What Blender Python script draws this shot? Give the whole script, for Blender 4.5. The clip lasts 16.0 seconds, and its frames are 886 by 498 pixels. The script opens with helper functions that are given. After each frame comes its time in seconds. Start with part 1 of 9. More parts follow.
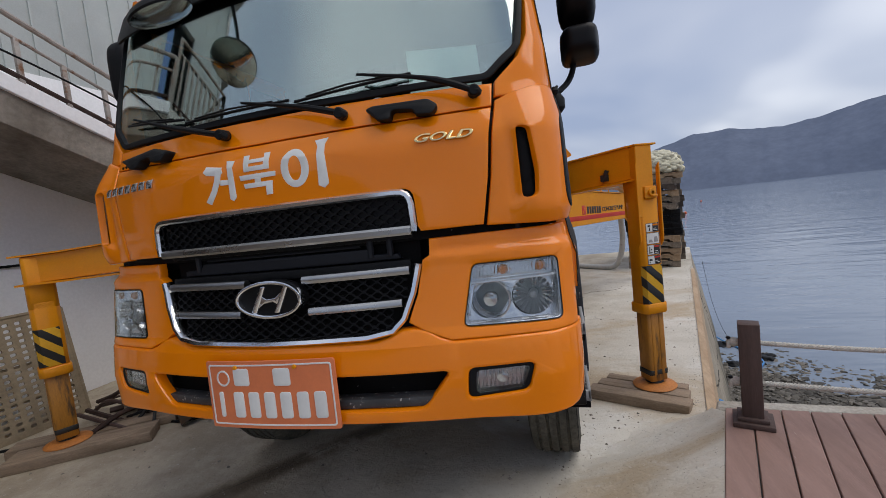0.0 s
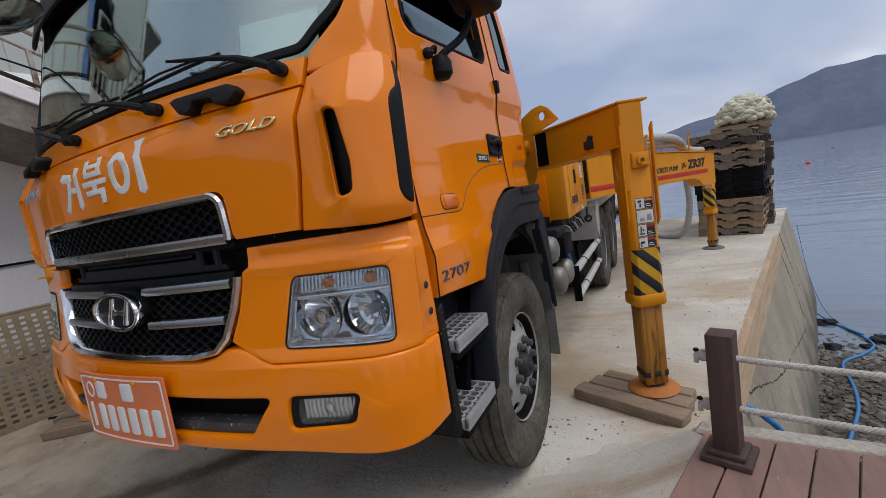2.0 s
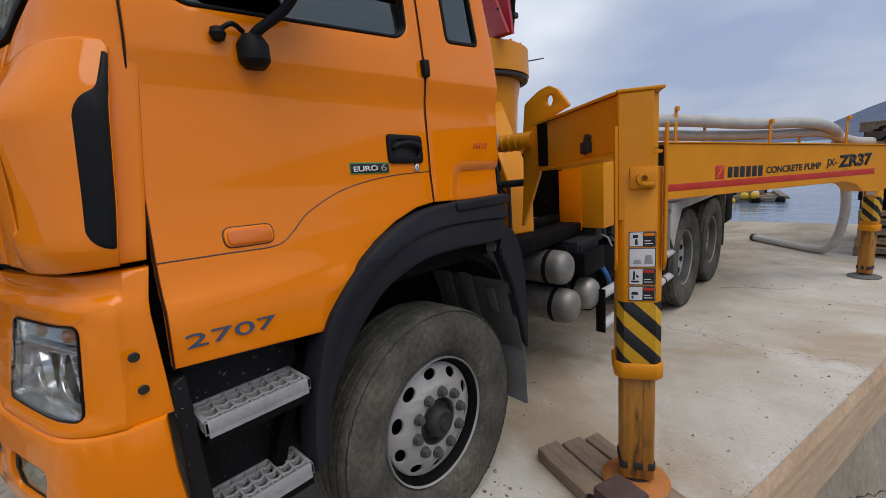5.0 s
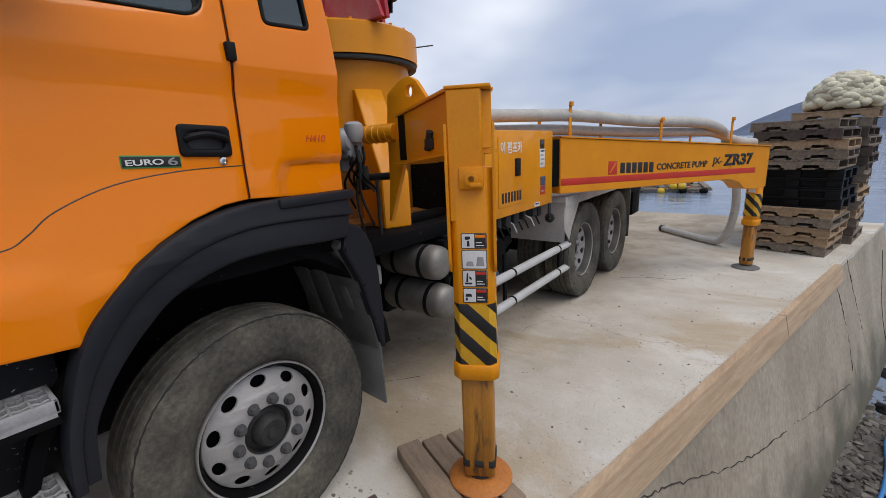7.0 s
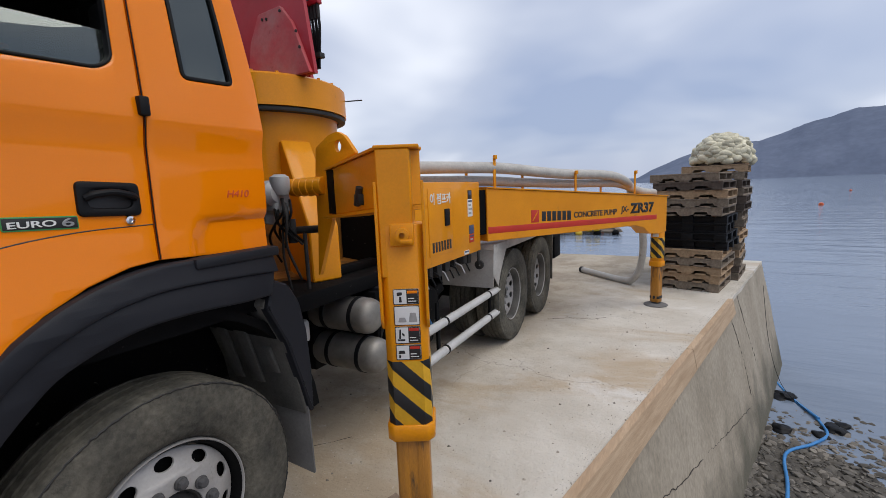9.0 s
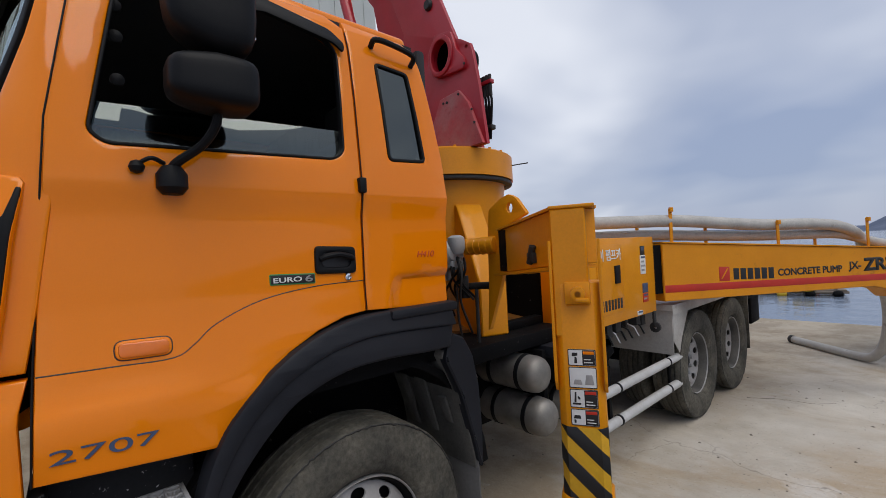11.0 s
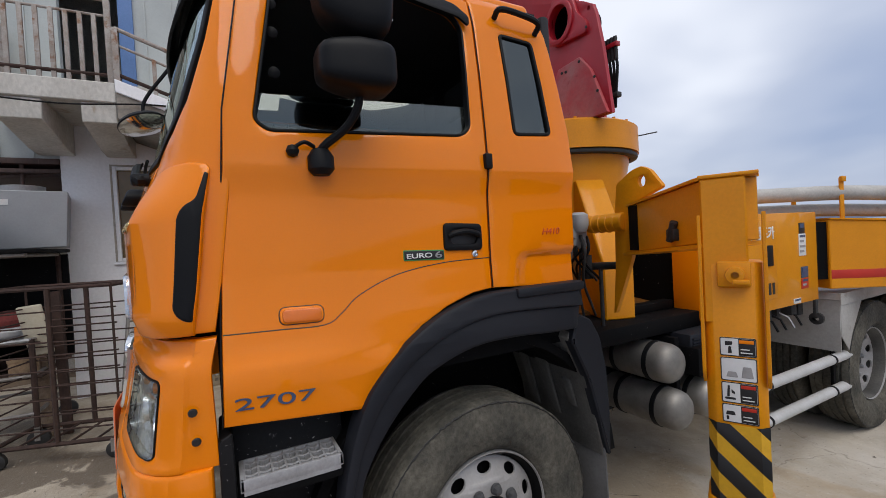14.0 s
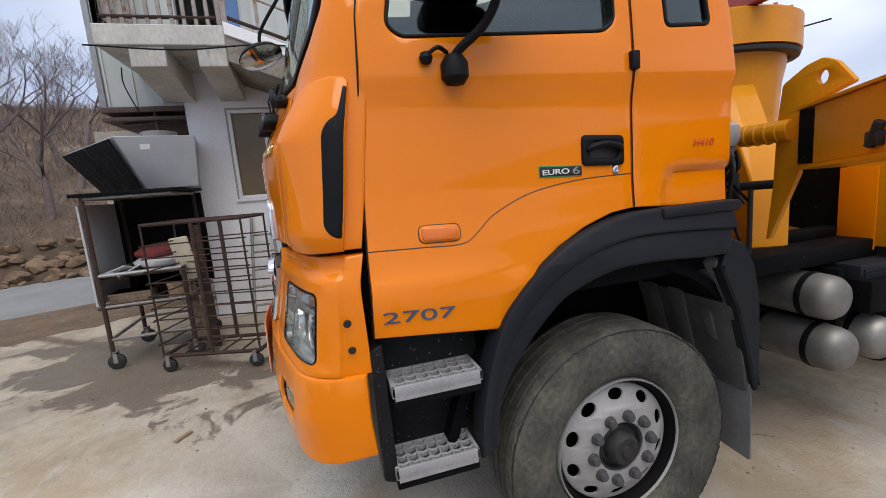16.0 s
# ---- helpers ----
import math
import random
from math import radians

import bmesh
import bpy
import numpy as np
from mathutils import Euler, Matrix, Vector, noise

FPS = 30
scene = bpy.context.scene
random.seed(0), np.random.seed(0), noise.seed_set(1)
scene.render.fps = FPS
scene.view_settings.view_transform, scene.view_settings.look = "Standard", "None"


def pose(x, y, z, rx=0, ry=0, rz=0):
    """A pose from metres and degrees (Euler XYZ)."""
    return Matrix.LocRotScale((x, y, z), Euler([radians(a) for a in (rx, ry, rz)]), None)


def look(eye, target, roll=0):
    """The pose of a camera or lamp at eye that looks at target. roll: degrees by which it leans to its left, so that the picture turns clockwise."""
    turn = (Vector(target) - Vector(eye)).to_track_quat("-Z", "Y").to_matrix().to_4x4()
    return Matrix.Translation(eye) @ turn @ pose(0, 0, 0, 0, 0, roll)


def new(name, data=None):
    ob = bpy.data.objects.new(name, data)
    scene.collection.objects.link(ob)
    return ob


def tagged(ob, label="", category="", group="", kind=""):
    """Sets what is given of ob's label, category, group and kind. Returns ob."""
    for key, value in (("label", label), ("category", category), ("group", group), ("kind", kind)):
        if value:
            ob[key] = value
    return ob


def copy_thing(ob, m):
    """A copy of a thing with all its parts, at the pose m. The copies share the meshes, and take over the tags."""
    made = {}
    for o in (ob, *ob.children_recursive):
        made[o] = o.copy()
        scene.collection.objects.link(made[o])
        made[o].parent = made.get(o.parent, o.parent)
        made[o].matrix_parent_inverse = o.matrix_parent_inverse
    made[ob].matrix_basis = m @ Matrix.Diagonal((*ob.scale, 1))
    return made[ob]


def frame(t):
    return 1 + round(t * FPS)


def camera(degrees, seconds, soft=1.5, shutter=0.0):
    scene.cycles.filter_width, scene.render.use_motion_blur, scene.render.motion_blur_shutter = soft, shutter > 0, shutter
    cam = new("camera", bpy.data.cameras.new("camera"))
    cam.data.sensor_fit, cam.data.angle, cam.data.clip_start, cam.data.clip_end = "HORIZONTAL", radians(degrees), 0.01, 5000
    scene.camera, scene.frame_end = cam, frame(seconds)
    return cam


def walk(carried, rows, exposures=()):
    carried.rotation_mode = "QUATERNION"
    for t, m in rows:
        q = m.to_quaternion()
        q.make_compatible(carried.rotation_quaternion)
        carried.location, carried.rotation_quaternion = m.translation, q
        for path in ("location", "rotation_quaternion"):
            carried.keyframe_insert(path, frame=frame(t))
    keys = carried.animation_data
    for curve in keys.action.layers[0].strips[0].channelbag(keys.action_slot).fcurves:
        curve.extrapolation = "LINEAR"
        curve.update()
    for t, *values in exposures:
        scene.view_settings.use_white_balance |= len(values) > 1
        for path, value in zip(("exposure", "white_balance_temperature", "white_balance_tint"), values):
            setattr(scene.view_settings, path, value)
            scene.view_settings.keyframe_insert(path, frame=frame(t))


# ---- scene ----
cam = camera(92.4, 16.0, soft=0.6)
PATH = [
    (0, (1.143, -1.348, 1.571), (0.602, 0.571, 1.418), -6.3),
    (0.5, (1.331, -1.228, 1.551), (0.769, 0.681, 1.353), -6.9),
    (1, (1.493, -1.026, 1.563), (0.89, 0.868, 1.34), -6.3),
    (1.5, (1.643, -0.877, 1.555), (0.942, 0.979, 1.304), -8.0),
    (2, (1.875, -0.76, 1.566), (0.957, 0.998, 1.311), -9.1),
    (2.5, (2.001, -0.631, 1.548), (1.002, 1.08, 1.273), -8.1),
    (3, (2.074, -0.404, 1.588), (0.953, 1.225, 1.287), -5.7),
    (3.2, (2.098, -0.326, 1.624), (0.968, 1.29, 1.289), -6.0),
    (5.3, (2.457, 0.332, 1.684), (1.07, 1.726, 1.314), -4.4),
    (5.5, (2.467, 0.397, 1.686), (1.105, 1.812, 1.31), -4.1),
    (6, (2.527, 0.508, 1.669), (1.207, 1.957, 1.272), -4.7),
    (6.5, (2.678, 0.611, 1.681), (1.383, 2.067, 1.231), -3.1),
    (7, (2.761, 0.649, 1.702), (1.564, 2.184, 1.242), -2.7),
    (7.5, (2.78, 0.655, 1.714), (1.73, 2.294, 1.255), -1.8),
    (8, (2.795, 0.677, 1.726), (1.854, 2.396, 1.324), -1.6),
    (8.5, (2.785, 0.676, 1.735), (1.879, 2.422, 1.372), -2.0),
    (9, (2.757, 0.661, 1.754), (1.815, 2.404, 1.478), -2.3),
    (9.5, (2.726, 0.633, 1.761), (1.598, 2.276, 1.587), -2.8),
    (10, (2.708, 0.608, 1.77), (1.433, 2.145, 1.666), -2.8),
    (10.2, (2.733, 0.577, 1.774), (1.403, 2.069, 1.694), -2.9),
    (12.3, (2.704, 0.557, 1.766), (1.086, 1.728, 1.866), -2.7),
    (12.5, (2.681, 0.528, 1.781), (1.065, 1.704, 1.866), -2.4),
    (13, (2.674, 0.523, 1.778), (1.01, 1.629, 1.859), -2.6),
    (13.5, (2.667, 0.513, 1.772), (0.951, 1.539, 1.833), -2.9),
    (14, (2.648, 0.496, 1.757), (0.876, 1.423, 1.716), -3.2),
    (14.5, (2.617, 0.451, 1.742), (0.75, 1.145, 1.563), -4.0),
    (15, (2.569, 0.404, 1.727), (0.672, 0.993, 1.487), -4.7),
    (15.5, (2.536, 0.369, 1.711), (0.637, 0.935, 1.443), -4.8),
    (16, (2.505, 0.348, 1.695), (0.604, 0.892, 1.391), -4.8),
]
walk(cam, [(t, look(eye, target, roll)) for t, eye, target, roll in PATH],
     exposures=[(0.0, 0.27), (3.0, 0.26), (5.5, 0.30), (8.0, 0.46), (9.0, 0.44), (10.0, 0.30), (12.5, 0.18), (14.0, 0.40), (16.0, 0.70)])

# ---- world and sun ----
world = bpy.data.worlds.new("overcast_sky")
scene.world = world
world.use_nodes = True


def build_sky(tree):
    n, link = tree.nodes, tree.links
    n.clear()
    out = n.new("ShaderNodeOutputWorld")
    back = n.new("ShaderNodeBackground")
    sky = n.new("ShaderNodeTexSky")
    sky.sky_type, sky.sun_disc = "NISHITA", False
    sky.sun_elevation, sky.sun_rotation = radians(48), radians(70)
    sky.air_density, sky.dust_density = 1.0, 2.0
    dim = n.new("ShaderNodeVectorMath")
    dim.operation = "SCALE"
    dim.inputs["Scale"].default_value = 0.10
    coord = n.new("ShaderNodeTexCoord")
    # clouds lie on a flat layer: direction divided by its height
    sep = n.new("ShaderNodeSeparateXYZ")
    high = n.new("ShaderNodeMath")
    high.operation = "MAXIMUM"
    high.inputs[1].default_value = 0.06
    lift = n.new("ShaderNodeMath")
    lift.inputs[1].default_value = 0.32
    inv = n.new("ShaderNodeMath")
    inv.operation = "DIVIDE"
    inv.inputs[0].default_value = 1.0
    flat = n.new("ShaderNodeVectorMath")
    flat.operation = "SCALE"
    turn = n.new("ShaderNodeMapping")
    turn.inputs["Rotation"].default_value = (0, 0, radians(28))
    turn.inputs["Scale"].default_value = (0.75, 0.90, 0.0)
    big = n.new("ShaderNodeTexNoise")
    big.inputs["Scale"].default_value, big.inputs["Detail"].default_value = 1.0, 3.5
    big.inputs["Roughness"].default_value, big.inputs["Distortion"].default_value = 0.5, 0.25
    ramp = n.new("ShaderNodeValToRGB")
    e = ramp.color_ramp.elements
    e[0].position, e[0].color = 0.39, (0.31, 0.375, 0.54, 1)
    e[1].position, e[1].color = 0.64, (0.80, 0.83, 0.91, 1)
    mid = ramp.color_ramp.elements.new(0.52)
    mid.color = (0.46, 0.51, 0.64, 1)
    mix = n.new("ShaderNodeMix")
    mix.data_type = "RGBA"
    mix.inputs["Factor"].default_value = 0.86
    link.new(coord.outputs["Generated"], sep.inputs[0])
    link.new(sep.outputs["Z"], high.inputs[0])
    link.new(high.outputs[0], lift.inputs[0])
    link.new(lift.outputs[0], inv.inputs[1])
    link.new(coord.outputs["Generated"], flat.inputs[0])
    link.new(inv.outputs[0], flat.inputs["Scale"])
    link.new(flat.outputs[0], turn.inputs["Vector"])
    link.new(turn.outputs[0], big.inputs["Vector"])
    link.new(big.outputs["Fac"], ramp.inputs["Fac"])
    link.new(sky.outputs["Color"], dim.inputs[0])
    link.new(dim.outputs[0], mix.inputs["A"])
    link.new(ramp.outputs["Color"], mix.inputs["B"])
    link.new(mix.outputs["Result"], back.inputs["Color"])
    back.inputs["Strength"].default_value = 0.93
    link.new(back.outputs[0], out.inputs["Surface"])


build_sky(world.node_tree)
sun = new("sun", bpy.data.lights.new("sun", "SUN"))
sun.data.energy, sun.data.angle, sun.data.color = 1.35, radians(48), (1.0, 0.94, 0.85)
sun.matrix_world = look((28, 2, 46), (0, 3, 0))
from mathutils.geometry import tessellate_polygon

# ---- mesh tools ----
def finish(bm, name, smooth=35):
    bmesh.ops.recalc_face_normals(bm, faces=bm.faces)
    me = bpy.data.meshes.new(name)
    bm.to_mesh(me)
    bm.free()
    if smooth:
        me.shade_smooth()
        me.set_sharp_from_angle(angle=radians(smooth))
    return me


def part(name, bm, mat, parent=None, label="", smooth=35):
    ob = new(name, finish(bm, name, smooth))
    ob.data.materials.append(mat)
    if parent:
        ob.parent = parent
    if label:
        ob["label"] = label
    return ob


def thing(name, label, category, at=(0, 0, 0), turn=0, group="", kind=""):
    ob = new(name)
    ob.empty_display_size = 0.1
    ob.matrix_basis = pose(*at, 0, 0, turn)
    return tagged(ob, label, category, group, kind)


def structure(name, bm, mat, label, smooth=35):
    return tagged(part(name, bm, mat, None, "", smooth), label, name.split("_")[0], "", "structure")


def merge(*bms):
    out = bms[0]
    for b in bms[1:]:
        me = bpy.data.meshes.new("tmp")
        b.to_mesh(me)
        b.free()
        out.from_mesh(me)
        bpy.data.meshes.remove(me)
    return out


def moved(bm, m):
    bmesh.ops.transform(bm, matrix=m, verts=bm.verts)
    return bm


def mirrored(bm):
    bmesh.ops.transform(bm, matrix=Matrix.Diagonal((-1, 1, 1, 1)), verts=bm.verts)
    bmesh.ops.reverse_faces(bm, faces=bm.faces)
    return bm


def box(x0, x1, y0, y1, z0, z1, bevel=0.0, seg=2):
    bm = bmesh.new()
    bmesh.ops.create_cube(bm, size=1)
    for v in bm.verts:
        v.co = ((x0 + x1) / 2 + v.co.x * (x1 - x0), (y0 + y1) / 2 + v.co.y * (y1 - y0), (z0 + z1) / 2 + v.co.z * (z1 - z0))
    if bevel:
        bmesh.ops.bevel(bm, geom=list(bm.edges), offset=bevel, segments=seg, profile=0.5, affect="EDGES")
    return bm


def prism(poly, axis, a0, a1, bevel=0.0, seg=1):
    """A polygon pushed along an axis; its points are the other two coordinates in order."""
    bm = bmesh.new()
    def at(p, a):
        q = list(p)
        q.insert("xyz".index(axis), a)
        return bm.verts.new(q)
    low, top = [at(p, a0) for p in poly], [at(p, a1) for p in poly]
    bm.faces.new(low)
    bm.faces.new(top[::-1])
    k = len(poly)
    for i in range(k):
        bm.faces.new((low[i], low[(i + 1) % k], top[(i + 1) % k], top[i]))
    bmesh.ops.recalc_face_normals(bm, faces=bm.faces)
    if bevel:
        bmesh.ops.bevel(bm, geom=list(bm.edges), offset=bevel, segments=seg, profile=0.5, affect="EDGES")
    return bm


def basis(way):
    way = Vector(way).normalized()
    side = way.cross(Vector((0, 0, 1)))
    if side.length < 1e-3:
        side = Vector((1, 0, 0))
    side.normalize()
    return way, side, side.cross(way).normalized()


def tube(points, r, seg=10, caps=True, radii=None):
    """A round bar along points."""
    pts = [Vector(p) for p in points]
    bm = bmesh.new()
    rings, side = [], None
    for i, p in enumerate(pts):
        way = (pts[min(i + 1, len(pts) - 1)] - pts[max(i - 1, 0)]).normalized()
        if side is None:
            _, side, _ = basis(way)
        side = (side - way * side.dot(way)).normalized()
        up = side.cross(way)
        rr = radii[i] if radii else r
        rings.append([bm.verts.new(p + rr * (math.cos(a) * side + math.sin(a) * up)) for a in (2 * math.pi * k / seg for k in range(seg))])
    for a, b in zip(rings, rings[1:]):
        for k in range(seg):
            bm.faces.new((a[k], a[(k + 1) % seg], b[(k + 1) % seg], b[k]))
    if caps:
        bm.faces.new(rings[0][::-1])
        bm.faces.new(rings[-1])
    return bm


def rod(p0, p1, r, seg=12, bevel=0.0):
    p0, p1 = Vector(p0), Vector(p1)
    if not bevel:
        return tube([p0, p1], r, seg)
    d = (p1 - p0).normalized() * bevel
    return tube([p0, p0 + d, p1 - d, p1], r, seg, True, [r - bevel, r, r, r - bevel])


def lathe(profile, centre, axis="z", seg=32):
    """Turns (radius, height) points round an axis through centre."""
    bm = bmesh.new()
    c = Vector(centre)
    def at(r, h, a):
        u, v = r * math.cos(a), r * math.sin(a)
        return c + Vector({"z": (u, v, h), "x": (h, u, v), "y": (v, h, u)}[axis])
    rings = []
    for r, h in profile:
        rings.append([bm.verts.new(at(r, h, 0))] if r < 1e-5 else [bm.verts.new(at(r, h, 2 * math.pi * k / seg)) for k in range(seg)])
    for a, b in zip(rings, rings[1:]):
        for k in range(seg):
            j = (k + 1) % seg
            if len(a) == 1 and len(b) == 1:
                continue
            if len(a) == 1:
                bm.faces.new((a[0], b[j], b[k]))
            elif len(b) == 1:
                bm.faces.new((a[k], a[j], b[0]))
            else:
                bm.faces.new((a[k], a[j], b[j], b[k]))
    return bm


def smooth_path(points, n=8):
    """Catmull-Rom through the points."""
    p = [Vector(q) for q in points]
    p = [2 * p[0] - p[1]] + p + [2 * p[-1] - p[-2]]
    out = []
    for i in range(1, len(p) - 2):
        for k in range(n):
            t = k / n
            out.append(0.5 * (2 * p[i] + (p[i + 1] - p[i - 1]) * t + (2 * p[i - 1] - 5 * p[i] + 4 * p[i + 1] - p[i + 2]) * t * t
                              + (3 * p[i] - p[i - 1] - 3 * p[i + 1] + p[i + 2]) * t ** 3))
    return out + [p[-2]]


def rounded(poly, r, n=4):
    """A polygon with its corners rounded."""
    out, k = [], len(poly)
    for i in range(k):
        a, b, c = (Vector(poly[j % k]) for j in (i - 1, i, i + 1))
        la, lc = (a - b).length, (c - b).length
        s = min(r, la * 0.45, lc * 0.45)
        p, q = b + (a - b).normalized() * s, b + (c - b).normalized() * s
        for j in range(n + 1):
            t = j / n
            out.append(tuple((1 - t) ** 2 * p + 2 * t * (1 - t) * b + t * t * q))
    return out


def area(poly):
    return sum(a[0] * b[1] - b[0] * a[1] for a, b in zip(poly, poly[1:] + poly[:1])) / 2


def inset(poly, d):
    """Moves a counter-clockwise polygon's edges inwards by d (outwards for a clockwise one)."""
    out, k = [], len(poly)
    for i in range(k):
        a, b, c = (Vector(poly[j % k]) for j in (i - 1, i, i + 1))
        e, f = (b - a).normalized(), (c - b).normalized()
        n1, n2 = Vector((-e.y, e.x)), Vector((-f.y, f.x))
        m = n1 + n2
        m = m / max(0.35, m.dot(n1)) if m.length > 1e-6 else n1
        out.append(tuple(b + m * d))
    return out


def sheet(loops, thick, place, cuts_u=(), cuts_v=(), lip=0.006):
    """A panel with holes. loops: the outline and holes in (u, v); place(u, v, depth) gives the point; lip: the rounded edge."""
    from_loops = []
    for i, l in enumerate(loops):
        l = [tuple(p) for p in l]
        if (area(l) > 0) == (i > 0):
            l = l[::-1]
        from_loops.append(l)
    inner = [inset(l, lip) for l in from_loops]
    bm = bmesh.new()
    def ring(ls, d):
        return [[bm.verts.new((p[0], p[1], d)) for p in l] for l in ls]
    face, mid1, mid2, back = ring(inner, 0), ring([inset(l, lip * 0.3) for l in from_loops], lip * 0.3), ring(from_loops, lip), ring(from_loops, thick)
    tess = tessellate_polygon([[Vector((*p, 0)) for p in l] for l in inner])
    for vs, flip in ((face, False), (back, True)):
        flatv = [v for l in vs for v in l]
        for t in tess:
            tri = [flatv[j] for j in t]
            try:
                bm.faces.new(tri[::-1] if flip else tri)
            except ValueError:
                pass
    for a, b in ((face, mid1), (mid1, mid2), (mid2, back)):
        for la, lb in zip(a, b):
            k = len(la)
            for i in range(k):
                bm.faces.new((la[i], lb[i], lb[(i + 1) % k], la[(i + 1) % k]))
    for axis, cuts in ((0, cuts_u), (1, cuts_v)):
        for c in cuts:
            co, no = [0, 0, 0], [0, 0, 0]
            co[axis], no[axis] = c, 1
            bmesh.ops.bisect_plane(bm, geom=bm.verts[:] + bm.edges[:] + bm.faces[:], plane_co=co, plane_no=no, dist=1e-5)
    for v in bm.verts:
        v.co = place(*v.co)
    return bm


def steps(a, b, d):
    n = max(1, round(abs(b - a) / d))
    return [a + (b - a) * i / n for i in range(n + 1)]


def letters(text, size, place_m, mat, parent, name="lettering", depth=0.002, shear=0.0, width=None, bend=None, bold=0.0, label=""):
    """Raised letters; place_m puts the text's plane (x to the right, y up) in the world. width: stretch to this width."""
    c = bpy.data.curves.new(name, "FONT")
    c.body, c.size, c.extrude, c.shear = text, size, depth, shear
    c.bevel_depth, c.bevel_resolution = bold, 0
    ob = bpy.data.objects.new(name, c)
    scene.collection.objects.link(ob)
    bpy.context.view_layer.update()
    me = bpy.data.meshes.new_from_object(ob.evaluated_get(bpy.context.evaluated_depsgraph_get()))
    bpy.data.objects.remove(ob)
    bpy.data.curves.remove(c)
    me.name = name
    xs, ys = [v.co.x for v in me.vertices], [v.co.y for v in me.vertices]
    x0, y0 = min(xs), min(ys)
    fx = width / (max(xs) - x0) if width else 1.0
    fy = size / (max(ys) - y0)
    for v in me.vertices:
        v.co = Vector(((v.co.x - x0) * fx, (v.co.y - y0) * fy, v.co.z))
        v.co = bend(*v.co) if bend else place_m @ v.co
    out = new(name, me)
    out.data.materials.clear()
    out.data.materials.append(mat)
    out.parent = parent
    if label:
        out["label"] = label
    return out

# ---- materials ----
def material(name, c1, c2=None, rough=0.5, rough2=None, metal=0.0, scale=3.0, fine=60.0, bump=0.0, bump_scale=None,
             coat=0.0, stain=None, stain_scale=1.2, stain_from=0.55, stain_soft=0.12, stretch=(1, 1, 1), grain=0.12, vary=0.0, spec=0.5):
    """Two noise scales of colour, a stain layer, roughness that follows, and fine relief."""
    m = bpy.data.materials.new(name)
    m.use_nodes = True
    n, link = m.node_tree.nodes, m.node_tree.links
    p = n["Principled BSDF"]
    coord = n.new("ShaderNodeTexCoord")
    mapping = n.new("ShaderNodeMapping")
    mapping.inputs["Scale"].default_value = stretch
    link.new(coord.outputs["Object"], mapping.inputs["Vector"])
    def noise_node(s, detail=5.0, rough_=0.6):
        t = n.new("ShaderNodeTexNoise")
        t.inputs["Scale"].default_value, t.inputs["Detail"].default_value, t.inputs["Roughness"].default_value = s, detail, rough_
        link.new(mapping.outputs[0], t.inputs["Vector"])
        return t
    def mixed(a, b, fac, mode="MIX"):
        x = n.new("ShaderNodeMix")
        x.data_type, x.blend_type = "RGBA", mode
        for key, v in (("A", a), ("B", b), ("Factor", fac)):
            if isinstance(v, (int, float)):
                x.inputs[key].default_value = v
            elif isinstance(v, tuple):
                x.inputs[key].default_value = (*v, 1)
            else:
                link.new(v, x.inputs[key])
        return x.outputs["Result"]
    def remap(v, a, b, lo=0.0, hi=1.0):
        r = n.new("ShaderNodeMapRange")
        for key, q in (("From Min", a), ("From Max", b), ("To Min", lo), ("To Max", hi)):
            r.inputs[key].default_value = q
        link.new(v, r.inputs["Value"])
        return r.outputs[0]
    broad, small = noise_node(scale), noise_node(fine, 3.0)
    col = mixed(c1, c2 if c2 else tuple(0.82 * q for q in c1), remap(broad.outputs["Fac"], 0.35, 0.68))
    if grain:
        col = mixed(col, mixed(col, (0.0, 0.0, 0.0), remap(small.outputs["Fac"], 0.3, 0.75, 0.0, 1.0), "MULTIPLY"), grain)
    if vary:
        info = n.new("ShaderNodeObjectInfo")
        geo = n.new("ShaderNodeNewGeometry")
        add = n.new("ShaderNodeMath")
        link.new(info.outputs["Random"], add.inputs[0])
        link.new(geo.outputs["Random Per Island"], add.inputs[1])
        frac = n.new("ShaderNodeMath")
        frac.operation = "FRACT"
        link.new(add.outputs[0], frac.inputs[0])
        hsv = n.new("ShaderNodeHueSaturation")
        link.new(remap(frac.outputs[0], 0, 1, 1 - vary, 1 + vary), hsv.inputs["Value"])
        link.new(col, hsv.inputs["Color"])
        col = hsv.outputs["Color"]
    if stain:
        patch = noise_node(stain_scale, 6.0, 0.65)
        col = mixed(col, stain, remap(patch.outputs["Fac"], stain_from, stain_from + stain_soft))
    link.new(col, p.inputs["Base Color"])
    r2 = rough2 if rough2 is not None else min(1.0, rough + 0.12)
    link.new(remap(broad.outputs["Fac"], 0.3, 0.7, rough, r2), p.inputs["Roughness"])
    p.inputs["Metallic"].default_value = metal
    p.inputs["Coat Weight"].default_value = coat
    p.inputs["Coat Roughness"].default_value = 0.06
    p.inputs["Specular IOR Level"].default_value = spec
    if bump:
        rel = noise_node(bump_scale or fine, 6.0)
        b = n.new("ShaderNodeBump")
        b.inputs["Strength"].default_value, b.inputs["Distance"].default_value = bump, 0.02
        link.new(rel.outputs["Fac"], b.inputs["Height"])
        link.new(b.outputs[0], p.inputs["Normal"])
    return m


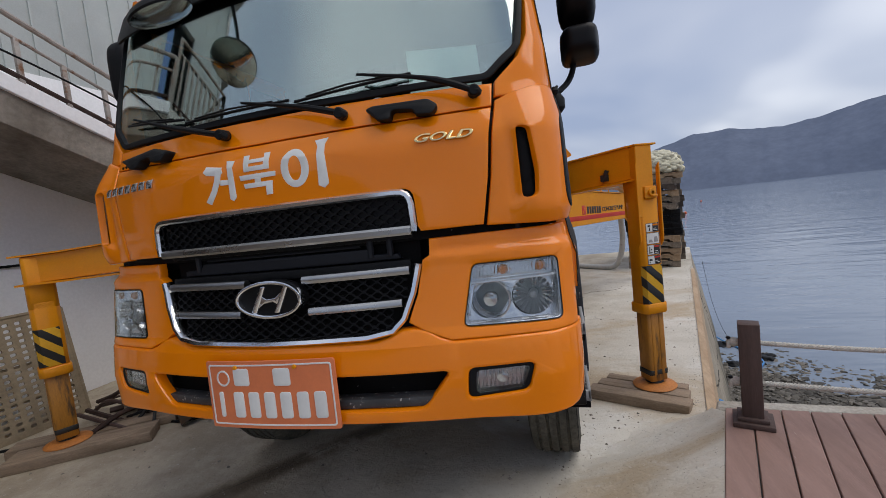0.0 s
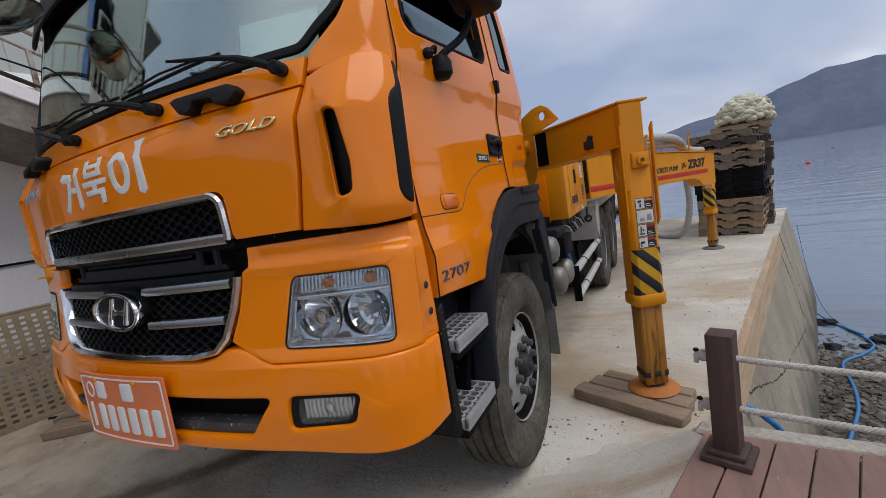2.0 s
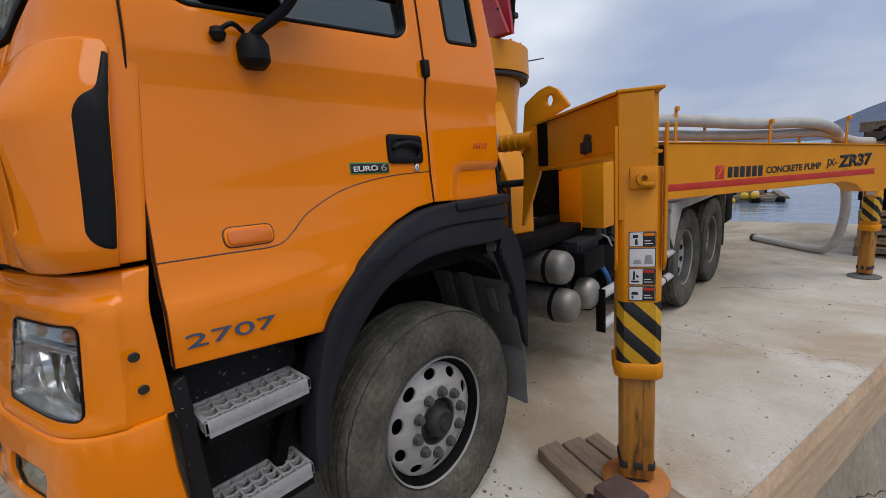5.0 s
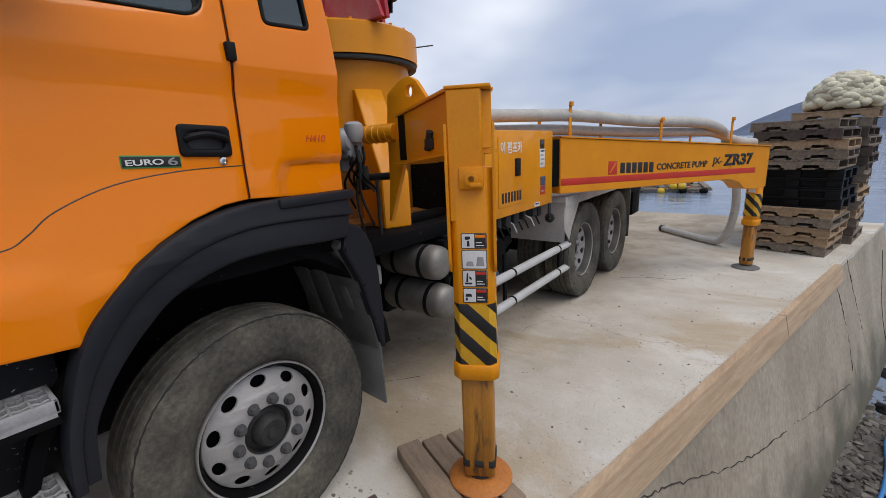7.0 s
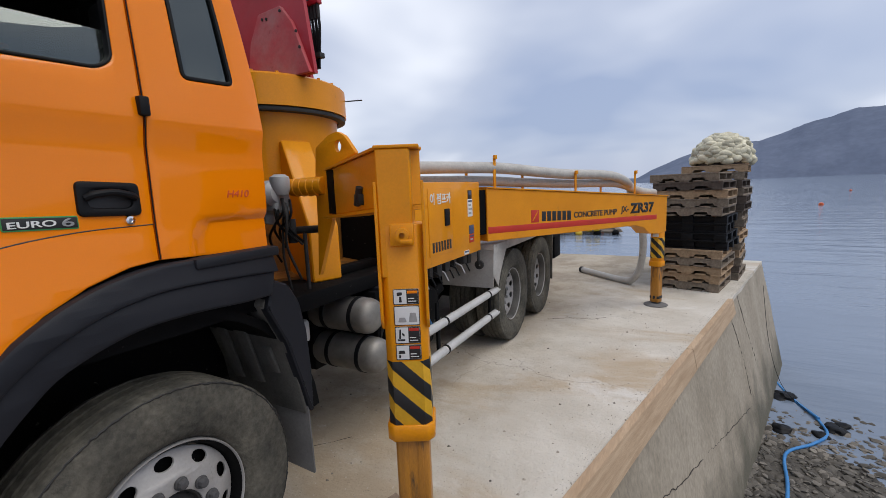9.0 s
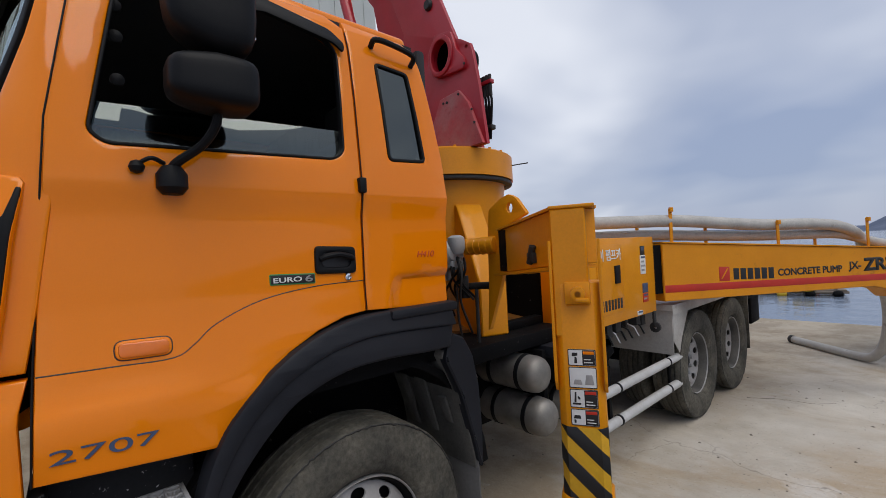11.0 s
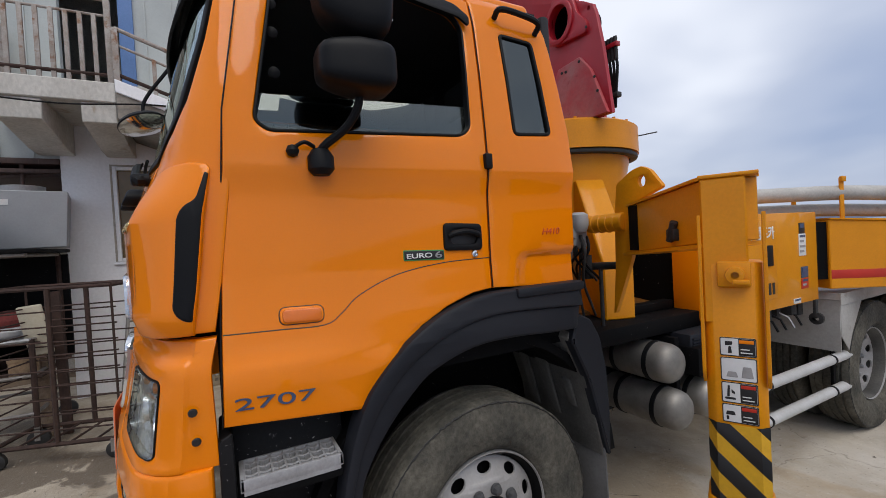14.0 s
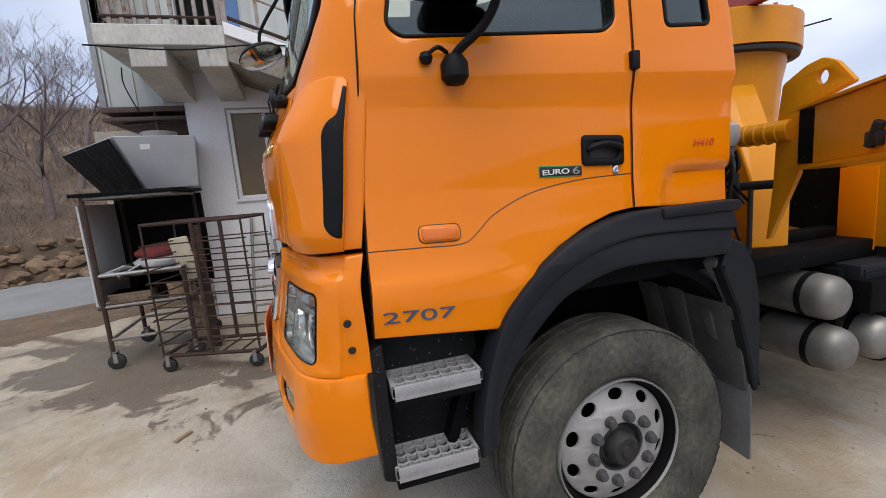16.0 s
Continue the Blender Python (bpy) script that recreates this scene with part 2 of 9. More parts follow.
def glass(name, tint, rough=0.02, dim=0.35):
    """A thin pane: mirror-like at grazing angles, tinted to look through."""
    m = bpy.data.materials.new(name)
    m.use_nodes = True
    n, link = m.node_tree.nodes, m.node_tree.links
    n.remove(n["Principled BSDF"])
    out = n["Material Output"]
    clear, shine, mix, fres = n.new("ShaderNodeBsdfTransparent"), n.new("ShaderNodeBsdfGlossy"), n.new("ShaderNodeMixShader"), n.new("ShaderNodeLayerWeight")
    power, gain = n.new("ShaderNodeMath"), n.new("ShaderNodeMath")
    power.operation, gain.operation = "POWER", "MULTIPLY_ADD"
    power.inputs[1].default_value, gain.inputs[1].default_value, gain.inputs[2].default_value = 4.0, 0.9 - dim, 0.045 + dim
    clear.inputs["Color"].default_value = (*tint, 1)
    shine.inputs["Roughness"].default_value = rough
    shine.inputs["Color"].default_value = (0.86, 0.96, 0.93, 1)
    fres.inputs["Blend"].default_value = 0.5
    link.new(fres.outputs["Facing"], power.inputs[0])
    link.new(power.outputs[0], gain.inputs[0])
    link.new(gain.outputs[0], mix.inputs["Fac"])
    link.new(clear.outputs[0], mix.inputs[1])
    link.new(shine.outputs[0], mix.inputs[2])
    link.new(mix.outputs[0], out.inputs["Surface"])
    return m


def ground_material():
    """Quay concrete: mottled, brown water stains, sandy and damp towards the yard, trowel marks, pits and hairline cracks."""
    m = bpy.data.materials.new("stained_quay_concrete")
    m.use_nodes = True
    n, link = m.node_tree.nodes, m.node_tree.links
    p = n["Principled BSDF"]
    coord = n.new("ShaderNodeTexCoord")
    def noise_at(scale, detail=6.0, rough=0.62, stretch=(1, 1, 1), turn=0.0, off=0.0, distort=0.0):
        mp, t = n.new("ShaderNodeMapping"), n.new("ShaderNodeTexNoise")
        mp.inputs["Scale"].default_value = stretch
        mp.inputs["Rotation"].default_value = (0, 0, radians(turn))
        mp.inputs["Location"].default_value = (off, off * 0.7, 0)
        link.new(coord.outputs["Object"], mp.inputs["Vector"])
        for key, v in (("Scale", scale), ("Detail", detail), ("Roughness", rough), ("Distortion", distort)):
            t.inputs[key].default_value = v
        link.new(mp.outputs[0], t.inputs["Vector"])
        return t.outputs["Fac"]
    def remap(v, a, b, lo=0.0, hi=1.0):
        r = n.new("ShaderNodeMapRange")
        r.interpolation_type = "SMOOTHSTEP"
        for key, q in (("From Min", a), ("From Max", b), ("To Min", lo), ("To Max", hi)):
            r.inputs[key].default_value = q
        link.new(v, r.inputs["Value"])
        return r.outputs[0]
    def maths(op, a, b=0.0):
        x = n.new("ShaderNodeMath")
        x.operation = op
        for i, v in enumerate((a, b)):
            if isinstance(v, (int, float)):
                x.inputs[i].default_value = v
            else:
                link.new(v, x.inputs[i])
        return x.outputs[0]
    def mixed(a, b, fac):
        x = n.new("ShaderNodeMix")
        x.data_type = "RGBA"
        for key, v in (("A", a), ("B", b), ("Factor", fac)):
            if isinstance(v, tuple):
                x.inputs[key].default_value = (*v, 1)
            elif isinstance(v, (int, float)):
                x.inputs[key].default_value = v
            else:
                link.new(v, x.inputs[key])
        return x.outputs["Result"]
    sep = n.new("ShaderNodeSeparateXYZ")
    link.new(coord.outputs["Object"], sep.inputs[0])
    wob = maths("MULTIPLY", maths("SUBTRACT", noise_at(0.9, 7, 0.65), 0.5), 2.6)
    # towards the yard: how far past the slab's joint
    past = maths("ADD", maths("ADD", maths("MULTIPLY", sep.outputs["X"], -0.80), maths("MULTIPLY", sep.outputs["Y"], 0.25)), wob)
    sandy = remap(past, -0.7, 1.1)
    col = mixed((0.63, 0.592, 0.525), (0.51, 0.470, 0.402), remap(noise_at(0.8), 0.36, 0.66))
    col = mixed(col, (0.43, 0.335, 0.225), maths("MULTIPLY", remap(noise_at(0.42, 7, 0.6, (1, 1.7, 1), 14, 4.0, 0.6), 0.47, 0.63), 0.92))
    col = mixed(col, (0.66, 0.635, 0.59), maths("MULTIPLY", remap(noise_at(0.75, 8, 0.7, (1, 1.4, 1), 14, 9.0, 0.5), 0.55, 0.68), 0.8))
    col = mixed(col, mixed((0.43, 0.37, 0.285), (0.27, 0.22, 0.158), remap(noise_at(1.3, 8, 0.7), 0.40, 0.62)), maths("MULTIPLY", sandy, 0.9))
    def along(ax, ay, cx, cy):
        return maths("ADD", maths("MULTIPLY", maths("ADD", sep.outputs["X"], -cx), ax), maths("MULTIPLY", maths("ADD", sep.outputs["Y"], -cy), ay))
    # a damp patch by the trolleys, with a wandering edge
    a2, b2 = (maths("POWER", maths("ABSOLUTE", maths("DIVIDE", q, r)), 2.0) for q, r in ((along(0.73, 0.687, -2.75, -1.9), 1.9), (along(-0.687, 0.73, -2.75, -1.9), 0.78)))
    ring = maths("ADD", maths("SQRT", maths("ADD", a2, b2), 0.0), maths("MULTIPLY", maths("SUBTRACT", noise_at(1.5, 7, 0.6, (1, 1, 1), 30, 2.0, 0.8), 0.5), 3.4))
    damp_mask = remap(ring, 1.05, 0.85)
    # the dirty joint between slab and yard
    gap = maths("ADD", along(-0.764, 0.645, -1.9, -0.3), maths("MULTIPLY", wob, 0.09))
    joint = maths("MULTIPLY", maths("MULTIPLY", remap(maths("ABSOLUTE", gap, 0.0), 0.15, 0.03), remap(noise_at(2.6, 5, off=5.0), 0.30, 0.48)), remap(sep.outputs["Y"], 2.6, 1.6))
    col = mixed(col, (0.115, 0.084, 0.055), maths("MULTIPLY", joint, 0.88))
    col = mixed(col, (0.30, 0.25, 0.185), maths("MULTIPLY", remap(noise_at(2.4, 8, 0.7, off=11.0), 0.56, 0.68), maths("MULTIPLY", sandy, 0.6)))
    col = mixed(col, (0.135, 0.108, 0.080), maths("MULTIPLY", damp_mask, 0.90))
    streak = noise_at(9.0, 4, 0.6, (0.22, 2.2, 1), 14)
    col = mixed(col, (0.30, 0.27, 0.225), maths("MULTIPLY", remap(streak, 0.52, 0.74), 0.10))
    speck = noise_at(58, 3, 0.7)
    col = mixed(col, (0.15, 0.13, 0.105), maths("MULTIPLY", remap(speck, 0.60, 0.72), 0.65))
    col = mixed(col, (0.74, 0.71, 0.66), maths("MULTIPLY", remap(noise_at(31, 3, 0.7, off=3.0), 0.62, 0.72), 0.35))
    # hairline cracks
    warp, add = n.new("ShaderNodeTexNoise"), n.new("ShaderNodeVectorMath")
    warp.inputs["Scale"].default_value, warp.inputs["Detail"].default_value = 1.6, 8
    link.new(coord.outputs["Object"], warp.inputs["Vector"])
    link.new(coord.outputs["Object"], add.inputs[0])
    link.new(warp.outputs["Color"], add.inputs[1])
    cell = n.new("ShaderNodeTexVoronoi")
    cell.feature = "DISTANCE_TO_EDGE"
    cell.inputs["Scale"].default_value = 0.55
    link.new(add.outputs[0], cell.inputs["Vector"])
    line = maths("MULTIPLY", remap(cell.outputs["Distance"], 0.0045, 0.001), remap(noise_at(0.6, 3, off=7.0), 0.50, 0.60))
    col = mixed(col, (0.10, 0.085, 0.068), maths("MULTIPLY", line, 0.35))
    link.new(col, p.inputs["Base Color"])
    link.new(maths("SUBTRACT", remap(noise_at(3.0), 0.3, 0.7, 0.78, 0.92), maths("MULTIPLY", damp_mask, 0.30)), p.inputs["Roughness"])
    p.inputs["Specular IOR Level"].default_value = 0.35
    last = None
    for h, k, d in ((noise_at(2.2, 8, 0.7), 0.45, 0.06), (maths("ADD", noise_at(24, 6, 0.7), maths("MULTIPLY", streak, 0.25)), 0.7, 0.014), (maths("SUBTRACT", 1.0, line), 0.4, 0.02)):
        b = n.new("ShaderNodeBump")
        b.inputs["Strength"].default_value, b.inputs["Distance"].default_value = k, d
        link.new(h, b.inputs["Height"])
        if last:
            link.new(last, b.inputs["Normal"])
        last = b.outputs[0]
    link.new(last, p.inputs["Normal"])
    return m


PAINT = material("orange_cab_paint", (0.85, 0.226, 0.0008), (0.82, 0.214, 0.0008), rough=0.5, rough2=0.6, scale=1.3, fine=300, coat=0.8, grain=0.03, spec=0.03)
YELLOW = material("yellow_machine_paint", (0.76, 0.290, 0.004), (0.68, 0.250, 0.004), rough=0.42, rough2=0.58, scale=2.5, fine=90, coat=0.35, grain=0.10, spec=0.15,
                  stain=(0.36, 0.14, 0.02), stain_scale=5.0, stain_from=0.66, bump=0.03)
# machine yellow with oil grime, lowered further to paint shade
OILY_SHADED_YELLOW = material("oily_shaded_yellow_paint", (0.30, 0.115, 0.012), (0.15, 0.062, 0.012), rough=0.4, rough2=0.6, scale=5, fine=60, grain=0.25, stain=(0.04, 0.022, 0.010), stain_scale=4, stain_from=0.52)
WORN_YELLOW = material("worn_yellow_leg_paint", (0.50, 0.21, 0.02), (0.36, 0.15, 0.02), rough=0.4, rough2=0.6, scale=4, fine=70, grain=0.25,
                       stain=(0.06, 0.036, 0.02), stain_scale=5, stain_from=0.535, stretch=(3, 3, 0.5), bump=0.05)
HAZARD_YELLOW = material("bright_hazard_yellow", (0.72, 0.40, 0.015), (0.64, 0.34, 0.015), rough=0.45, scale=6, grain=0.12, stain=(0.32, 0.17, 0.02), stain_scale=7, stain_from=0.66)
DARK_AMBER = material("amber_bulb", (0.50, 0.14, 0.006), rough=0.2, coat=0.5, grain=0.05)
BLACK_PAINT = material("black_stripe_paint", (0.012, 0.012, 0.013), rough=0.45, grain=0.05)
PLASTIC = material("black_plastic", (0.006, 0.0064, 0.0075), (0.009, 0.0094, 0.0105), spec=0.16, rough=0.42, rough2=0.58, scale=4, fine=260, bump=0.06, grain=0.15)
FENDER = material("dark_grey_fender_plastic", (0.010, 0.0115, 0.016), (0.015, 0.0165, 0.022), spec=0.28, rough=0.50, rough2=0.68, scale=3, fine=300, bump=0.08, grain=0.15,
                  stain=(0.06, 0.06, 0.06), stain_scale=9, stain_from=0.70)
# chassis black, used as well for blocks that stand in for shade
BLACK_FRAME = material("black_chassis_and_shade_fill", (0.004, 0.004, 0.0045), (0.007, 0.007, 0.0075), spec=0.08, rough=0.5, rough2=0.75, scale=4, fine=80, grain=0.3,
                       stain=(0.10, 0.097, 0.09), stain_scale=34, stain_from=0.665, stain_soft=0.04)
SPLASHED = material("black_splashed_sheet", (0.006, 0.006, 0.007), (0.012, 0.012, 0.013), spec=0.25, rough=0.5, rough2=0.7, scale=4, fine=80, grain=0.3,
                    stain=(0.46, 0.46, 0.44), stain_scale=75, stain_from=0.655, stain_soft=0.03)
RUBBER = material("dusty_tyre_rubber", (0.062, 0.060, 0.051), (0.155, 0.144, 0.116), spec=0.25, rough=0.8, rough2=0.95, scale=5, fine=42, grain=0.5, bump=0.5, bump_scale=30,
                  stain=(0.045, 0.044, 0.040), stain_scale=16, stain_from=0.62, stain_soft=0.10)
RIM = material("grey_steel_wheel_paint", (0.39, 0.38, 0.37), (0.31, 0.30, 0.29), rough=0.5, rough2=0.7, metal=0.2, scale=3, fine=80, grain=0.12,
               stain=(0.15, 0.145, 0.135), stain_scale=5, stain_from=0.66)
NUT = material("dusty_dark_nut", (0.075, 0.075, 0.078), (0.05, 0.05, 0.052), rough=0.6, scale=30, grain=0.2)
DUSTY_FENDER = material("dust_covered_black_plastic", (0.135, 0.129, 0.115), (0.075, 0.072, 0.066), rough=0.8, rough2=0.95, scale=4, fine=90, grain=0.3, bump=0.1)
CASING = material("pale_grey_sheet_casing", (0.40, 0.41, 0.42), (0.35, 0.36, 0.37), rough=0.5, metal=0.2, scale=2, fine=60, grain=0.08)
HUB = material("oily_dark_hub", (0.012, 0.0118, 0.0115), (0.03, 0.029, 0.028), rough=0.5, rough2=0.8, scale=14, fine=90, grain=0.3, bump=0.15)
CHROME = material("chrome", (0.78, 0.79, 0.80), (0.72, 0.73, 0.75), rough=0.08, rough2=0.14, metal=1.0, grain=0.02)
BRUSHED = material("brushed_grille_trim", (0.46, 0.46, 0.45), (0.36, 0.36, 0.36), rough=0.24, rough2=0.34, metal=1.0, scale=5, fine=150, grain=0.08)
STEEL = material("dull_galvanised_steel", (0.42, 0.42, 0.42), (0.33, 0.33, 0.33), rough=0.42, rough2=0.6, metal=0.75, scale=7, fine=70, grain=0.15)
ALUMINIUM = material("dusty_aluminium_tank", (0.31, 0.295, 0.27), (0.20, 0.19, 0.172), rough=0.45, rough2=0.65, metal=0.6, scale=5, fine=150, grain=0.1)
TREAD = material("light_grey_step_tread", (0.42, 0.42, 0.43), (0.34, 0.34, 0.34), rough=0.55, metal=0.3, scale=12, fine=90, grain=0.2)
WHITE = material("white_sticker", (0.78, 0.78, 0.76), rough=0.45, grain=0.05)
GREY_WHITE = material("greyish_white_rail_paint", (0.50, 0.50, 0.50), (0.42, 0.42, 0.41), rough=0.5, scale=6, grain=0.12)
RED = material("red_boom_paint", (0.40, 0.010, 0.022), (0.34, 0.010, 0.02), rough=0.35, rough2=0.5, scale=3, coat=0.15, grain=0.08,
               stain=(0.16, 0.02, 0.02), stain_scale=7, stain_from=0.68)
STRIPE_RED = material("red_decal", (0.55, 0.03, 0.012), rough=0.4, grain=0.03)
BLACK_INK = material("black_decal", (0.015, 0.014, 0.014), rough=0.45, grain=0.03)
BLUE_INK = material("blue_decal", (0.055, 0.085, 0.165), rough=0.4, grain=0.03)
RED_INK = material("red_letter_decal", (0.62, 0.07, 0.01), rough=0.4, grain=0.03)
GREEN_INK = material("green_decal", (0.05, 0.30, 0.08), rough=0.4, grain=0.03)
PLATE = material("orange_number_plate", (0.72, 0.20, 0.075), (0.66, 0.18, 0.07), rough=0.4, scale=10, grain=0.06)
FLAP = material("grey_rubber_flap", (0.16, 0.155, 0.15), (0.12, 0.115, 0.11), rough=0.85, scale=5, grain=0.2)
SILVER = material("lamp_reflector_silver", (0.74, 0.74, 0.75), (0.62, 0.62, 0.64), rough=0.05, rough2=0.10, metal=1.0, grain=0.02)
LAMP_WHITE = material("bright_lamp_plating", (0.70, 0.70, 0.70), (0.58, 0.58, 0.59), rough=0.08, rough2=0.15, metal=0.85, grain=0.02)
LEDGE = material("speckled_dark_ledge", (0.030, 0.032, 0.036), (0.06, 0.062, 0.066), rough=0.4, rough2=0.7, scale=14, fine=80, grain=0.3, stain=(0.34, 0.33, 0.31), stain_scale=45, stain_from=0.60, stain_soft=0.05)
# near-opaque tint keeps light from passing through the cab windows
DARK_GLASS = glass("dark_tinted_glass", (0.05, 0.06, 0.065), dim=0.07)
GLASS = glass("tinted_windscreen_glass", (0.78, 0.86, 0.84), dim=0.27)
SIDE_GLASS = glass("side_window_glass", (0.40, 0.45, 0.47), dim=0.06)
LENS = glass("clear_lamp_lens", (0.92, 0.93, 0.94), dim=0.0)
AMBER = material("amber_lens", (0.75, 0.17, 0.003), (0.70, 0.15, 0.003), rough=0.15, coat=0.6, grain=0.05)
CLOTH = material("dark_grey_seat_cloth", (0.022, 0.023, 0.026), (0.032, 0.032, 0.036), rough=0.9, fine=300, grain=0.2)
CONCRETE = ground_material()
WALL_CONCRETE = material("quay_wall_concrete", (0.43, 0.375, 0.295), (0.32, 0.275, 0.21), rough=0.8, rough2=0.95, scale=1.3, fine=26, bump=0.35, bump_scale=14, grain=0.35,
                         stain=(0.13, 0.112, 0.09), stain_scale=2.4, stain_from=0.60, stain_soft=0.16, stretch=(1, 1, 0.6))


def tide_mark(m, low, high, tint):
    """Dark weed and damp up to the high-water line, with a ragged upper edge."""
    n, link = m.node_tree.nodes, m.node_tree.links
    p = n["Principled BSDF"]
    old = p.inputs["Base Color"].links[0].from_socket
    coord, sep, ragged = n.new("ShaderNodeTexCoord"), n.new("ShaderNodeSeparateXYZ"), n.new("ShaderNodeTexNoise")
    ragged.inputs["Scale"].default_value, ragged.inputs["Detail"].default_value = 2.2, 8
    link.new(coord.outputs["Object"], sep.inputs[0])
    link.new(coord.outputs["Object"], ragged.inputs["Vector"])
    add = n.new("ShaderNodeMath")
    add.operation = "MULTIPLY_ADD"
    add.inputs[1].default_value = -1.5
    link.new(ragged.outputs["Fac"], add.inputs[0])
    link.new(sep.outputs["Z"], add.inputs[2])
    edge = n.new("ShaderNodeMapRange")
    for key, v in (("From Min", low - 0.75), ("From Max", high - 0.75), ("To Min", 0.9), ("To Max", 0.0)):
        edge.inputs[key].default_value = v
    link.new(add.outputs[0], edge.inputs["Value"])
    mix = n.new("ShaderNodeMix")
    mix.data_type = "RGBA"
    link.new(edge.outputs[0], mix.inputs["Factor"])
    link.new(old, mix.inputs["A"])
    mix.inputs["B"].default_value = (*tint, 1)
    link.new(mix.outputs["Result"], p.inputs["Base Color"])


tide_mark(WALL_CONCRETE, -2.0, -1.25, (0.085, 0.080, 0.058))
MORTAR = material("rough_mortar", (0.50, 0.465, 0.41), (0.40, 0.365, 0.31), rough=0.9, scale=3, fine=40, bump=0.6, bump_scale=30, grain=0.35,
                  stain=(0.33, 0.275, 0.205), stain_scale=2.2, stain_from=0.55)
PLANK = material("pale_formwork_plank", (0.56, 0.41, 0.27), (0.42, 0.29, 0.18), rough=0.7, scale=3, fine=30, stretch=(2.5, 0.35, 9), grain=0.25, bump=0.1)
BOARD = material("weathered_grey_brown_timber", (0.34, 0.25, 0.175), (0.21, 0.15, 0.10), rough=0.8, scale=4, fine=40, stretch=(1, 5, 5), grain=0.3, bump=0.2)
DECKWOOD = material("reddish_brown_deck_plank", (0.29, 0.178, 0.146), (0.22, 0.134, 0.110), rough=0.6, rough2=0.8, scale=2, fine=60, stretch=(6, 0.6, 6), grain=0.2, bump=0.08, vary=0.10,
                    stain=(0.42, 0.33, 0.30), stain_scale=16, stain_from=0.66, stain_soft=0.05)
POSTWOOD = material("dark_brown_post_wood", (0.066, 0.038, 0.031), (0.100, 0.062, 0.052), stain=(0.20, 0.150, 0.130), stain_scale=4.0, stain_from=0.62, stain_soft=0.2, rough=0.65, scale=5, fine=60, stretch=(5, 5, 0.5), grain=0.25, bump=0.15)
ROPE = material("off_white_rope", (0.60, 0.57, 0.51), (0.48, 0.45, 0.40), rough=0.85, scale=30, fine=200, grain=0.25, bump=0.3)
BLUE_HOSE = material("blue_plastic_hose", (0.04, 0.22, 0.52), (0.03, 0.18, 0.45), rough=0.4, grain=0.1)
PUMP_HOSE = material("grey_white_rubber_hose", (0.52, 0.50, 0.46), (0.42, 0.40, 0.37), rough=0.6, scale=8, grain=0.2,
                     stain=(0.27, 0.25, 0.22), stain_scale=10, stain_from=0.62)
WHITE_WALL = material("dirty_white_wall_paint", (0.87, 0.87, 0.88), (0.80, 0.80, 0.81), rough=0.75, scale=1.2, fine=30, grain=0.1, bump=0.08,
                      stain=(0.46, 0.44, 0.40), stain_scale=1.3, stain_from=0.67)
STAIN_CONCRETE = material("stained_balcony_concrete", (0.64, 0.62, 0.57), (0.50, 0.475, 0.43), rough=0.85, scale=2.4, fine=30, grain=0.25, bump=0.2,
                          stain=(0.30, 0.22, 0.13), stain_scale=2.5, stain_from=0.60, stretch=(1, 1, 0.6))
# grimy concrete whose dark tone also paints the shade below the stair
SHADED_SOFFIT = material("grimy_shaded_stair_soffit", (0.34, 0.305, 0.26), (0.20, 0.175, 0.145), rough=0.9, scale=1.1, fine=24, grain=0.35, bump=0.3,
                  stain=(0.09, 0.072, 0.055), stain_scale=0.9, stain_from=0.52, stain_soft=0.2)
DUSTY_STEEL = material("dusty_grey_guard_sheet", (0.46, 0.445, 0.42), (0.34, 0.325, 0.30), rough=0.6, rough2=0.8, metal=0.15, scale=3, fine=60, grain=0.15,
                       stain=(0.22, 0.20, 0.175), stain_scale=4, stain_from=0.6)
CLADDING = material("pale_grey_metal_cladding", (0.50, 0.54, 0.52), (0.44, 0.47, 0.46), rough=0.5, scale=1.5, grain=0.1)
SEA = material("sea_water", (0.165, 0.205, 0.265), (0.14, 0.175, 0.23), rough=0.10, rough2=0.16, scale=0.05, fine=1.0, grain=0.0, spec=0.6)
# blue-grey of distance haze is mixed into the hill colour itself
HILL = material("haze_tinted_hill", (0.160, 0.188, 0.255), (0.132, 0.158, 0.218), rough=1.0, scale=0.01, fine=0.05, grain=0.15, spec=0.0)
GRIMY = material("grimy_yellow_paint", (0.085, 0.040, 0.010), (0.036, 0.019, 0.008), rough=0.55, rough2=0.8, scale=4, fine=60, grain=0.3, stain=(0.035, 0.025, 0.016), stain_scale=6, stain_from=0.55, bump=0.05)
GOLD_CHROME = material("gold_chrome", (0.80, 0.62, 0.30), (0.72, 0.55, 0.26), rough=0.12, metal=1.0, grain=0.02)
PALE_CYAN = material("pale_cyan_card", (0.62, 0.84, 0.80), rough=0.5, grain=0.04)
PEBBLE = material("beach_pebble", (0.155, 0.138, 0.115), (0.085, 0.078, 0.068), rough=0.75, scale=2, fine=30, grain=0.3, vary=0.55)
DARK_GROUND = material("wet_gravel_ground", (0.11, 0.098, 0.082), (0.075, 0.068, 0.058), rough=0.85, scale=2, fine=18, grain=0.4, bump=0.6, bump_scale=12)

# ---- ground, quay, sea ----
def edge_x(y):
    """The quay's seaward edge."""
    return 1.59 + 0.249 * y


SEA_Z = -2.20
# quay body: its slab and the battered sea wall
structure("quay_slab", prism([(-14, -16), (1.59 + 0.249 * -16, -16), (edge_x(11.6), 11.6), (-14, 11.9)], "z", -0.30, 0.0), CONCRETE, "pale trowelled concrete quay slab with brown stains")


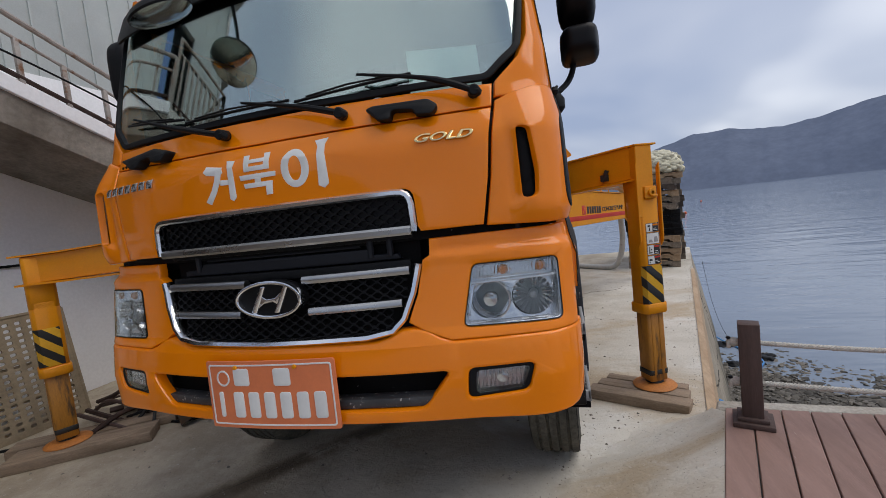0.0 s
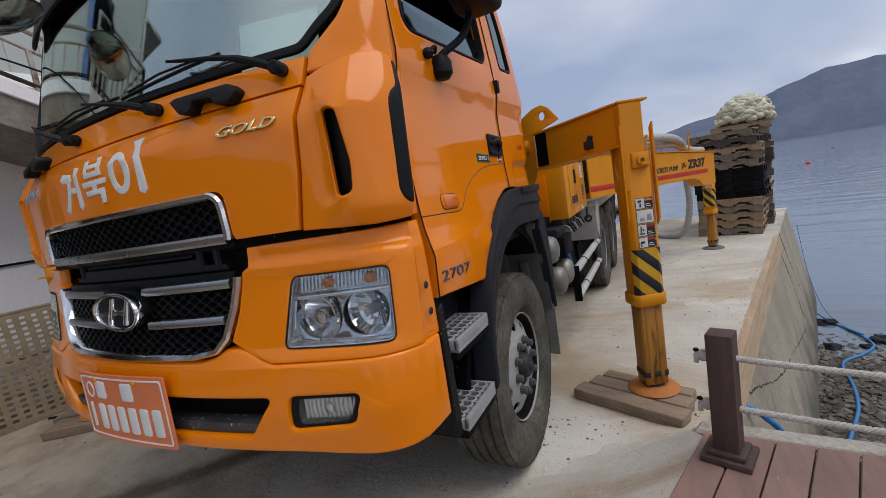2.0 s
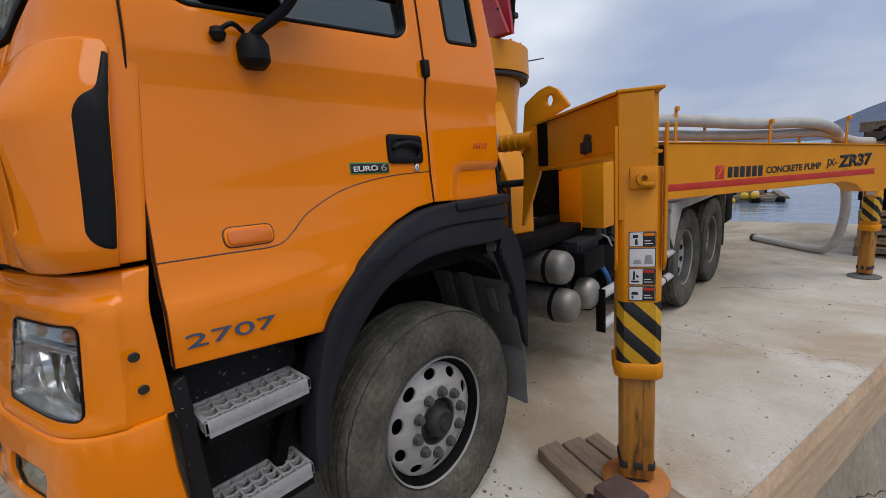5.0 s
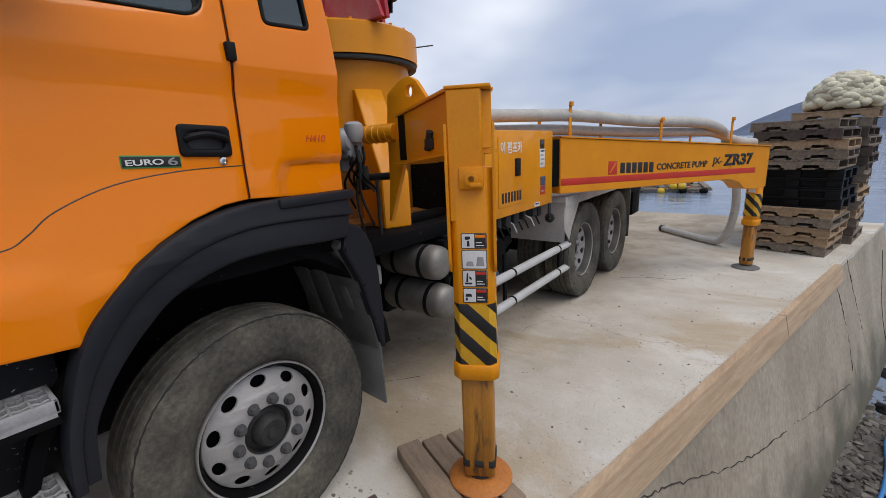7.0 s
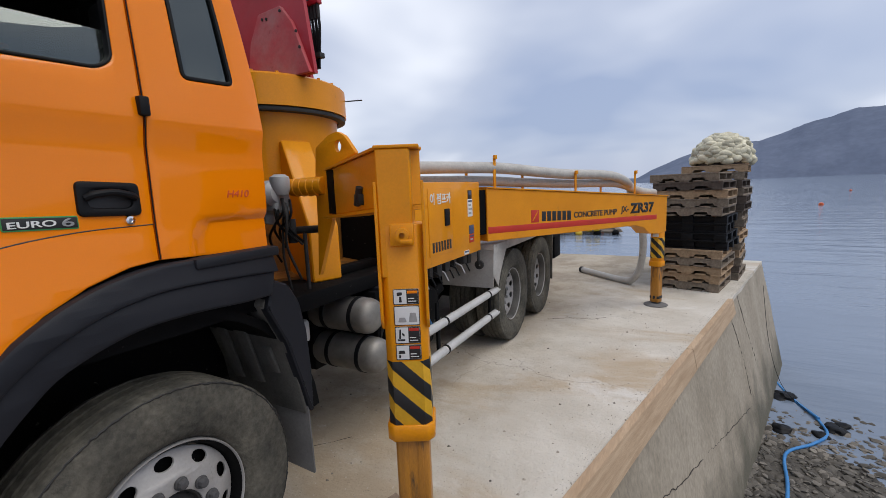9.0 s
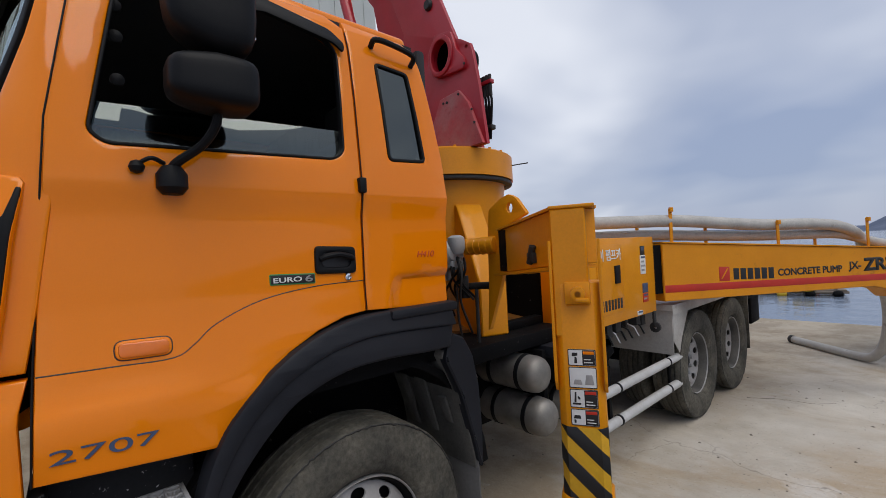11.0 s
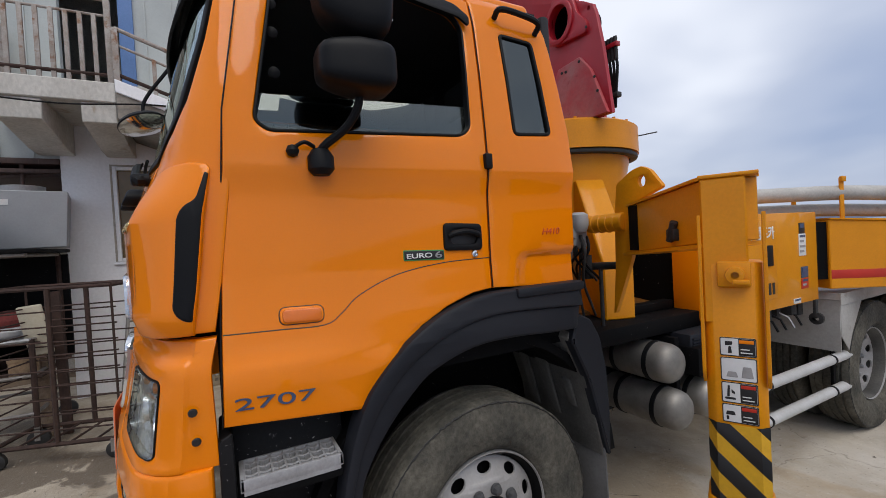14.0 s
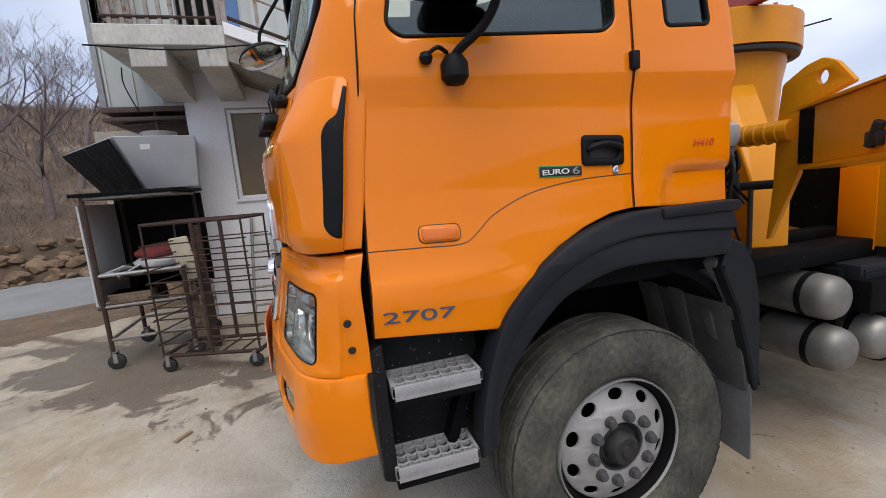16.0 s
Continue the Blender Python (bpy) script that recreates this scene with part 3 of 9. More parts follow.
def sea_wall():
    bm = bmesh.new()
    rows = []
    for y in steps(-16, 11.6, 0.45):
        row = []
        for k, z in enumerate(steps(-0.004, -3.3, 0.3)):
            wob = 0.012 * noise.noise((y * 1.3, z * 1.7, 3))
            row.append(bm.verts.new((edge_x(y) - 0.012 - 0.24 * z * 0.9 + wob, y, z)))
        row.append(bm.verts.new((edge_x(y) - 1.2, y, -3.3)))
        row.append(bm.verts.new((edge_x(y) - 1.2, y, -0.01)))
        rows.append(row)
    for a, b in zip(rows, rows[1:]):
        for i in range(len(a) - 1):
            bm.faces.new((a[i], b[i], b[i + 1], a[i + 1]))
    bm.faces.new(rows[0])
    bm.faces.new(rows[-1][::-1])
    return bm


structure("wall_sea", sea_wall(), WALL_CONCRETE, "battered concrete sea wall under the quay edge")


def beach_z(x, y):
    far = max(0.0, y - 4.0)
    return -1.98 - 0.047 * far - 0.028 * max(0.0, x - edge_x(y) - 0.5) + 0.05 * noise.noise((x * 0.8, y * 0.8, 0))


def beach():
    bm = bmesh.new()
    xs, ys = steps(-4, 22, 0.4), steps(-16, 24, 0.4)
    grid = [[bm.verts.new((x, y, min(beach_z(x, y), -0.5))) for x in xs] for y in ys]
    for a, b in zip(grid, grid[1:]):
        for i in range(len(xs) - 1):
            bm.faces.new((a[i], a[i + 1], b[i + 1], b[i]))
    return bm


structure("ground_beach", beach(), DARK_GROUND, "dark wet gravel beach below the sea wall")


def sea_sheet():
    bm = bmesh.new()
    rings = []
    rs = [3, 5, 8, 13, 21, 40, 80, 160, 320, 640, 1300, 2600, 4800]
    for r in rs:
        rings.append([bm.verts.new((6 + r * math.sin(a), 12 + r * math.cos(a), SEA_Z)) for a in (2 * math.pi * k / 72 for k in range(72))])
    bm.faces.new(rings[0])
    for a, b in zip(rings, rings[1:]):
        for k in range(72):
            bm.faces.new((a[k], a[(k + 1) % 72], b[(k + 1) % 72], b[k]))
    return bm


def sea_relief(m):
    n, link = m.node_tree.nodes, m.node_tree.links
    p = n["Principled BSDF"]
    coord, mp = n.new("ShaderNodeTexCoord"), n.new("ShaderNodeMapping")
    mp.inputs["Rotation"].default_value = (0, 0, radians(-12))
    mp.inputs["Scale"].default_value = (0.45, 1.5, 1)
    link.new(coord.outputs["Object"], mp.inputs[0])
    last = None
    for s, k, d in ((0.35, 0.35, 0.25), (1.6, 0.35, 0.06)):
        t, b = n.new("ShaderNodeTexNoise"), n.new("ShaderNodeBump")
        t.inputs["Scale"].default_value, t.inputs["Detail"].default_value = s, 6
        link.new(mp.outputs[0], t.inputs["Vector"])
        b.inputs["Strength"].default_value, b.inputs["Distance"].default_value = k, d
        link.new(t.outputs["Fac"], b.inputs["Height"])
        if last:
            link.new(last.outputs[0], b.inputs["Normal"])
        last = b
    link.new(last.outputs[0], p.inputs["Normal"])


sea_relief(SEA)
structure("water_sea", sea_sheet(), SEA, "calm grey-blue sea with fine ripples", 0)


def hill(profile, dist, base=-8, depth=900):
    """A ridge: (bearing in degrees, height angle in degrees) points at a distance."""
    bm = bmesh.new()
    rows = []
    fine = []
    for (a0, e0), (a1, e1) in zip(profile, profile[1:]):
        for k in range(12):
            f = k / 12
            fine.append((a0 + (a1 - a0) * f, e0 + (e1 - e0) * f))
    fine.append(profile[-1])
    for a, e in fine:
        s, c = math.sin(radians(a)), math.cos(radians(a))
        h = dist * math.tan(radians(e))
        row = [bm.verts.new((dist * 0.82 * s, dist * 0.82 * c, base))]
        for k in range(1, 9):
            f = k / 8
            r = dist * (0.82 + 0.18 * f)
            bumpy = noise.fractal((a * 0.35, f * 0.8, 5), 0.9, 2.0, 4) * h * 0.035
            row.append(bm.verts.new((r * s, r * c, base + (h - base) * f ** 0.8 + bumpy)))
        row.append(bm.verts.new(((dist + depth) * s, (dist + depth) * c, base)))
        rows.append(row)
    for p, q in zip(rows, rows[1:]):
        for i in range(len(p) - 1):
            bm.faces.new((p[i], p[i + 1], q[i + 1], q[i]))
    return bm


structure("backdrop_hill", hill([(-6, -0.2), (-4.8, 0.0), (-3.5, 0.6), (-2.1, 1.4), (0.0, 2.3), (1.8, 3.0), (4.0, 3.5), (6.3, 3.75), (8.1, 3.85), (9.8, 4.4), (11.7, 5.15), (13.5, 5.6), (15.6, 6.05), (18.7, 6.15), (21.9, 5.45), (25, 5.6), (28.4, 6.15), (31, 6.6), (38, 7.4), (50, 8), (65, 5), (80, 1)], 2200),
          HILL, "wooded hill across the water, tinted blue-grey for haze")
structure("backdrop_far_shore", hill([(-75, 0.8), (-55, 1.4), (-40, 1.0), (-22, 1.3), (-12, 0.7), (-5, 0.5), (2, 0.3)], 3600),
          HILL, "low far shore across the water, tinted blue-grey for haze")

# plank fixed along the quay edge
def edge_plank(y0, y1):
    bm = bmesh.new()
    rows = []
    for y in steps(y0, y1, 0.35):
        x, w = edge_x(y), 0.006 * noise.noise((y * 2, 1, 1))
        rows.append([bm.verts.new(p) for p in ((x - 0.040, y, 0.010 + w), (x + 0.022 + w, y, 0.012), (x + 0.068 + w, y, -0.205), (x + 0.018, y, -0.205))])
    for a, b in zip(rows, rows[1:]):
        for i in range(4):
            bm.faces.new((a[i], a[(i + 1) % 4], b[(i + 1) % 4], b[i]))
    bm.faces.new(rows[0][::-1])
    bm.faces.new(rows[-1])
    return bm


edging = thing("edge_planks", "pale wooden formwork planks along the concrete quay edge", "plank edging")
for a, b in ((1.55, 5.57), (5.585, 7.95)):
    part("plank", edge_plank(a, b), PLANK, edging)

# ---- the pump truck: cab ----
truck = thing("concrete_pump_truck", "orange cab-over concrete pump truck standing on its outriggers on a quay", "truck")


def lerp(x, pts):
    return float(np.interp(x, [p[0] for p in pts], [p[1] for p in pts]))


LEAN_BACK = [(0.7, -0.065), (0.95, -0.08), (1.10, -0.06), (1.16, -0.035), (1.38, 0.0), (1.86, 0.0), (1.98, 0.055), (2.06, 0.085), (2.80, 0.26), (2.95, 0.36)]
HALF = [(0.7, 1.175), (0.95, 1.19), (1.40, 1.19), (1.50, 1.165), (1.65, 1.155), (2.05, 1.145), (2.20, 1.14), (2.70, 1.075), (2.86, 1.02)]
CORNER = 0.27


def front(u, z, d=0.0):
    """The cab's bowed front with its rounded corners: u runs along it from the centre line."""
    def at(u):
        s, a = (1 if u >= 0 else -1), abs(u)
        w, back = lerp(z, HALF), lerp(z, LEAN_BACK)
        x1 = w - 0.17
        y1 = 0.115 + 0.145 * x1 * x1 + back
        y2 = 0.445 + max(0.0, (z - 1.5)) * 0.105
        if a <= x1:
            return Vector((u, 0.115 + 0.145 * a * a + back))
        t = (a - x1) / CORNER
        if t >= 1:
            return Vector((s * w, y2 + (t - 1) * CORNER))
        c = Vector((w, y1 + 0.29 * 0.17))
        p = (1 - t) ** 2 * Vector((x1, y1)) + 2 * t * (1 - t) * c + t * t * Vector((w, y2))
        return Vector((s * p.x, p.y))
    p = at(u)
    if d:
        g = (at(u + 0.004) - at(u - 0.004)).normalized()
        p = p + Vector((-g.y, g.x)) * d
    return Vector((p.x, p.y, z))


FU = steps(-1.32, 1.32, 0.044)
FZ = [0.8, 0.88, 0.95, 1.02, 1.10, 1.13, 1.16, 1.22, 1.3, 1.38, 1.45, 1.56, 1.62, 1.68, 1.75, 1.8, 1.86, 1.92, 1.98, 2.02, 2.06, 2.1, 2.2, 2.35, 2.5, 2.65, 2.75, 2.8]


def front_panel(loops, thick=0.03, lip=0.007, proud=0.0):
    return sheet(loops, thick, lambda u, v, d: front(u, v, d - proud), FU, FZ, lip)


def flipped(loop):
    return [(-p[0], p[1]) for p in loop]


def ease(t):
    t = min(1.0, max(0.0, t))
    return t * t * (3 - 2 * t)


part("cab_body", merge(
    box(-1.05, 1.05, 0.52, 1.98, 1.30, 1.46, 0.02), box(-1.06, 1.06, 1.93, 1.985, 1.3, 2.82, 0.02),
    box(-1.0, 1.0, 0.30, 0.56, 1.45, 1.95, 0.02), box(-1.0, 1.0, 0.42, 0.80, 1.86, 2.04, 0.03)), CLOTH, truck, "dark cab interior and rear wall")

# headliner and far panels are added to keep stray light out of the cab
liner = [front(u, 2.80, 0.03).to_2d() for u in steps(-1.08, 1.08, 0.12)]
part("headliner", prism([tuple(p) for p in liner] + [(1.0, 1.94), (-1.0, 1.94)], "z", 2.785, 2.848), CLOTH, truck, "dark cab headliner")
part("far_lining", merge(box(-1.06, -1.045, 0.62, 1.95, 1.46, 2.16), box(-1.055, -1.035, 1.49, 1.95, 2.1, 2.8)), CLOTH, truck, "dark panels added against light from the far side")


def curtain(pts, z0, z1, name="curtain"):
    """A hanging cloth with upright folds."""
    bm = bmesh.new()
    rows = []
    for i, p in enumerate(pts):
        rows.append([bm.verts.new((p[0] + 0.012 * math.sin(i * 1.9), p[1] + 0.012 * math.cos(i * 1.9), z)) for z in (z0, z1)])
    for a, b in zip(rows, rows[1:]):
        bm.faces.new((a[0], b[0], b[1], a[1]))
    bmesh.ops.solidify(bm, geom=bm.faces[:], thickness=0.004)
    return part(name, bm, CLOTH, truck, "dark folded cab curtain")


curtain([tuple(front(-1.12 + 0.016 * k, 2.4, 0.10).to_2d()) for k in range(18)], 2.06, 2.79)
# far-side and rear curtains are added, unseen, to darken the cab
curtain([(-1.03 + 0.006 * (k % 2), 0.72 + 0.03 * k) for k in range(26)], 2.05, 2.79)
curtain([(-0.98 + 0.055 * k, 1.88) for k in range(37)], 1.5, 2.79)

# bonnet panel with the notch for the upper grille
seam = [(0.868, 1.525), (0.900, 1.70), (0.929, 1.957)]
grille_notch = rounded([(0.628, 1.50), (0.622, 1.690), (-0.622, 1.690), (-0.628, 1.50)], 0.045)
top_notch = [p for p in grille_notch if p[1] > 1.53]
hood = [(0.868, 1.525)] + seam[1:] + [(0.6, 1.944), (0.0, 1.936), (-0.6, 1.944)] + flipped(seam)[::-1][:-1] + [(-0.868, 1.525), (-0.636, 1.525)] + top_notch[::-1] + [(0.636, 1.525)]
part("bonnet", front_panel([hood], 0.03, 0.003), PAINT, truck, "orange front flap")
cowl = [(0.931, 1.964), (0.936, 2.055), (0.6, 2.055), (0.0, 2.05), (-0.6, 2.055), (-0.936, 2.055), (-0.931, 1.964), (-0.6, 1.951), (0.0, 1.943), (0.6, 1.951)]
part("cowl_panel", front_panel([cowl], 0.03, 0.003), PAINT, truck, "orange cowl under the windscreen")

# upper grille: chrome surround, honeycomb insert
def strip(points, width, proud=0.012, depth=0.03, mat=CHROME, parent=truck, name="chrome_strip", along=front):
    """A bar lying on the front along (u, z) points, with a rounded face."""
    bm = bmesh.new()
    k = len(points)
    rows = []
    for i, p in enumerate(points):
        a, b = Vector(points[max(i - 1, 0)]), Vector(points[min(i + 1, k - 1)])
        t = (b - a).normalized()
        nrm = Vector((-t.y, t.x))
        row = []
        for s, h in ((-0.5, -depth), (-0.5, proud * 0.4), (-0.25, proud), (0.25, proud), (0.5, proud * 0.4), (0.5, -depth)):
            q = Vector(p) + nrm * width * s
            row.append(bm.verts.new(along(q.x, q.y, -h)))
        rows.append(row)
    for a, b in zip(rows, rows[1:]):
        for i in range(6):
            bm.faces.new((a[i], a[(i + 1) % 6], b[(i + 1) % 6], b[i]))
    bm.faces.new(rows[0])
    bm.faces.new(rows[-1][::-1])
    return part(name, bm, mat, parent)


def dense(points, d=0.05):
    out = []
    for a, b in zip(points, points[1:]):
        n = max(1, round((Vector(b) - Vector(a)).length / d))
        out += [tuple(Vector(a).lerp(Vector(b), i / n)) for i in range(n)]
    return out + [points[-1]]


def honeycomb(u0, u1, z0, z1, deep, cell=0.028):
    """A grille insert: a sheet of small raised wavy ribs."""
    bm = bmesh.new()
    z, k = z0, 0
    while z < z1 + 1e-6:
        us = steps(u0, u1, cell / 2)
        rows = []
        for i, u in enumerate(us):
            zz = z + (0.006 if (i // 1 + k) % 4 in (1, 2) else -0.006)
            rows.append([bm.verts.new(front(u, zz + dz, deep - dy)) for dz, dy in ((-0.004, 0.0), (-0.003, 0.012), (0.003, 0.012), (0.004, 0.0))])
        for a, b in zip(rows, rows[1:]):
            for j in range(3):
                bm.faces.new((a[j], b[j], b[j + 1], a[j + 1]))
        z += cell * 0.62
        k += 2
    return bm


upper = part("upper_grille", front_panel([rounded([(-0.60, 1.50), (0.60, 1.50), (0.60, 1.675), (-0.60, 1.675)], 0.02)], 0.02, 0.004, -0.035), PLASTIC, truck, "black honeycomb grille insert")
part("honeycomb", honeycomb(-0.585, 0.585, 1.565, 1.665, 0.034), PLASTIC, upper)
strip(dense([p for p in rounded([(0.612, 1.50), (0.606, 1.678), (-0.606, 1.678), (-0.612, 1.50)], 0.05) if p[1] > 1.515]), 0.027, 0.014)
strip(dense([(-0.60, 1.533), (0.60, 1.533)]), 0.034, 0.010, mat=BRUSHED)

# lower grille
lower = part("lower_grille", front_panel([[(-0.60, 1.14), (0.60, 1.14), (0.62, 1.50), (-0.62, 1.50)]], 0.02, 0.004, -0.075), BLACK_FRAME, truck, "black lower grille")
u_shape = [(-0.612, 1.405), (-0.585, 1.30), (-0.545, 1.205), (-0.50, 1.162), (-0.40, 1.146), (0.0, 1.140), (0.40, 1.146), (0.50, 1.162), (0.545, 1.205), (0.585, 1.30), (0.612, 1.405)]
strip(dense([tuple(p) for p in (q.to_tuple() for q in [Vector((*p, 0)).to_2d() for p in u_shape])], 0.04), 0.027, 0.016)
for z0, z1, e in ((1.285, 1.365, 0.56), (1.165, 1.245, 0.50)):
    part("honeycomb", honeycomb(-e, e, z0, z1, 0.030), PLASTIC, lower)
part("latch_ledge", front_panel([[(-0.52, 1.425), (0.54, 1.425), (0.53, 1.446), (0.43, 1.450), (0.41, 1.474), (-0.40, 1.474), (-0.42, 1.450), (-0.52, 1.446)]], 0.03, 0.004, -0.040), FENDER, lower, "dark moulded ledge")
part("latch_bar", tube([front(q, 1.487, 0.050) for q in steps(-0.38, 0.38, 0.04)], 0.006, 6), FENDER, lower)
for u in (-0.43, 0.42, 0.50):
    part("latch_post", tube([front(u, 1.440, 0.045), front(u, 1.505, 0.045)], 0.014, 8), FENDER, lower)
part("grille_bar", front_panel([[(-0.58, 1.385), (0.58, 1.385), (0.58, 1.42), (-0.58, 1.42)]], 0.03, 0.004, -0.02), PLASTIC, lower)
for s in (-1, 1):
    strip(dense([(s * 0.135, 1.378), (s * 0.575, 1.382)]), 0.030, 0.008, mat=BRUSHED)
    strip(dense([(s * 0.160, 1.255), (s * 0.540, 1.262)]), 0.028, 0.008, mat=BRUSHED)
part("grille_core", front_panel([[(-0.58, 1.15), (0.58, 1.15), (0.60, 1.40), (-0.60, 1.40)]], 0.02, 0.004, -0.045), BLACK_FRAME, lower)

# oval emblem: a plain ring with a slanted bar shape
def oval_ring(a, b, w, z, deep):
    pts = [(a * math.cos(t), b * math.sin(t)) for t in (2 * math.pi * k / 48 for k in range(48))]
    inn = [((a - w) * math.cos(t), (b - w) * math.sin(t)) for t in (2 * math.pi * k / 48 for k in range(48))]
    return sheet([pts, inn], 0.03, lambda u, v, d: Vector((u, 0.075 - 0.5 * u * u + d + deep, z + v)), (), (), 0.006)


emblem = part("emblem", oval_ring(0.155, 0.078, 0.016, 1.315, 0.0), CHROME, truck, "chrome oval ring badge")
part("emblem_disc", lathe([(0.0, -0.004), (0.148, -0.004), (0.15, 0.04), (0, 0.04)], (0, 0.095, 0), "y", 40), PLASTIC, emblem)
em = bpy.data.objects["emblem_disc"]
for v in em.data.vertices:
    v.co.z = 1.315 + v.co.z * 0.5
for sx in (-0.054, 0.054):
    part("emblem_bar", sheet([rounded([(sx - 0.043, -0.055), (sx - 0.017, -0.056), (sx + 0.041, 0.055), (sx + 0.017, 0.056)], 0.008)], 0.02,
                             lambda u, v, d: Vector((u, 0.080 + d, 1.315 + v)), (), (), 0.004), CHROME, emblem)
part("emblem_bar", sheet([[(-0.072, -0.040), (-0.030, -0.016), (0.012, -0.010), (0.036, -0.026), (0.064, 0.034), (0.022, 0.006), (-0.016, 0.002), (-0.042, 0.020)]], 0.02, lambda u, v, d: Vector((u, 0.082 + d, 1.315 + v)), (), (), 0.004), CHROME, emblem)

# bumper with intake and fog lamp openings
def ring_line(u):
    return 1.125 if abs(u) < 0.5 else 1.125 - 0.02 * ease((abs(u) - 0.5) / 0.2)


btop = [(u, ring_line(u) + (0.045 * ease((abs(u) - 0.44) / 0.12) if abs(u) < 0.62 else 0.045 - 0.04 * ease((abs(u) - 0.62) / 0.1))) for u in steps(-1.285, 1.285, 0.05)]
bbot = [(u, 0.812 - 0.014 * ease((abs(u) - 0.75) / 0.3) + 0.020 * ease((abs(u) - 1.15) / 0.13)) for u in steps(1.285, -1.285, 0.05)]
intake = rounded([(-0.71, 1.0), (-0.60, 0.865), (0.60, 0.865), (0.71, 1.0)], 0.03)
fog = rounded([(0.765, 0.892), (0.775, 1.003), (1.015, 1.003), (0.985, 0.905)], 0.025)
bumper = part("bumper", front_panel([btop[::-1] + bbot[::-1], intake, fog, flipped(fog)], 0.05, 0.012), PAINT, truck, "orange bumper")
part("intake_mesh", front_panel([[(-0.74, 0.85), (0.74, 0.85), (0.74, 1.03), (-0.74, 1.03)]], 0.02, 0.003, -0.10), BLACK_FRAME, bumper)
part("intake_ledge", front_panel([[(-0.66, 0.868), (0.66, 0.868), (0.70, 0.905), (-0.70, 0.905)]], 0.06, 0.004, -0.022), LEDGE, bumper, "black speckled lower ledge")
for s in (-1, 1):
    fl = fog if s > 0 else flipped(fog)
    rim = [tuple(p) for p in fl]
    inner_fog = rounded([(s * 0.795, 0.905), (s * 0.800, 0.990), (s * 0.998, 0.992), (s * 0.968, 0.915)], 0.02)
    part("fog_lamp_frame", front_panel([rim, inner_fog], 0.03, 0.005, -0.012), PLASTIC, bumper)
    part("fog_lamp_reflector", front_panel([inner_fog], 0.004, 0.001, -0.040), LAMP_WHITE, bumper)
    for k in range(11):
        q = s * (0.812 + 0.0155 * k)
        part("fog_flute", tube([front(q, 0.918, 0.038), front(q, 0.955, 0.043), front(q, 0.985, 0.036)], 0.0065, 6), LAMP_WHITE, bumper)
    part("fog_lamp_bulb", lathe([(0, 0), (0.018, 0.004), (0.018, 0.03), (0, 0.035)], (s * 0.885, front(0.885, 0.95).y + 0.03, 0.95), "y", 16), CHROME, bumper)
    g = part("fog_lamp_lens", front_panel([inner_fog], 0.004, 0.001, -0.014), LENS, bumper)
    g.visible_shadow = False

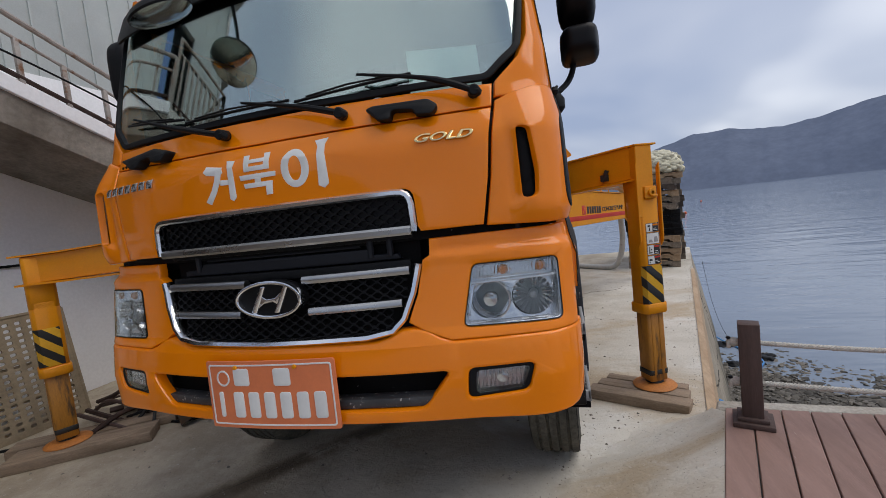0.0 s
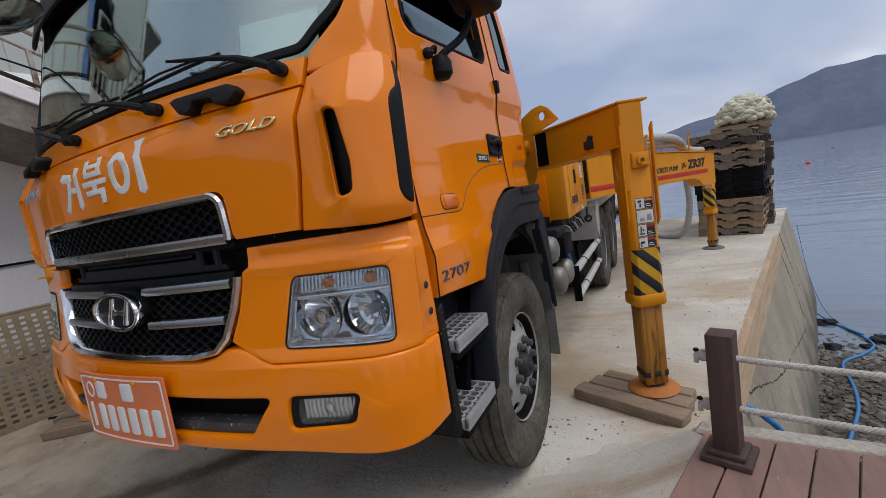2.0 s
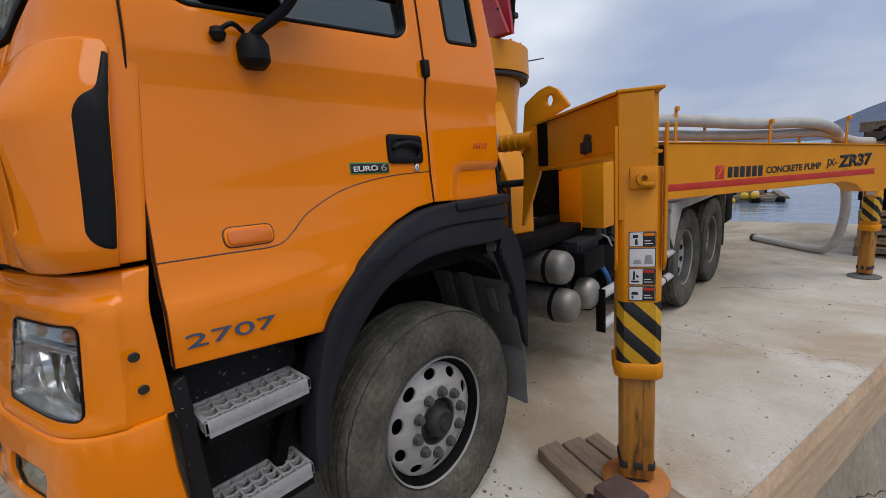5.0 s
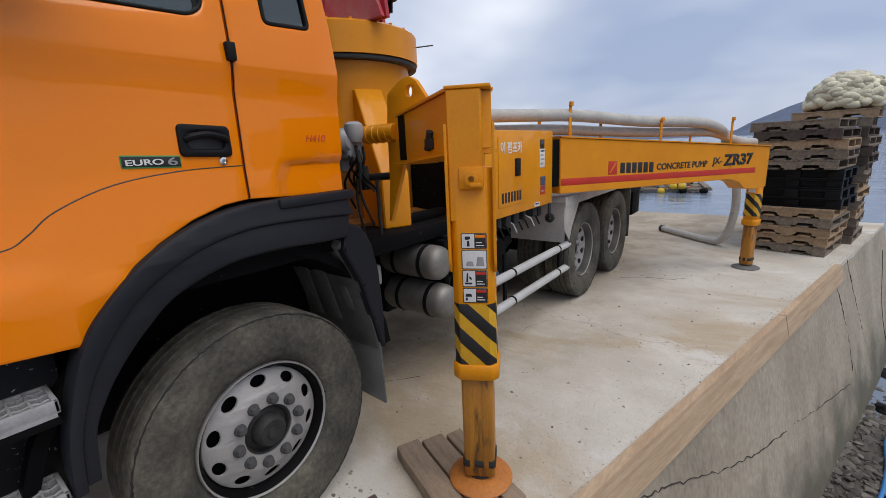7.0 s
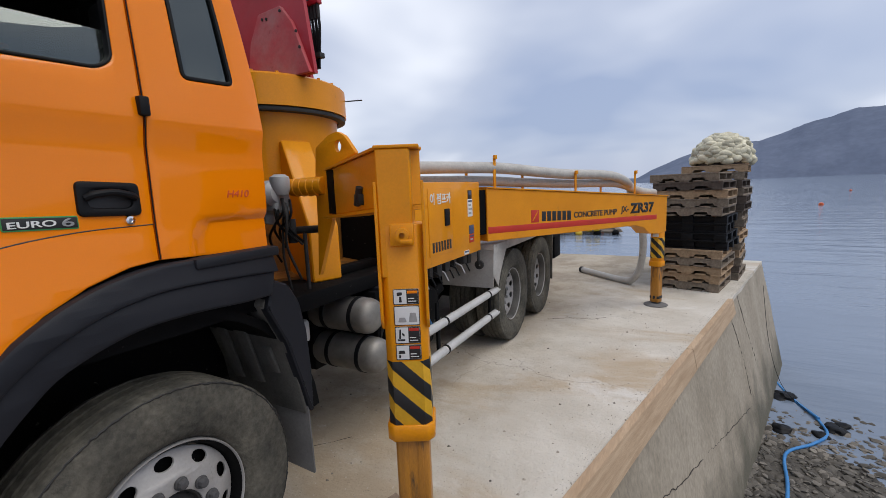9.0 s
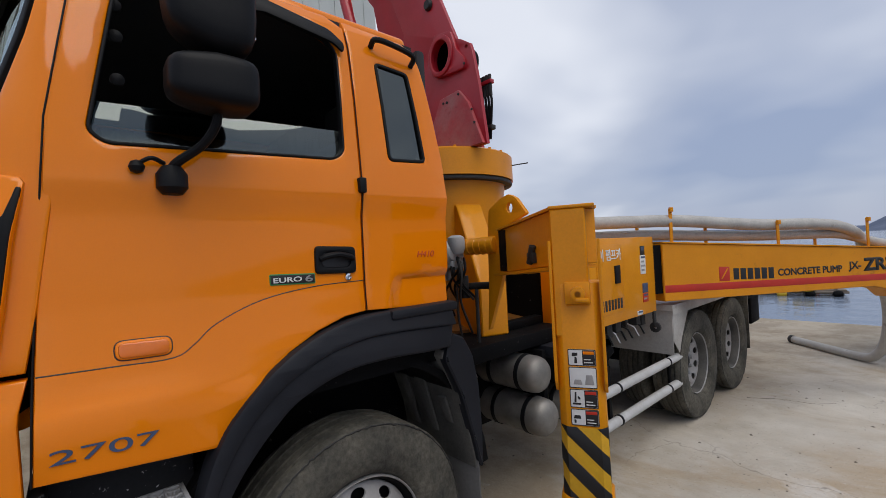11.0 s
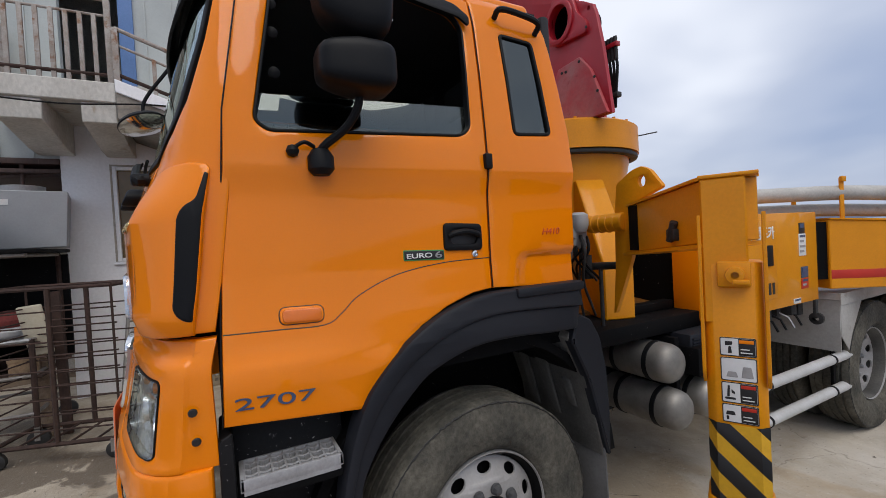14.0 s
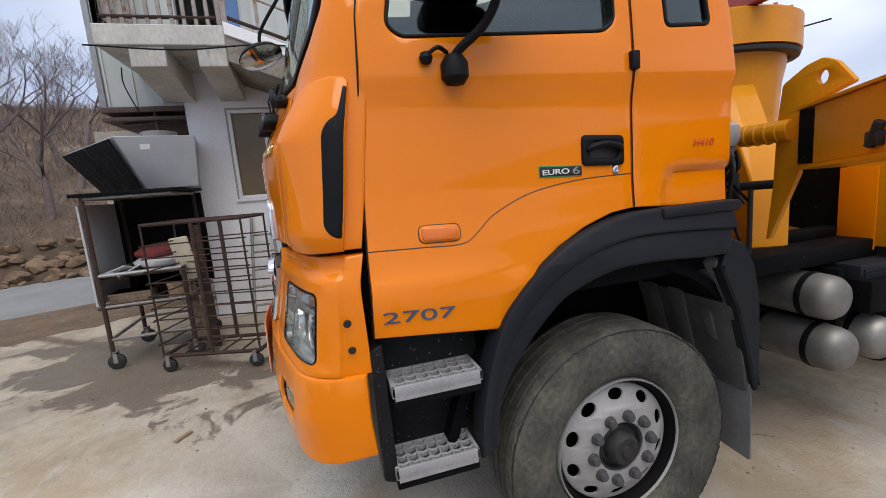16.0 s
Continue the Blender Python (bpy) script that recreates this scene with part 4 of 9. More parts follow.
# lamp panels beside the lower grille, with headlamp openings
lamp_hole = rounded([(0.765, 1.154), (0.810, 1.380), (1.117, 1.379), (1.122, 1.146)], 0.025)
lamp_panel = [(0.560, 1.186), (0.600, 1.286), (0.628, 1.415), (0.655, 1.430), (0.66, 1.492), (1.292, 1.497), (1.302, 1.108), (0.72, 1.112), (0.62, 1.150)]
for s in (-1, 1):
    fix = (lambda l: l) if s > 0 else flipped
    def flare(u, v, d):
        a = abs(u)
        return front(u, v, d + 0.024 * ease((v - 1.418) / 0.035) * ease((a - 0.64) / 0.06) * ease((1.24 - a) / 0.03) + 0.011 * ease((a - 1.215) / 0.012))
    part("lamp_panel", sheet([fix(lamp_panel), fix(lamp_hole)], 0.04, flare, FU + [s * q for q in (0.66, 0.69, 1.212, 1.222, 1.232)], FZ + [1.415, 1.43, 1.44, 1.462], 0.006), PAINT, truck, "orange panel round the headlamp")
    lamp = part("headlamp", front_panel([fix(lamp_hole), fix(inset(lamp_hole[::-1] if area(lamp_hole) < 0 else lamp_hole, 0.006))], 0.05, 0.002, -0.004), LAMP_WHITE, truck, "large clear headlamp with chrome reflectors and amber bulbs")
    part("lamp_gasket", front_panel([fix(lamp_hole), fix(inset(lamp_hole[::-1] if area(lamp_hole) < 0 else lamp_hole, 0.0028))], 0.006, 0.001, 0.003), PLASTIC, lamp)
    lh = lamp_hole if area(lamp_hole) > 0 else lamp_hole[::-1]
    bowls = ((0.872, 0.076), (1.030, 0.078))
    holes = [[(ux + r * math.cos(t), 1.234 + r * 0.93 * math.sin(t)) for t in (2 * math.pi * k / 24 for k in range(24))] for ux, r in bowls]
    part("reflector", front_panel([fix(inset(lh, 0.006))] + [fix(h) for h in holes], 0.012, 0.004, -0.045), SILVER, lamp)
    # black plate paints the shadow in the gaps round the bowls
    part("reflector_back", front_panel([fix(inset(lh, 0.010))], 0.006, 0.001, -0.120), PLASTIC, lamp)
    for j, (ux, r) in enumerate(bowls):
        c = front(s * ux, 1.234, 0.050)
        prof = [(0.020, 0.060), (r * 0.45, 0.052), (r * 0.75, 0.032), (r * 0.97, 0.0)]
        part("reflector_bowl", lathe(prof, c, "y", 22 if j else 30), SILVER, lamp, "", 0 if j else 35)
        part("bulb", lathe([(0, -0.004), (0.013, 0.0), (0.017, 0.02), (0.017, 0.06)], c, "y", 16), STEEL, lamp)
        if not j:
            part("bowl_ring", lathe([(r * 0.95, 0.004), (r * 0.96, -0.012), (r * 1.03, -0.012), (r * 1.06, 0.004)], c, "y", 32), CHROME, lamp)
            part("bulb_shield", lathe([(0, -0.010), (0.026, -0.006), (0.030, 0.010), (0.024, 0.03)], c, "y", 20), CHROME, lamp)
        else:
            for k in range(9):
                a = radians(-40 + 16 * k)
                part("facet_rib", tube([c + Vector((s * r * f * math.cos(a), 0.045 - 0.05 * f * f, r * f * math.sin(a))) for f in (0.45, 0.72, 0.98)], 0.004, 5), SILVER, lamp)
    part("flute_plate", front_panel([fix([(0.806, 1.318), (0.816, 1.370), (1.108, 1.370), (1.110, 1.318)])], 0.008, 0.003, -0.034), LAMP_WHITE, lamp)
    for k, uu in enumerate(steps(0.826, 1.102, 0.0125)):
        part("fluted_rib", tube([front(s * uu, 1.324, 0.030), front(s * (uu + 0.002), 1.371, 0.030)], 0.0052, 6), LAMP_WHITE, lamp)
    for uu in (0.925, 1.058):
        part("indicator_bulb", lathe([(0, -0.026), (0.016, -0.021), (0.021, 0.0), (0.021, 0.012)], front(s * uu, 1.346, 0.034), "y", 14), DARK_AMBER, lamp)
    part("lamp_divider", front_panel([fix([(0.795, 1.302), (1.116, 1.304), (1.116, 1.314), (0.797, 1.312)])], 0.045, 0.003, -0.012), LAMP_WHITE, lamp)
    part("side_fin", front_panel([fix([(0.780, 1.185), (0.792, 1.185), (0.812, 1.300), (0.800, 1.300)])], 0.03, 0.003, -0.018), CHROME, lamp)
    g = part("lens", front_panel([fix(inset(lamp_hole[::-1] if area(lamp_hole) < 0 else lamp_hole, 0.004))], 0.004, 0.002, 0.004), LENS, lamp)
    g.visible_shadow = False

    # corner panel with its vent slot
    slot = rounded([(1.010, 1.605), (1.006, 1.872), (1.040, 1.862), (1.058, 1.70), (1.052, 1.612)], 0.02)
    corner = [(0.880, 1.520), (0.912, 1.70), (0.944, 1.985), (1.0, 2.01), (1.08, 2.035), (1.16, 2.042), (1.215, 2.036), (1.228, 2.02), (1.230, 1.80), (1.230, 1.512), (1.1, 1.508)]
    def bulge(u, v, d):
        a = abs(u)
        swell = 0.035 * ease((a - 0.95) / 0.10) * ease((2.10 - v) / 0.22) * ease((v - 1.46) / 0.12)
        dip = 0.020 * ease((1.03 - a) / 0.05) * ease((a - 0.95) / 0.05) * ease((1.90 - v) / 0.06) * ease((v - 1.57) / 0.05)
        return front(u, v, d - swell + dip)
    part("corner_deflector", sheet([fix(corner), fix(slot)], 0.03, bulge, FU + [s * q for q in (0.96, 0.975, 0.99, 1.0, 1.02, 1.04, 1.07, 1.10, 1.12, 1.165, 1.18, 1.195, 1.215)], FZ + [1.53, 1.545, 1.59, 1.65, 1.88, 1.90, 1.94, 1.96], 0.007), PAINT, truck, "rounded orange corner deflector")
    part("vent_slot", sheet([fix(inset(slot[::-1] if area(slot) < 0 else slot, -0.012))], 0.01, lambda u, v, d: bulge(u, v, d + 0.05), FU, FZ, 0.002), PLASTIC, truck, "black vent slot")
    part("side_vent", sheet([fix(rounded([(1.176, 1.60), (1.176, 1.75), (1.176, 1.880), (1.184, 1.905), (1.206, 1.922), (1.213, 2.010), (1.226, 2.005), (1.227, 1.80), (1.227, 1.553), (1.205, 1.560), (1.186, 1.578)], 0.014))], 0.022, lambda u, v, d: bulge(u, v, d - 0.004), FU + [s * q for q in (1.16, 1.18, 1.19, 1.2, 1.215)], FZ, 0.006), PLASTIC, truck, "black side vent strip")
    # pillar foot between windscreen, corner and door
    foot = [(0.944, 2.0), (0.946, 2.062), (0.98, 2.10), (1.03, 2.16), (1.075, 2.25), (1.10, 2.45), (1.105, 2.82), (1.30, 2.82), (1.295, 2.30), (1.287, 1.95), (1.286, 1.514), (1.19, 1.514), (1.18, 2.0), (1.1, 2.0)]
    part("windscreen_pillar", sheet([fix(foot)], 0.05, lambda u, v, d: front(u, v, d), FU, FZ, 0.008), PAINT, truck, "orange windscreen pillar")

# dark body behind the gaps
part("front_frame", front_panel([[(-1.24, 0.95), (1.24, 0.95), (1.24, 2.02), (-1.24, 2.02)]], 0.03, 0.002, -0.125), BLACK_FRAME, truck, "black framework behind the front panels")
part("flap_gap", front_panel([[(-1.15, 1.49), (1.15, 1.49), (1.15, 1.535), (-1.15, 1.535)]], 0.03, 0.002, -0.045), BLACK_FRAME, truck)

# windscreen
screen = rounded([(0.925, 2.072), (1.045, 2.195), (1.085, 2.45), (1.09, 2.80), (-1.09, 2.80), (-1.085, 2.45), (-1.045, 2.195), (-0.925, 2.072), (-0.4, 2.062), (0.4, 2.062)], 0.03)
g = part("windscreen", front_panel([inset(screen, 0.02) if area(screen) > 0 else inset(screen[::-1], 0.02)], 0.005, 0.001, -0.012), GLASS, truck, "curved greenish windscreen")
g.visible_shadow = False
part("windscreen_seal", front_panel([screen, inset(screen if area(screen) > 0 else screen[::-1], 0.028)], 0.02, 0.004, 0.002), PLASTIC, truck, "black rubber windscreen seal")

# roof and sun visor
part("roof", merge(front_panel([[(-1.15, 2.80), (1.15, 2.80), (1.12, 2.93), (-1.12, 2.93)]], 0.03, 0.008),
                   box(-0.985, 0.985, 0.55, 1.93, 2.82, 2.905, 0.04, 4)), PAINT, truck)
part("sun_visor", sheet([rounded([(-1.05, 2.66), (1.05, 2.66), (1.05, 2.86), (-1.05, 2.86)], 0.06)], 0.012, lambda u, v, d: front(u, v, d - 0.02 - 0.05 * (2.88 - v)), FU, FZ, 0.004), PLASTIC, truck, "dark sun visor over the windscreen")

# ---- cab sides ----
SIDE = [(1.15, 1.186), (1.22, 1.190), (1.38, 1.196), (1.42, 1.178), (1.46, 1.170), (1.55, 1.158), (1.66, 1.147), (1.80, 1.143), (1.92, 1.139), (1.95, 1.140), (2.030, 1.153), (2.045, 1.1535), (2.20, 1.140), (2.45, 1.113), (2.70, 1.075), (2.80, 1.045), (2.88, 0.99)]


def side_face(y, z, d=0.0):
    x = lerp(z, SIDE)
    if 1.36 < z < 1.50 and y > 0.7:
        smooth = lerp(z, [(1.30, 1.19), (1.50, 1.164)])
        x = x + (smooth - x) * ease((y - 0.7) / 0.3)
    # shallow scoop at the rear lower corner
    x -= 0.020 * ease((y - (1.62 + 0.55 * max(0, z - 1.60) + 0.0)) / 0.05) * ease((1.69 - z) / 0.03)
    return Vector((x - d, y, z))


SZ = [1.15, 1.2, 1.3, 1.38, 1.40, 1.42, 1.46, 1.5, 1.55, 1.6, 1.64, 1.66, 1.68, 1.70, 1.8, 1.87, 1.92, 1.95, 2.0, 2.030, 2.045, 2.12, 2.2, 2.32, 2.45, 2.58, 2.7, 2.76, 2.8, 2.84]
SY = steps(0.45, 2.0, 0.09) + [1.60, 1.63, 1.66, 1.70]
door_line = [(0.474, 1.222), (0.484, 1.50), (0.498, 1.75), (0.528, 2.21), (0.600, 2.66), (0.625, 2.80), (0.68, 2.845), (1.45, 2.855), (1.520, 2.80), (1.5215, 2.66), (1.512, 2.10), (1.498, 1.545),
             (1.40, 1.534), (1.28, 1.495), (1.16, 1.435), (1.05, 1.350), (0.965, 1.262), (0.915, 1.185), (0.90, 1.178)]
door_window = rounded([(0.612, 2.185), (0.655, 2.148), (1.40, 2.178), (1.448, 2.215), (1.468, 2.66), (1.42, 2.725), (1.16, 2.775), (0.76, 2.775), (0.706, 2.715)], 0.03)
rear_line = [(1.506, 1.545), (1.520, 2.10), (1.529, 2.66), (1.527, 2.80), (1.53, 2.85), (1.86, 2.84), (1.915, 2.78), (1.945, 2.62), (1.990, 2.25), (2.0, 2.05), (1.99, 1.75), (1.975, 1.505), (1.75, 1.53)]
rear_window = rounded([(1.668, 2.200), (1.655, 2.672), (1.845, 2.660), (1.885, 2.212)], 0.03)


def side_part(name, loops, mat, parent, label="", thick=0.04, lip=0.007, proud=0.0, left=True):
    bm = sheet(loops, thick, lambda u, v, d: side_face(u, v, d - proud), SY, SZ, lip)
    return part(name, bm if left else mirrored(bm), mat, parent, label)


for left in (True, False):
    door = side_part("door", [door_line, door_window], PAINT, truck, "orange cab door with its window half lowered", left=left)
    side_part("window_seal", [door_window, inset(door_window if area(door_window) > 0 else door_window[::-1], 0.010)], PLASTIC, door, thick=0.03, lip=0.004, proud=0.003, left=left)
    pane = [(0.60, 2.12), (1.47, 2.14), (1.465, 2.315), (0.645, 2.285)] if left else door_window
    g = side_part("door_glass", [pane], SIDE_GLASS if left else DARK_GLASS, door, "side window pane wound down most of the way", 0.005, 0.001, -0.028, left)
    g.visible_shadow = False
    rear = side_part("cab_rear_side", [rear_line, rear_window], PAINT, truck, "orange cab side behind the door", left=left)
    side_part("window_seal", [rear_window, inset(rear_window if area(rear_window) > 0 else rear_window[::-1], 0.014)], PLASTIC, rear, thick=0.03, lip=0.004, proud=0.003, left=left)
    g = side_part("rear_side_window", [inset(rear_window if area(rear_window) > 0 else rear_window[::-1], 0.010)], DARK_GLASS, rear, "fixed tinted side window", 0.005, 0.001, -0.008, left)
    g.visible_shadow = False
    part("door_jamb", box(*((1.06, 1.10) if left else (-1.10, -1.06)), 0.47, 1.95, 1.24, 1.56), BLACK_FRAME, truck)

def shut_line(points, name="door_gap"):
    """The dark rubber that shows in the gap round a door."""
    pts = dense([tuple(p) for p in points], 0.05)
    return part(name, tube([side_face(p[0], p[1], -0.0005) for p in pts], 0.0026, 6), PLASTIC, truck)


shut_line([(p[0] - 0.003, p[1]) for p in door_line[:6]])
shut_line([(1.5245, 2.78), (1.5255, 2.66), (1.516, 2.10), (1.502, 1.548)])

# ---- cab details ----
def on_front(u, z, proud=0.0):
    return front(u, z, -proud)


def wiper(base, elbow, end, blade):
    w = part("wiper", tube(smooth_path([on_front(*base, 0.02), on_front(*base, 0.042), on_front(*elbow, 0.042), on_front(*end, 0.035)], 6), 0.011, 8, True,
                           [0.021, 0.021, 0.021, 0.020, 0.018, 0.017] + [0.013] * 6 + [0.010 - 0.0008 * k for k in range(7)]), PLASTIC, truck, "black windscreen wiper")
    part("pivot_cap", rod(on_front(*base, 0.0), on_front(*base, 0.055), 0.022, 14, 0.005), PLASTIC, w)
    pts = [on_front(blade[0][0] + (blade[1][0] - blade[0][0]) * k / 8, blade[0][1] + (blade[1][1] - blade[0][1]) * k / 8, 0.012) for k in range(9)]
    part("wiper_blade", tube(pts, 0.006, 6), PLASTIC, w)
    part("blade_carrier", tube([pts[1] + Vector((0, -0.012, 0.004)), pts[4] + Vector((0, -0.024, 0.006)), pts[7] + Vector((0, -0.012, 0.004))], 0.004, 6), PLASTIC, w)


wiper((0.866, 2.022), (0.70, 2.092), (0.430, 2.152), ((0.635, 2.132), (0.155, 2.092)))
wiper((0.365, 2.004), (0.19, 2.060), (-0.080, 2.126), ((0.13, 2.104), (-0.415, 2.106)))
wiper((-0.170, 2.004), (-0.46, 2.088), (-0.765, 2.190), ((-0.43, 2.124), (-0.86, 2.180)))

grip_near = [(0.463, 2.0), (0.487, 2.012), (0.698, 2.013), (0.737, 1.983), (0.718, 1.948), (0.656, 1.952), (0.644, 1.975), (0.566, 1.982), (0.565, 1.947), (0.519, 1.947)]
grip_far = [(-0.814, 1.995), (-0.573, 2.014), (-0.473, 1.983), (-0.499, 1.941), (-0.566, 1.946), (-0.593, 1.973), (-0.650, 1.969), (-0.672, 1.935), (-0.721, 1.937)]
for loop in (grip_near, grip_far):
    part("bonnet_grip", sheet([rounded(loop, 0.014, 3)], 0.052, lambda u, v, d: front(u, v, d - 0.05), (), (), 0.011), PLASTIC, truck, "black moulded grab handle")


def brush(strokes, u0, z0, w, h, lab):
    """White stick-on letters cut as separate strokes: polygons in a unit box."""
    out = None
    for i, loop in enumerate(strokes):
        holes = []
        if isinstance(loop, list) and isinstance(loop[0], list):
            loop, holes = loop[0], loop[1:]
        fix = lambda l: [(u0 + p[0] * w, z0 + p[1] * h) for p in l]
        q = front_panel([fix(loop)] + [fix(l) for l in holes], 0.003, 0.0004, 0.0020 + 0.0004 * i)
        out = merge(out, q) if out else q
    part("white_letter", out, WHITE, truck, lab)


def oval(cx, cy, a, b):
    return [(cx + a * math.cos(t), cy + b * math.sin(t)) for t in (2 * math.pi * k / 28 for k in range(28))]


brush([[(0.02, 0.80), (0.10, 0.94), (0.60, 0.86), (0.62, 0.72), (0.50, 0.66), (0.12, 0.72)], [(0.42, 0.80), (0.60, 0.80), (0.50, 0.50), (0.36, 0.26), (0.16, 0.00), (0.00, 0.08), (0.22, 0.34), (0.34, 0.56)],
       [(0.50, 0.56), (0.80, 0.54), (0.80, 0.42), (0.52, 0.43)], [(0.74, 1.0), (0.98, 0.97), (0.93, 0.80), (0.95, 0.10), (0.86, 0.02), (0.76, 0.08), (0.78, 0.80)]],
      -0.275, 1.722, 0.170, 0.170, "white lettering on the bonnet")
brush([[(0.12, 1.0), (0.28, 1.0), (0.28, 0.60), (0.14, 0.60)], [(0.70, 1.0), (0.86, 1.0), (0.84, 0.60), (0.70, 0.60)], [(0.26, 0.88), (0.72, 0.88), (0.72, 0.78), (0.26, 0.78)], [(0.14, 0.70), (0.84, 0.70), (0.84, 0.58), (0.14, 0.58)],
       [(0.0, 0.50), (1.0, 0.50), (0.98, 0.38), (0.02, 0.37)], [(0.42, 0.40), (0.58, 0.40), (0.58, 0.24), (0.42, 0.24)], [(0.10, 0.28), (0.90, 0.28), (0.88, 0.16), (0.12, 0.16)], [(0.70, 0.20), (0.89, 0.22), (0.86, -0.06), (0.70, -0.06)]],
      -0.085, 1.742, 0.170, 0.158, "white lettering on the bonnet")
brush([[oval(0.30, 0.48, 0.28, 0.42), oval(0.30, 0.48, 0.13, 0.27)], [(0.70, 1.02), (0.96, 1.05), (0.90, 0.90), (0.93, 0.06), (0.84, -0.03), (0.73, 0.04), (0.76, 0.88)]],
      0.105, 1.735, 0.215, 0.178, "white lettering on the bonnet")
letters("GOLD", 0.034, None, GOLD_CHROME, truck, "chrome_lettering", 0.004, 0.35, 0.215, lambda x, y, z: front(0.648 + x, 1.849 + y, -z - 0.003), 0.0012, "gold-chrome model lettering")
for k in range(7):
    u = -0.985 + 0.058 * k
    part("name_bar", front_panel([[(u, 1.838), (u + 0.040, 1.838), (u + 0.050, 1.876), (u + 0.010, 1.876)]], 0.006, 0.002, 0.007), CHROME, truck)
for u in (-0.885, -0.855):
    part("flap_screw", lathe([(0, -0.004), (0.007, -0.003), (0.008, 0.002)], on_front(u, 1.972, 0.0), "y", 10), BLACK_FRAME, truck)

# number plate with plain bars
def plate_at(u, v, d):
    return Vector((-0.312 + u, 0.012 + 0.055 * (u / 0.6 - 0.5) ** 2 + d + 0.02 * v, 0.808 + v + 0.012 * u))


plate = part("number_plate", sheet([rounded([(0, 0), (0.596, 0), (0.596, 0.275), (0, 0.275)], 0.012)], 0.006, plate_at, steps(0, 0.6, 0.06), (), 0.002), PLATE, truck, "orange number plate with white border, the number as bars")
part("plate_border", sheet([rounded([(0.014, 0.014), (0.582, 0.014), (0.582, 0.261), (0.014, 0.261)], 0.012), rounded([(0.020, 0.020), (0.576, 0.020), (0.576, 0.255), (0.020, 0.255)], 0.010)], 0.002, lambda u, v, d: plate_at(u, v, d - 0.002), steps(0, 0.6, 0.06), (), 0.0005), WHITE, plate)
bars = [(0.14, 0.175, 0.215, 0.245), (0.33, 0.175, 0.405, 0.245)] + [(0.055 + 0.074 * k, 0.045, 0.055 + 0.074 * k + (0.022 if k == 0 else 0.050), 0.150) for k in range(7)]
for a, b, c, d_ in bars:
    part("plate_bar", sheet([rounded([(a, b), (c, b), (c, d_), (a, d_)], 0.012)], 0.003, lambda u, v, d: plate_at(u, v, d - 0.003), (), (), 0.001), WHITE, plate)
part("plate_disc", sheet([[(0.085 + 0.033 * math.cos(t), 0.205 + 0.033 * math.sin(t)) for t in (2 * math.pi * k / 24 for k in range(24))],
                          [(0.085 + 0.026 * math.cos(t), 0.205 + 0.026 * math.sin(t)) for t in (2 * math.pi * k / 24 for k in range(24))]], 0.003, lambda u, v, d: plate_at(u, v, d - 0.003), (), (), 0.001), WHITE, plate)
for u in (0.155, 0.43):
    part("plate_bolt", lathe([(0, -0.010), (0.008, -0.008), (0.009, 0.0)], plate_at(u, 0.250, 0), "y", 10), YELLOW, plate)

# ---- left side fittings ----
def on_side(y, z, proud=0.0):
    return side_face(y, z, -proud)


def side_patch(loop, mat, parent, name, thick=0.01, proud=0.004, lip=0.003, holes=(), label=""):
    return part(name, sheet([loop, *holes], thick, lambda u, v, d: side_face(u, v, d - proud), (), (), lip), mat, parent, label)


ldoor = bpy.data.objects["door"]
lrear = bpy.data.objects["cab_rear_side"]
handle = side_patch(rounded([(1.285, 1.715), (1.288, 1.826), (1.466, 1.818), (1.466, 1.708)], 0.02), PLASTIC, ldoor, "door_handle", 0.02, 0.012, 0.008,
                    [rounded([(1.315, 1.740), (1.320, 1.800), (1.440, 1.795), (1.440, 1.735)], 0.025)], "black door handle in its recess")
side_patch(rounded([(1.30, 1.73), (1.30, 1.81), (1.45, 1.81), (1.45, 1.73)], 0.02), BLACK_INK, handle, "recess", 0.004, 0.001)
part("grip", tube(smooth_path([on_side(1.308, 1.772, 0.010), on_side(1.33, 1.782, 0.020), on_side(1.38, 1.788, 0.022), on_side(1.43, 1.778, 0.020), on_side(1.45, 1.768, 0.010)], 5), 0.012, 10), PLASTIC, handle)
part("keyhole", lathe([(0.0, 0.006), (0.006, 0.006), (0.007, 0.010), (0.014, 0.008), (0.016, 0.0)], on_side(1.427, 1.694), "x", 20), CHROME, ldoor)
badge = side_patch(rounded([(1.110, 1.686), (1.110, 1.727), (1.285, 1.720), (1.285, 1.680)], 0.006), GREEN_INK, ldoor, "emission_badge", 0.004, 0.003, 0.001, label="dark badge with green edge and grey letters")
side_patch([(1.113, 1.690), (1.113, 1.723), (1.282, 1.716), (1.282, 1.684)], BLACK_INK, badge, "badge_field", 0.003, 0.0045, 0.001)
letters("EURO", 0.019, None, WHITE, badge, "badge_lettering", 0.0006, 0.0, 0.108, lambda x, y, z: side_face(1.122 + x, 1.693 + y, -z - 0.006), 0.0004)
letters("6", 0.026, None, STEEL, badge, "badge_numeral", 0.0006, 0.0, 0.030, lambda x, y, z: side_face(1.243 + x, 1.689 + y, -z - 0.006), 0.0004)
letters("2707", 0.038, None, BLUE_INK, ldoor, "model_number", 0.0015, 0.0, 0.243, lambda x, y, z: side_face(0.507 + x, 1.267 + y - 0.06 * x, -z - 0.003), 0.0, "blue chrome model number")
letters("H410", 0.030, None, RED_INK, lrear, "engine_lettering", 0.0006, 0.25, 0.105, lambda x, y, z: side_face(1.795 + x, 1.757 + y, -z - 0.002), 0.0004, "small red engine lettering")
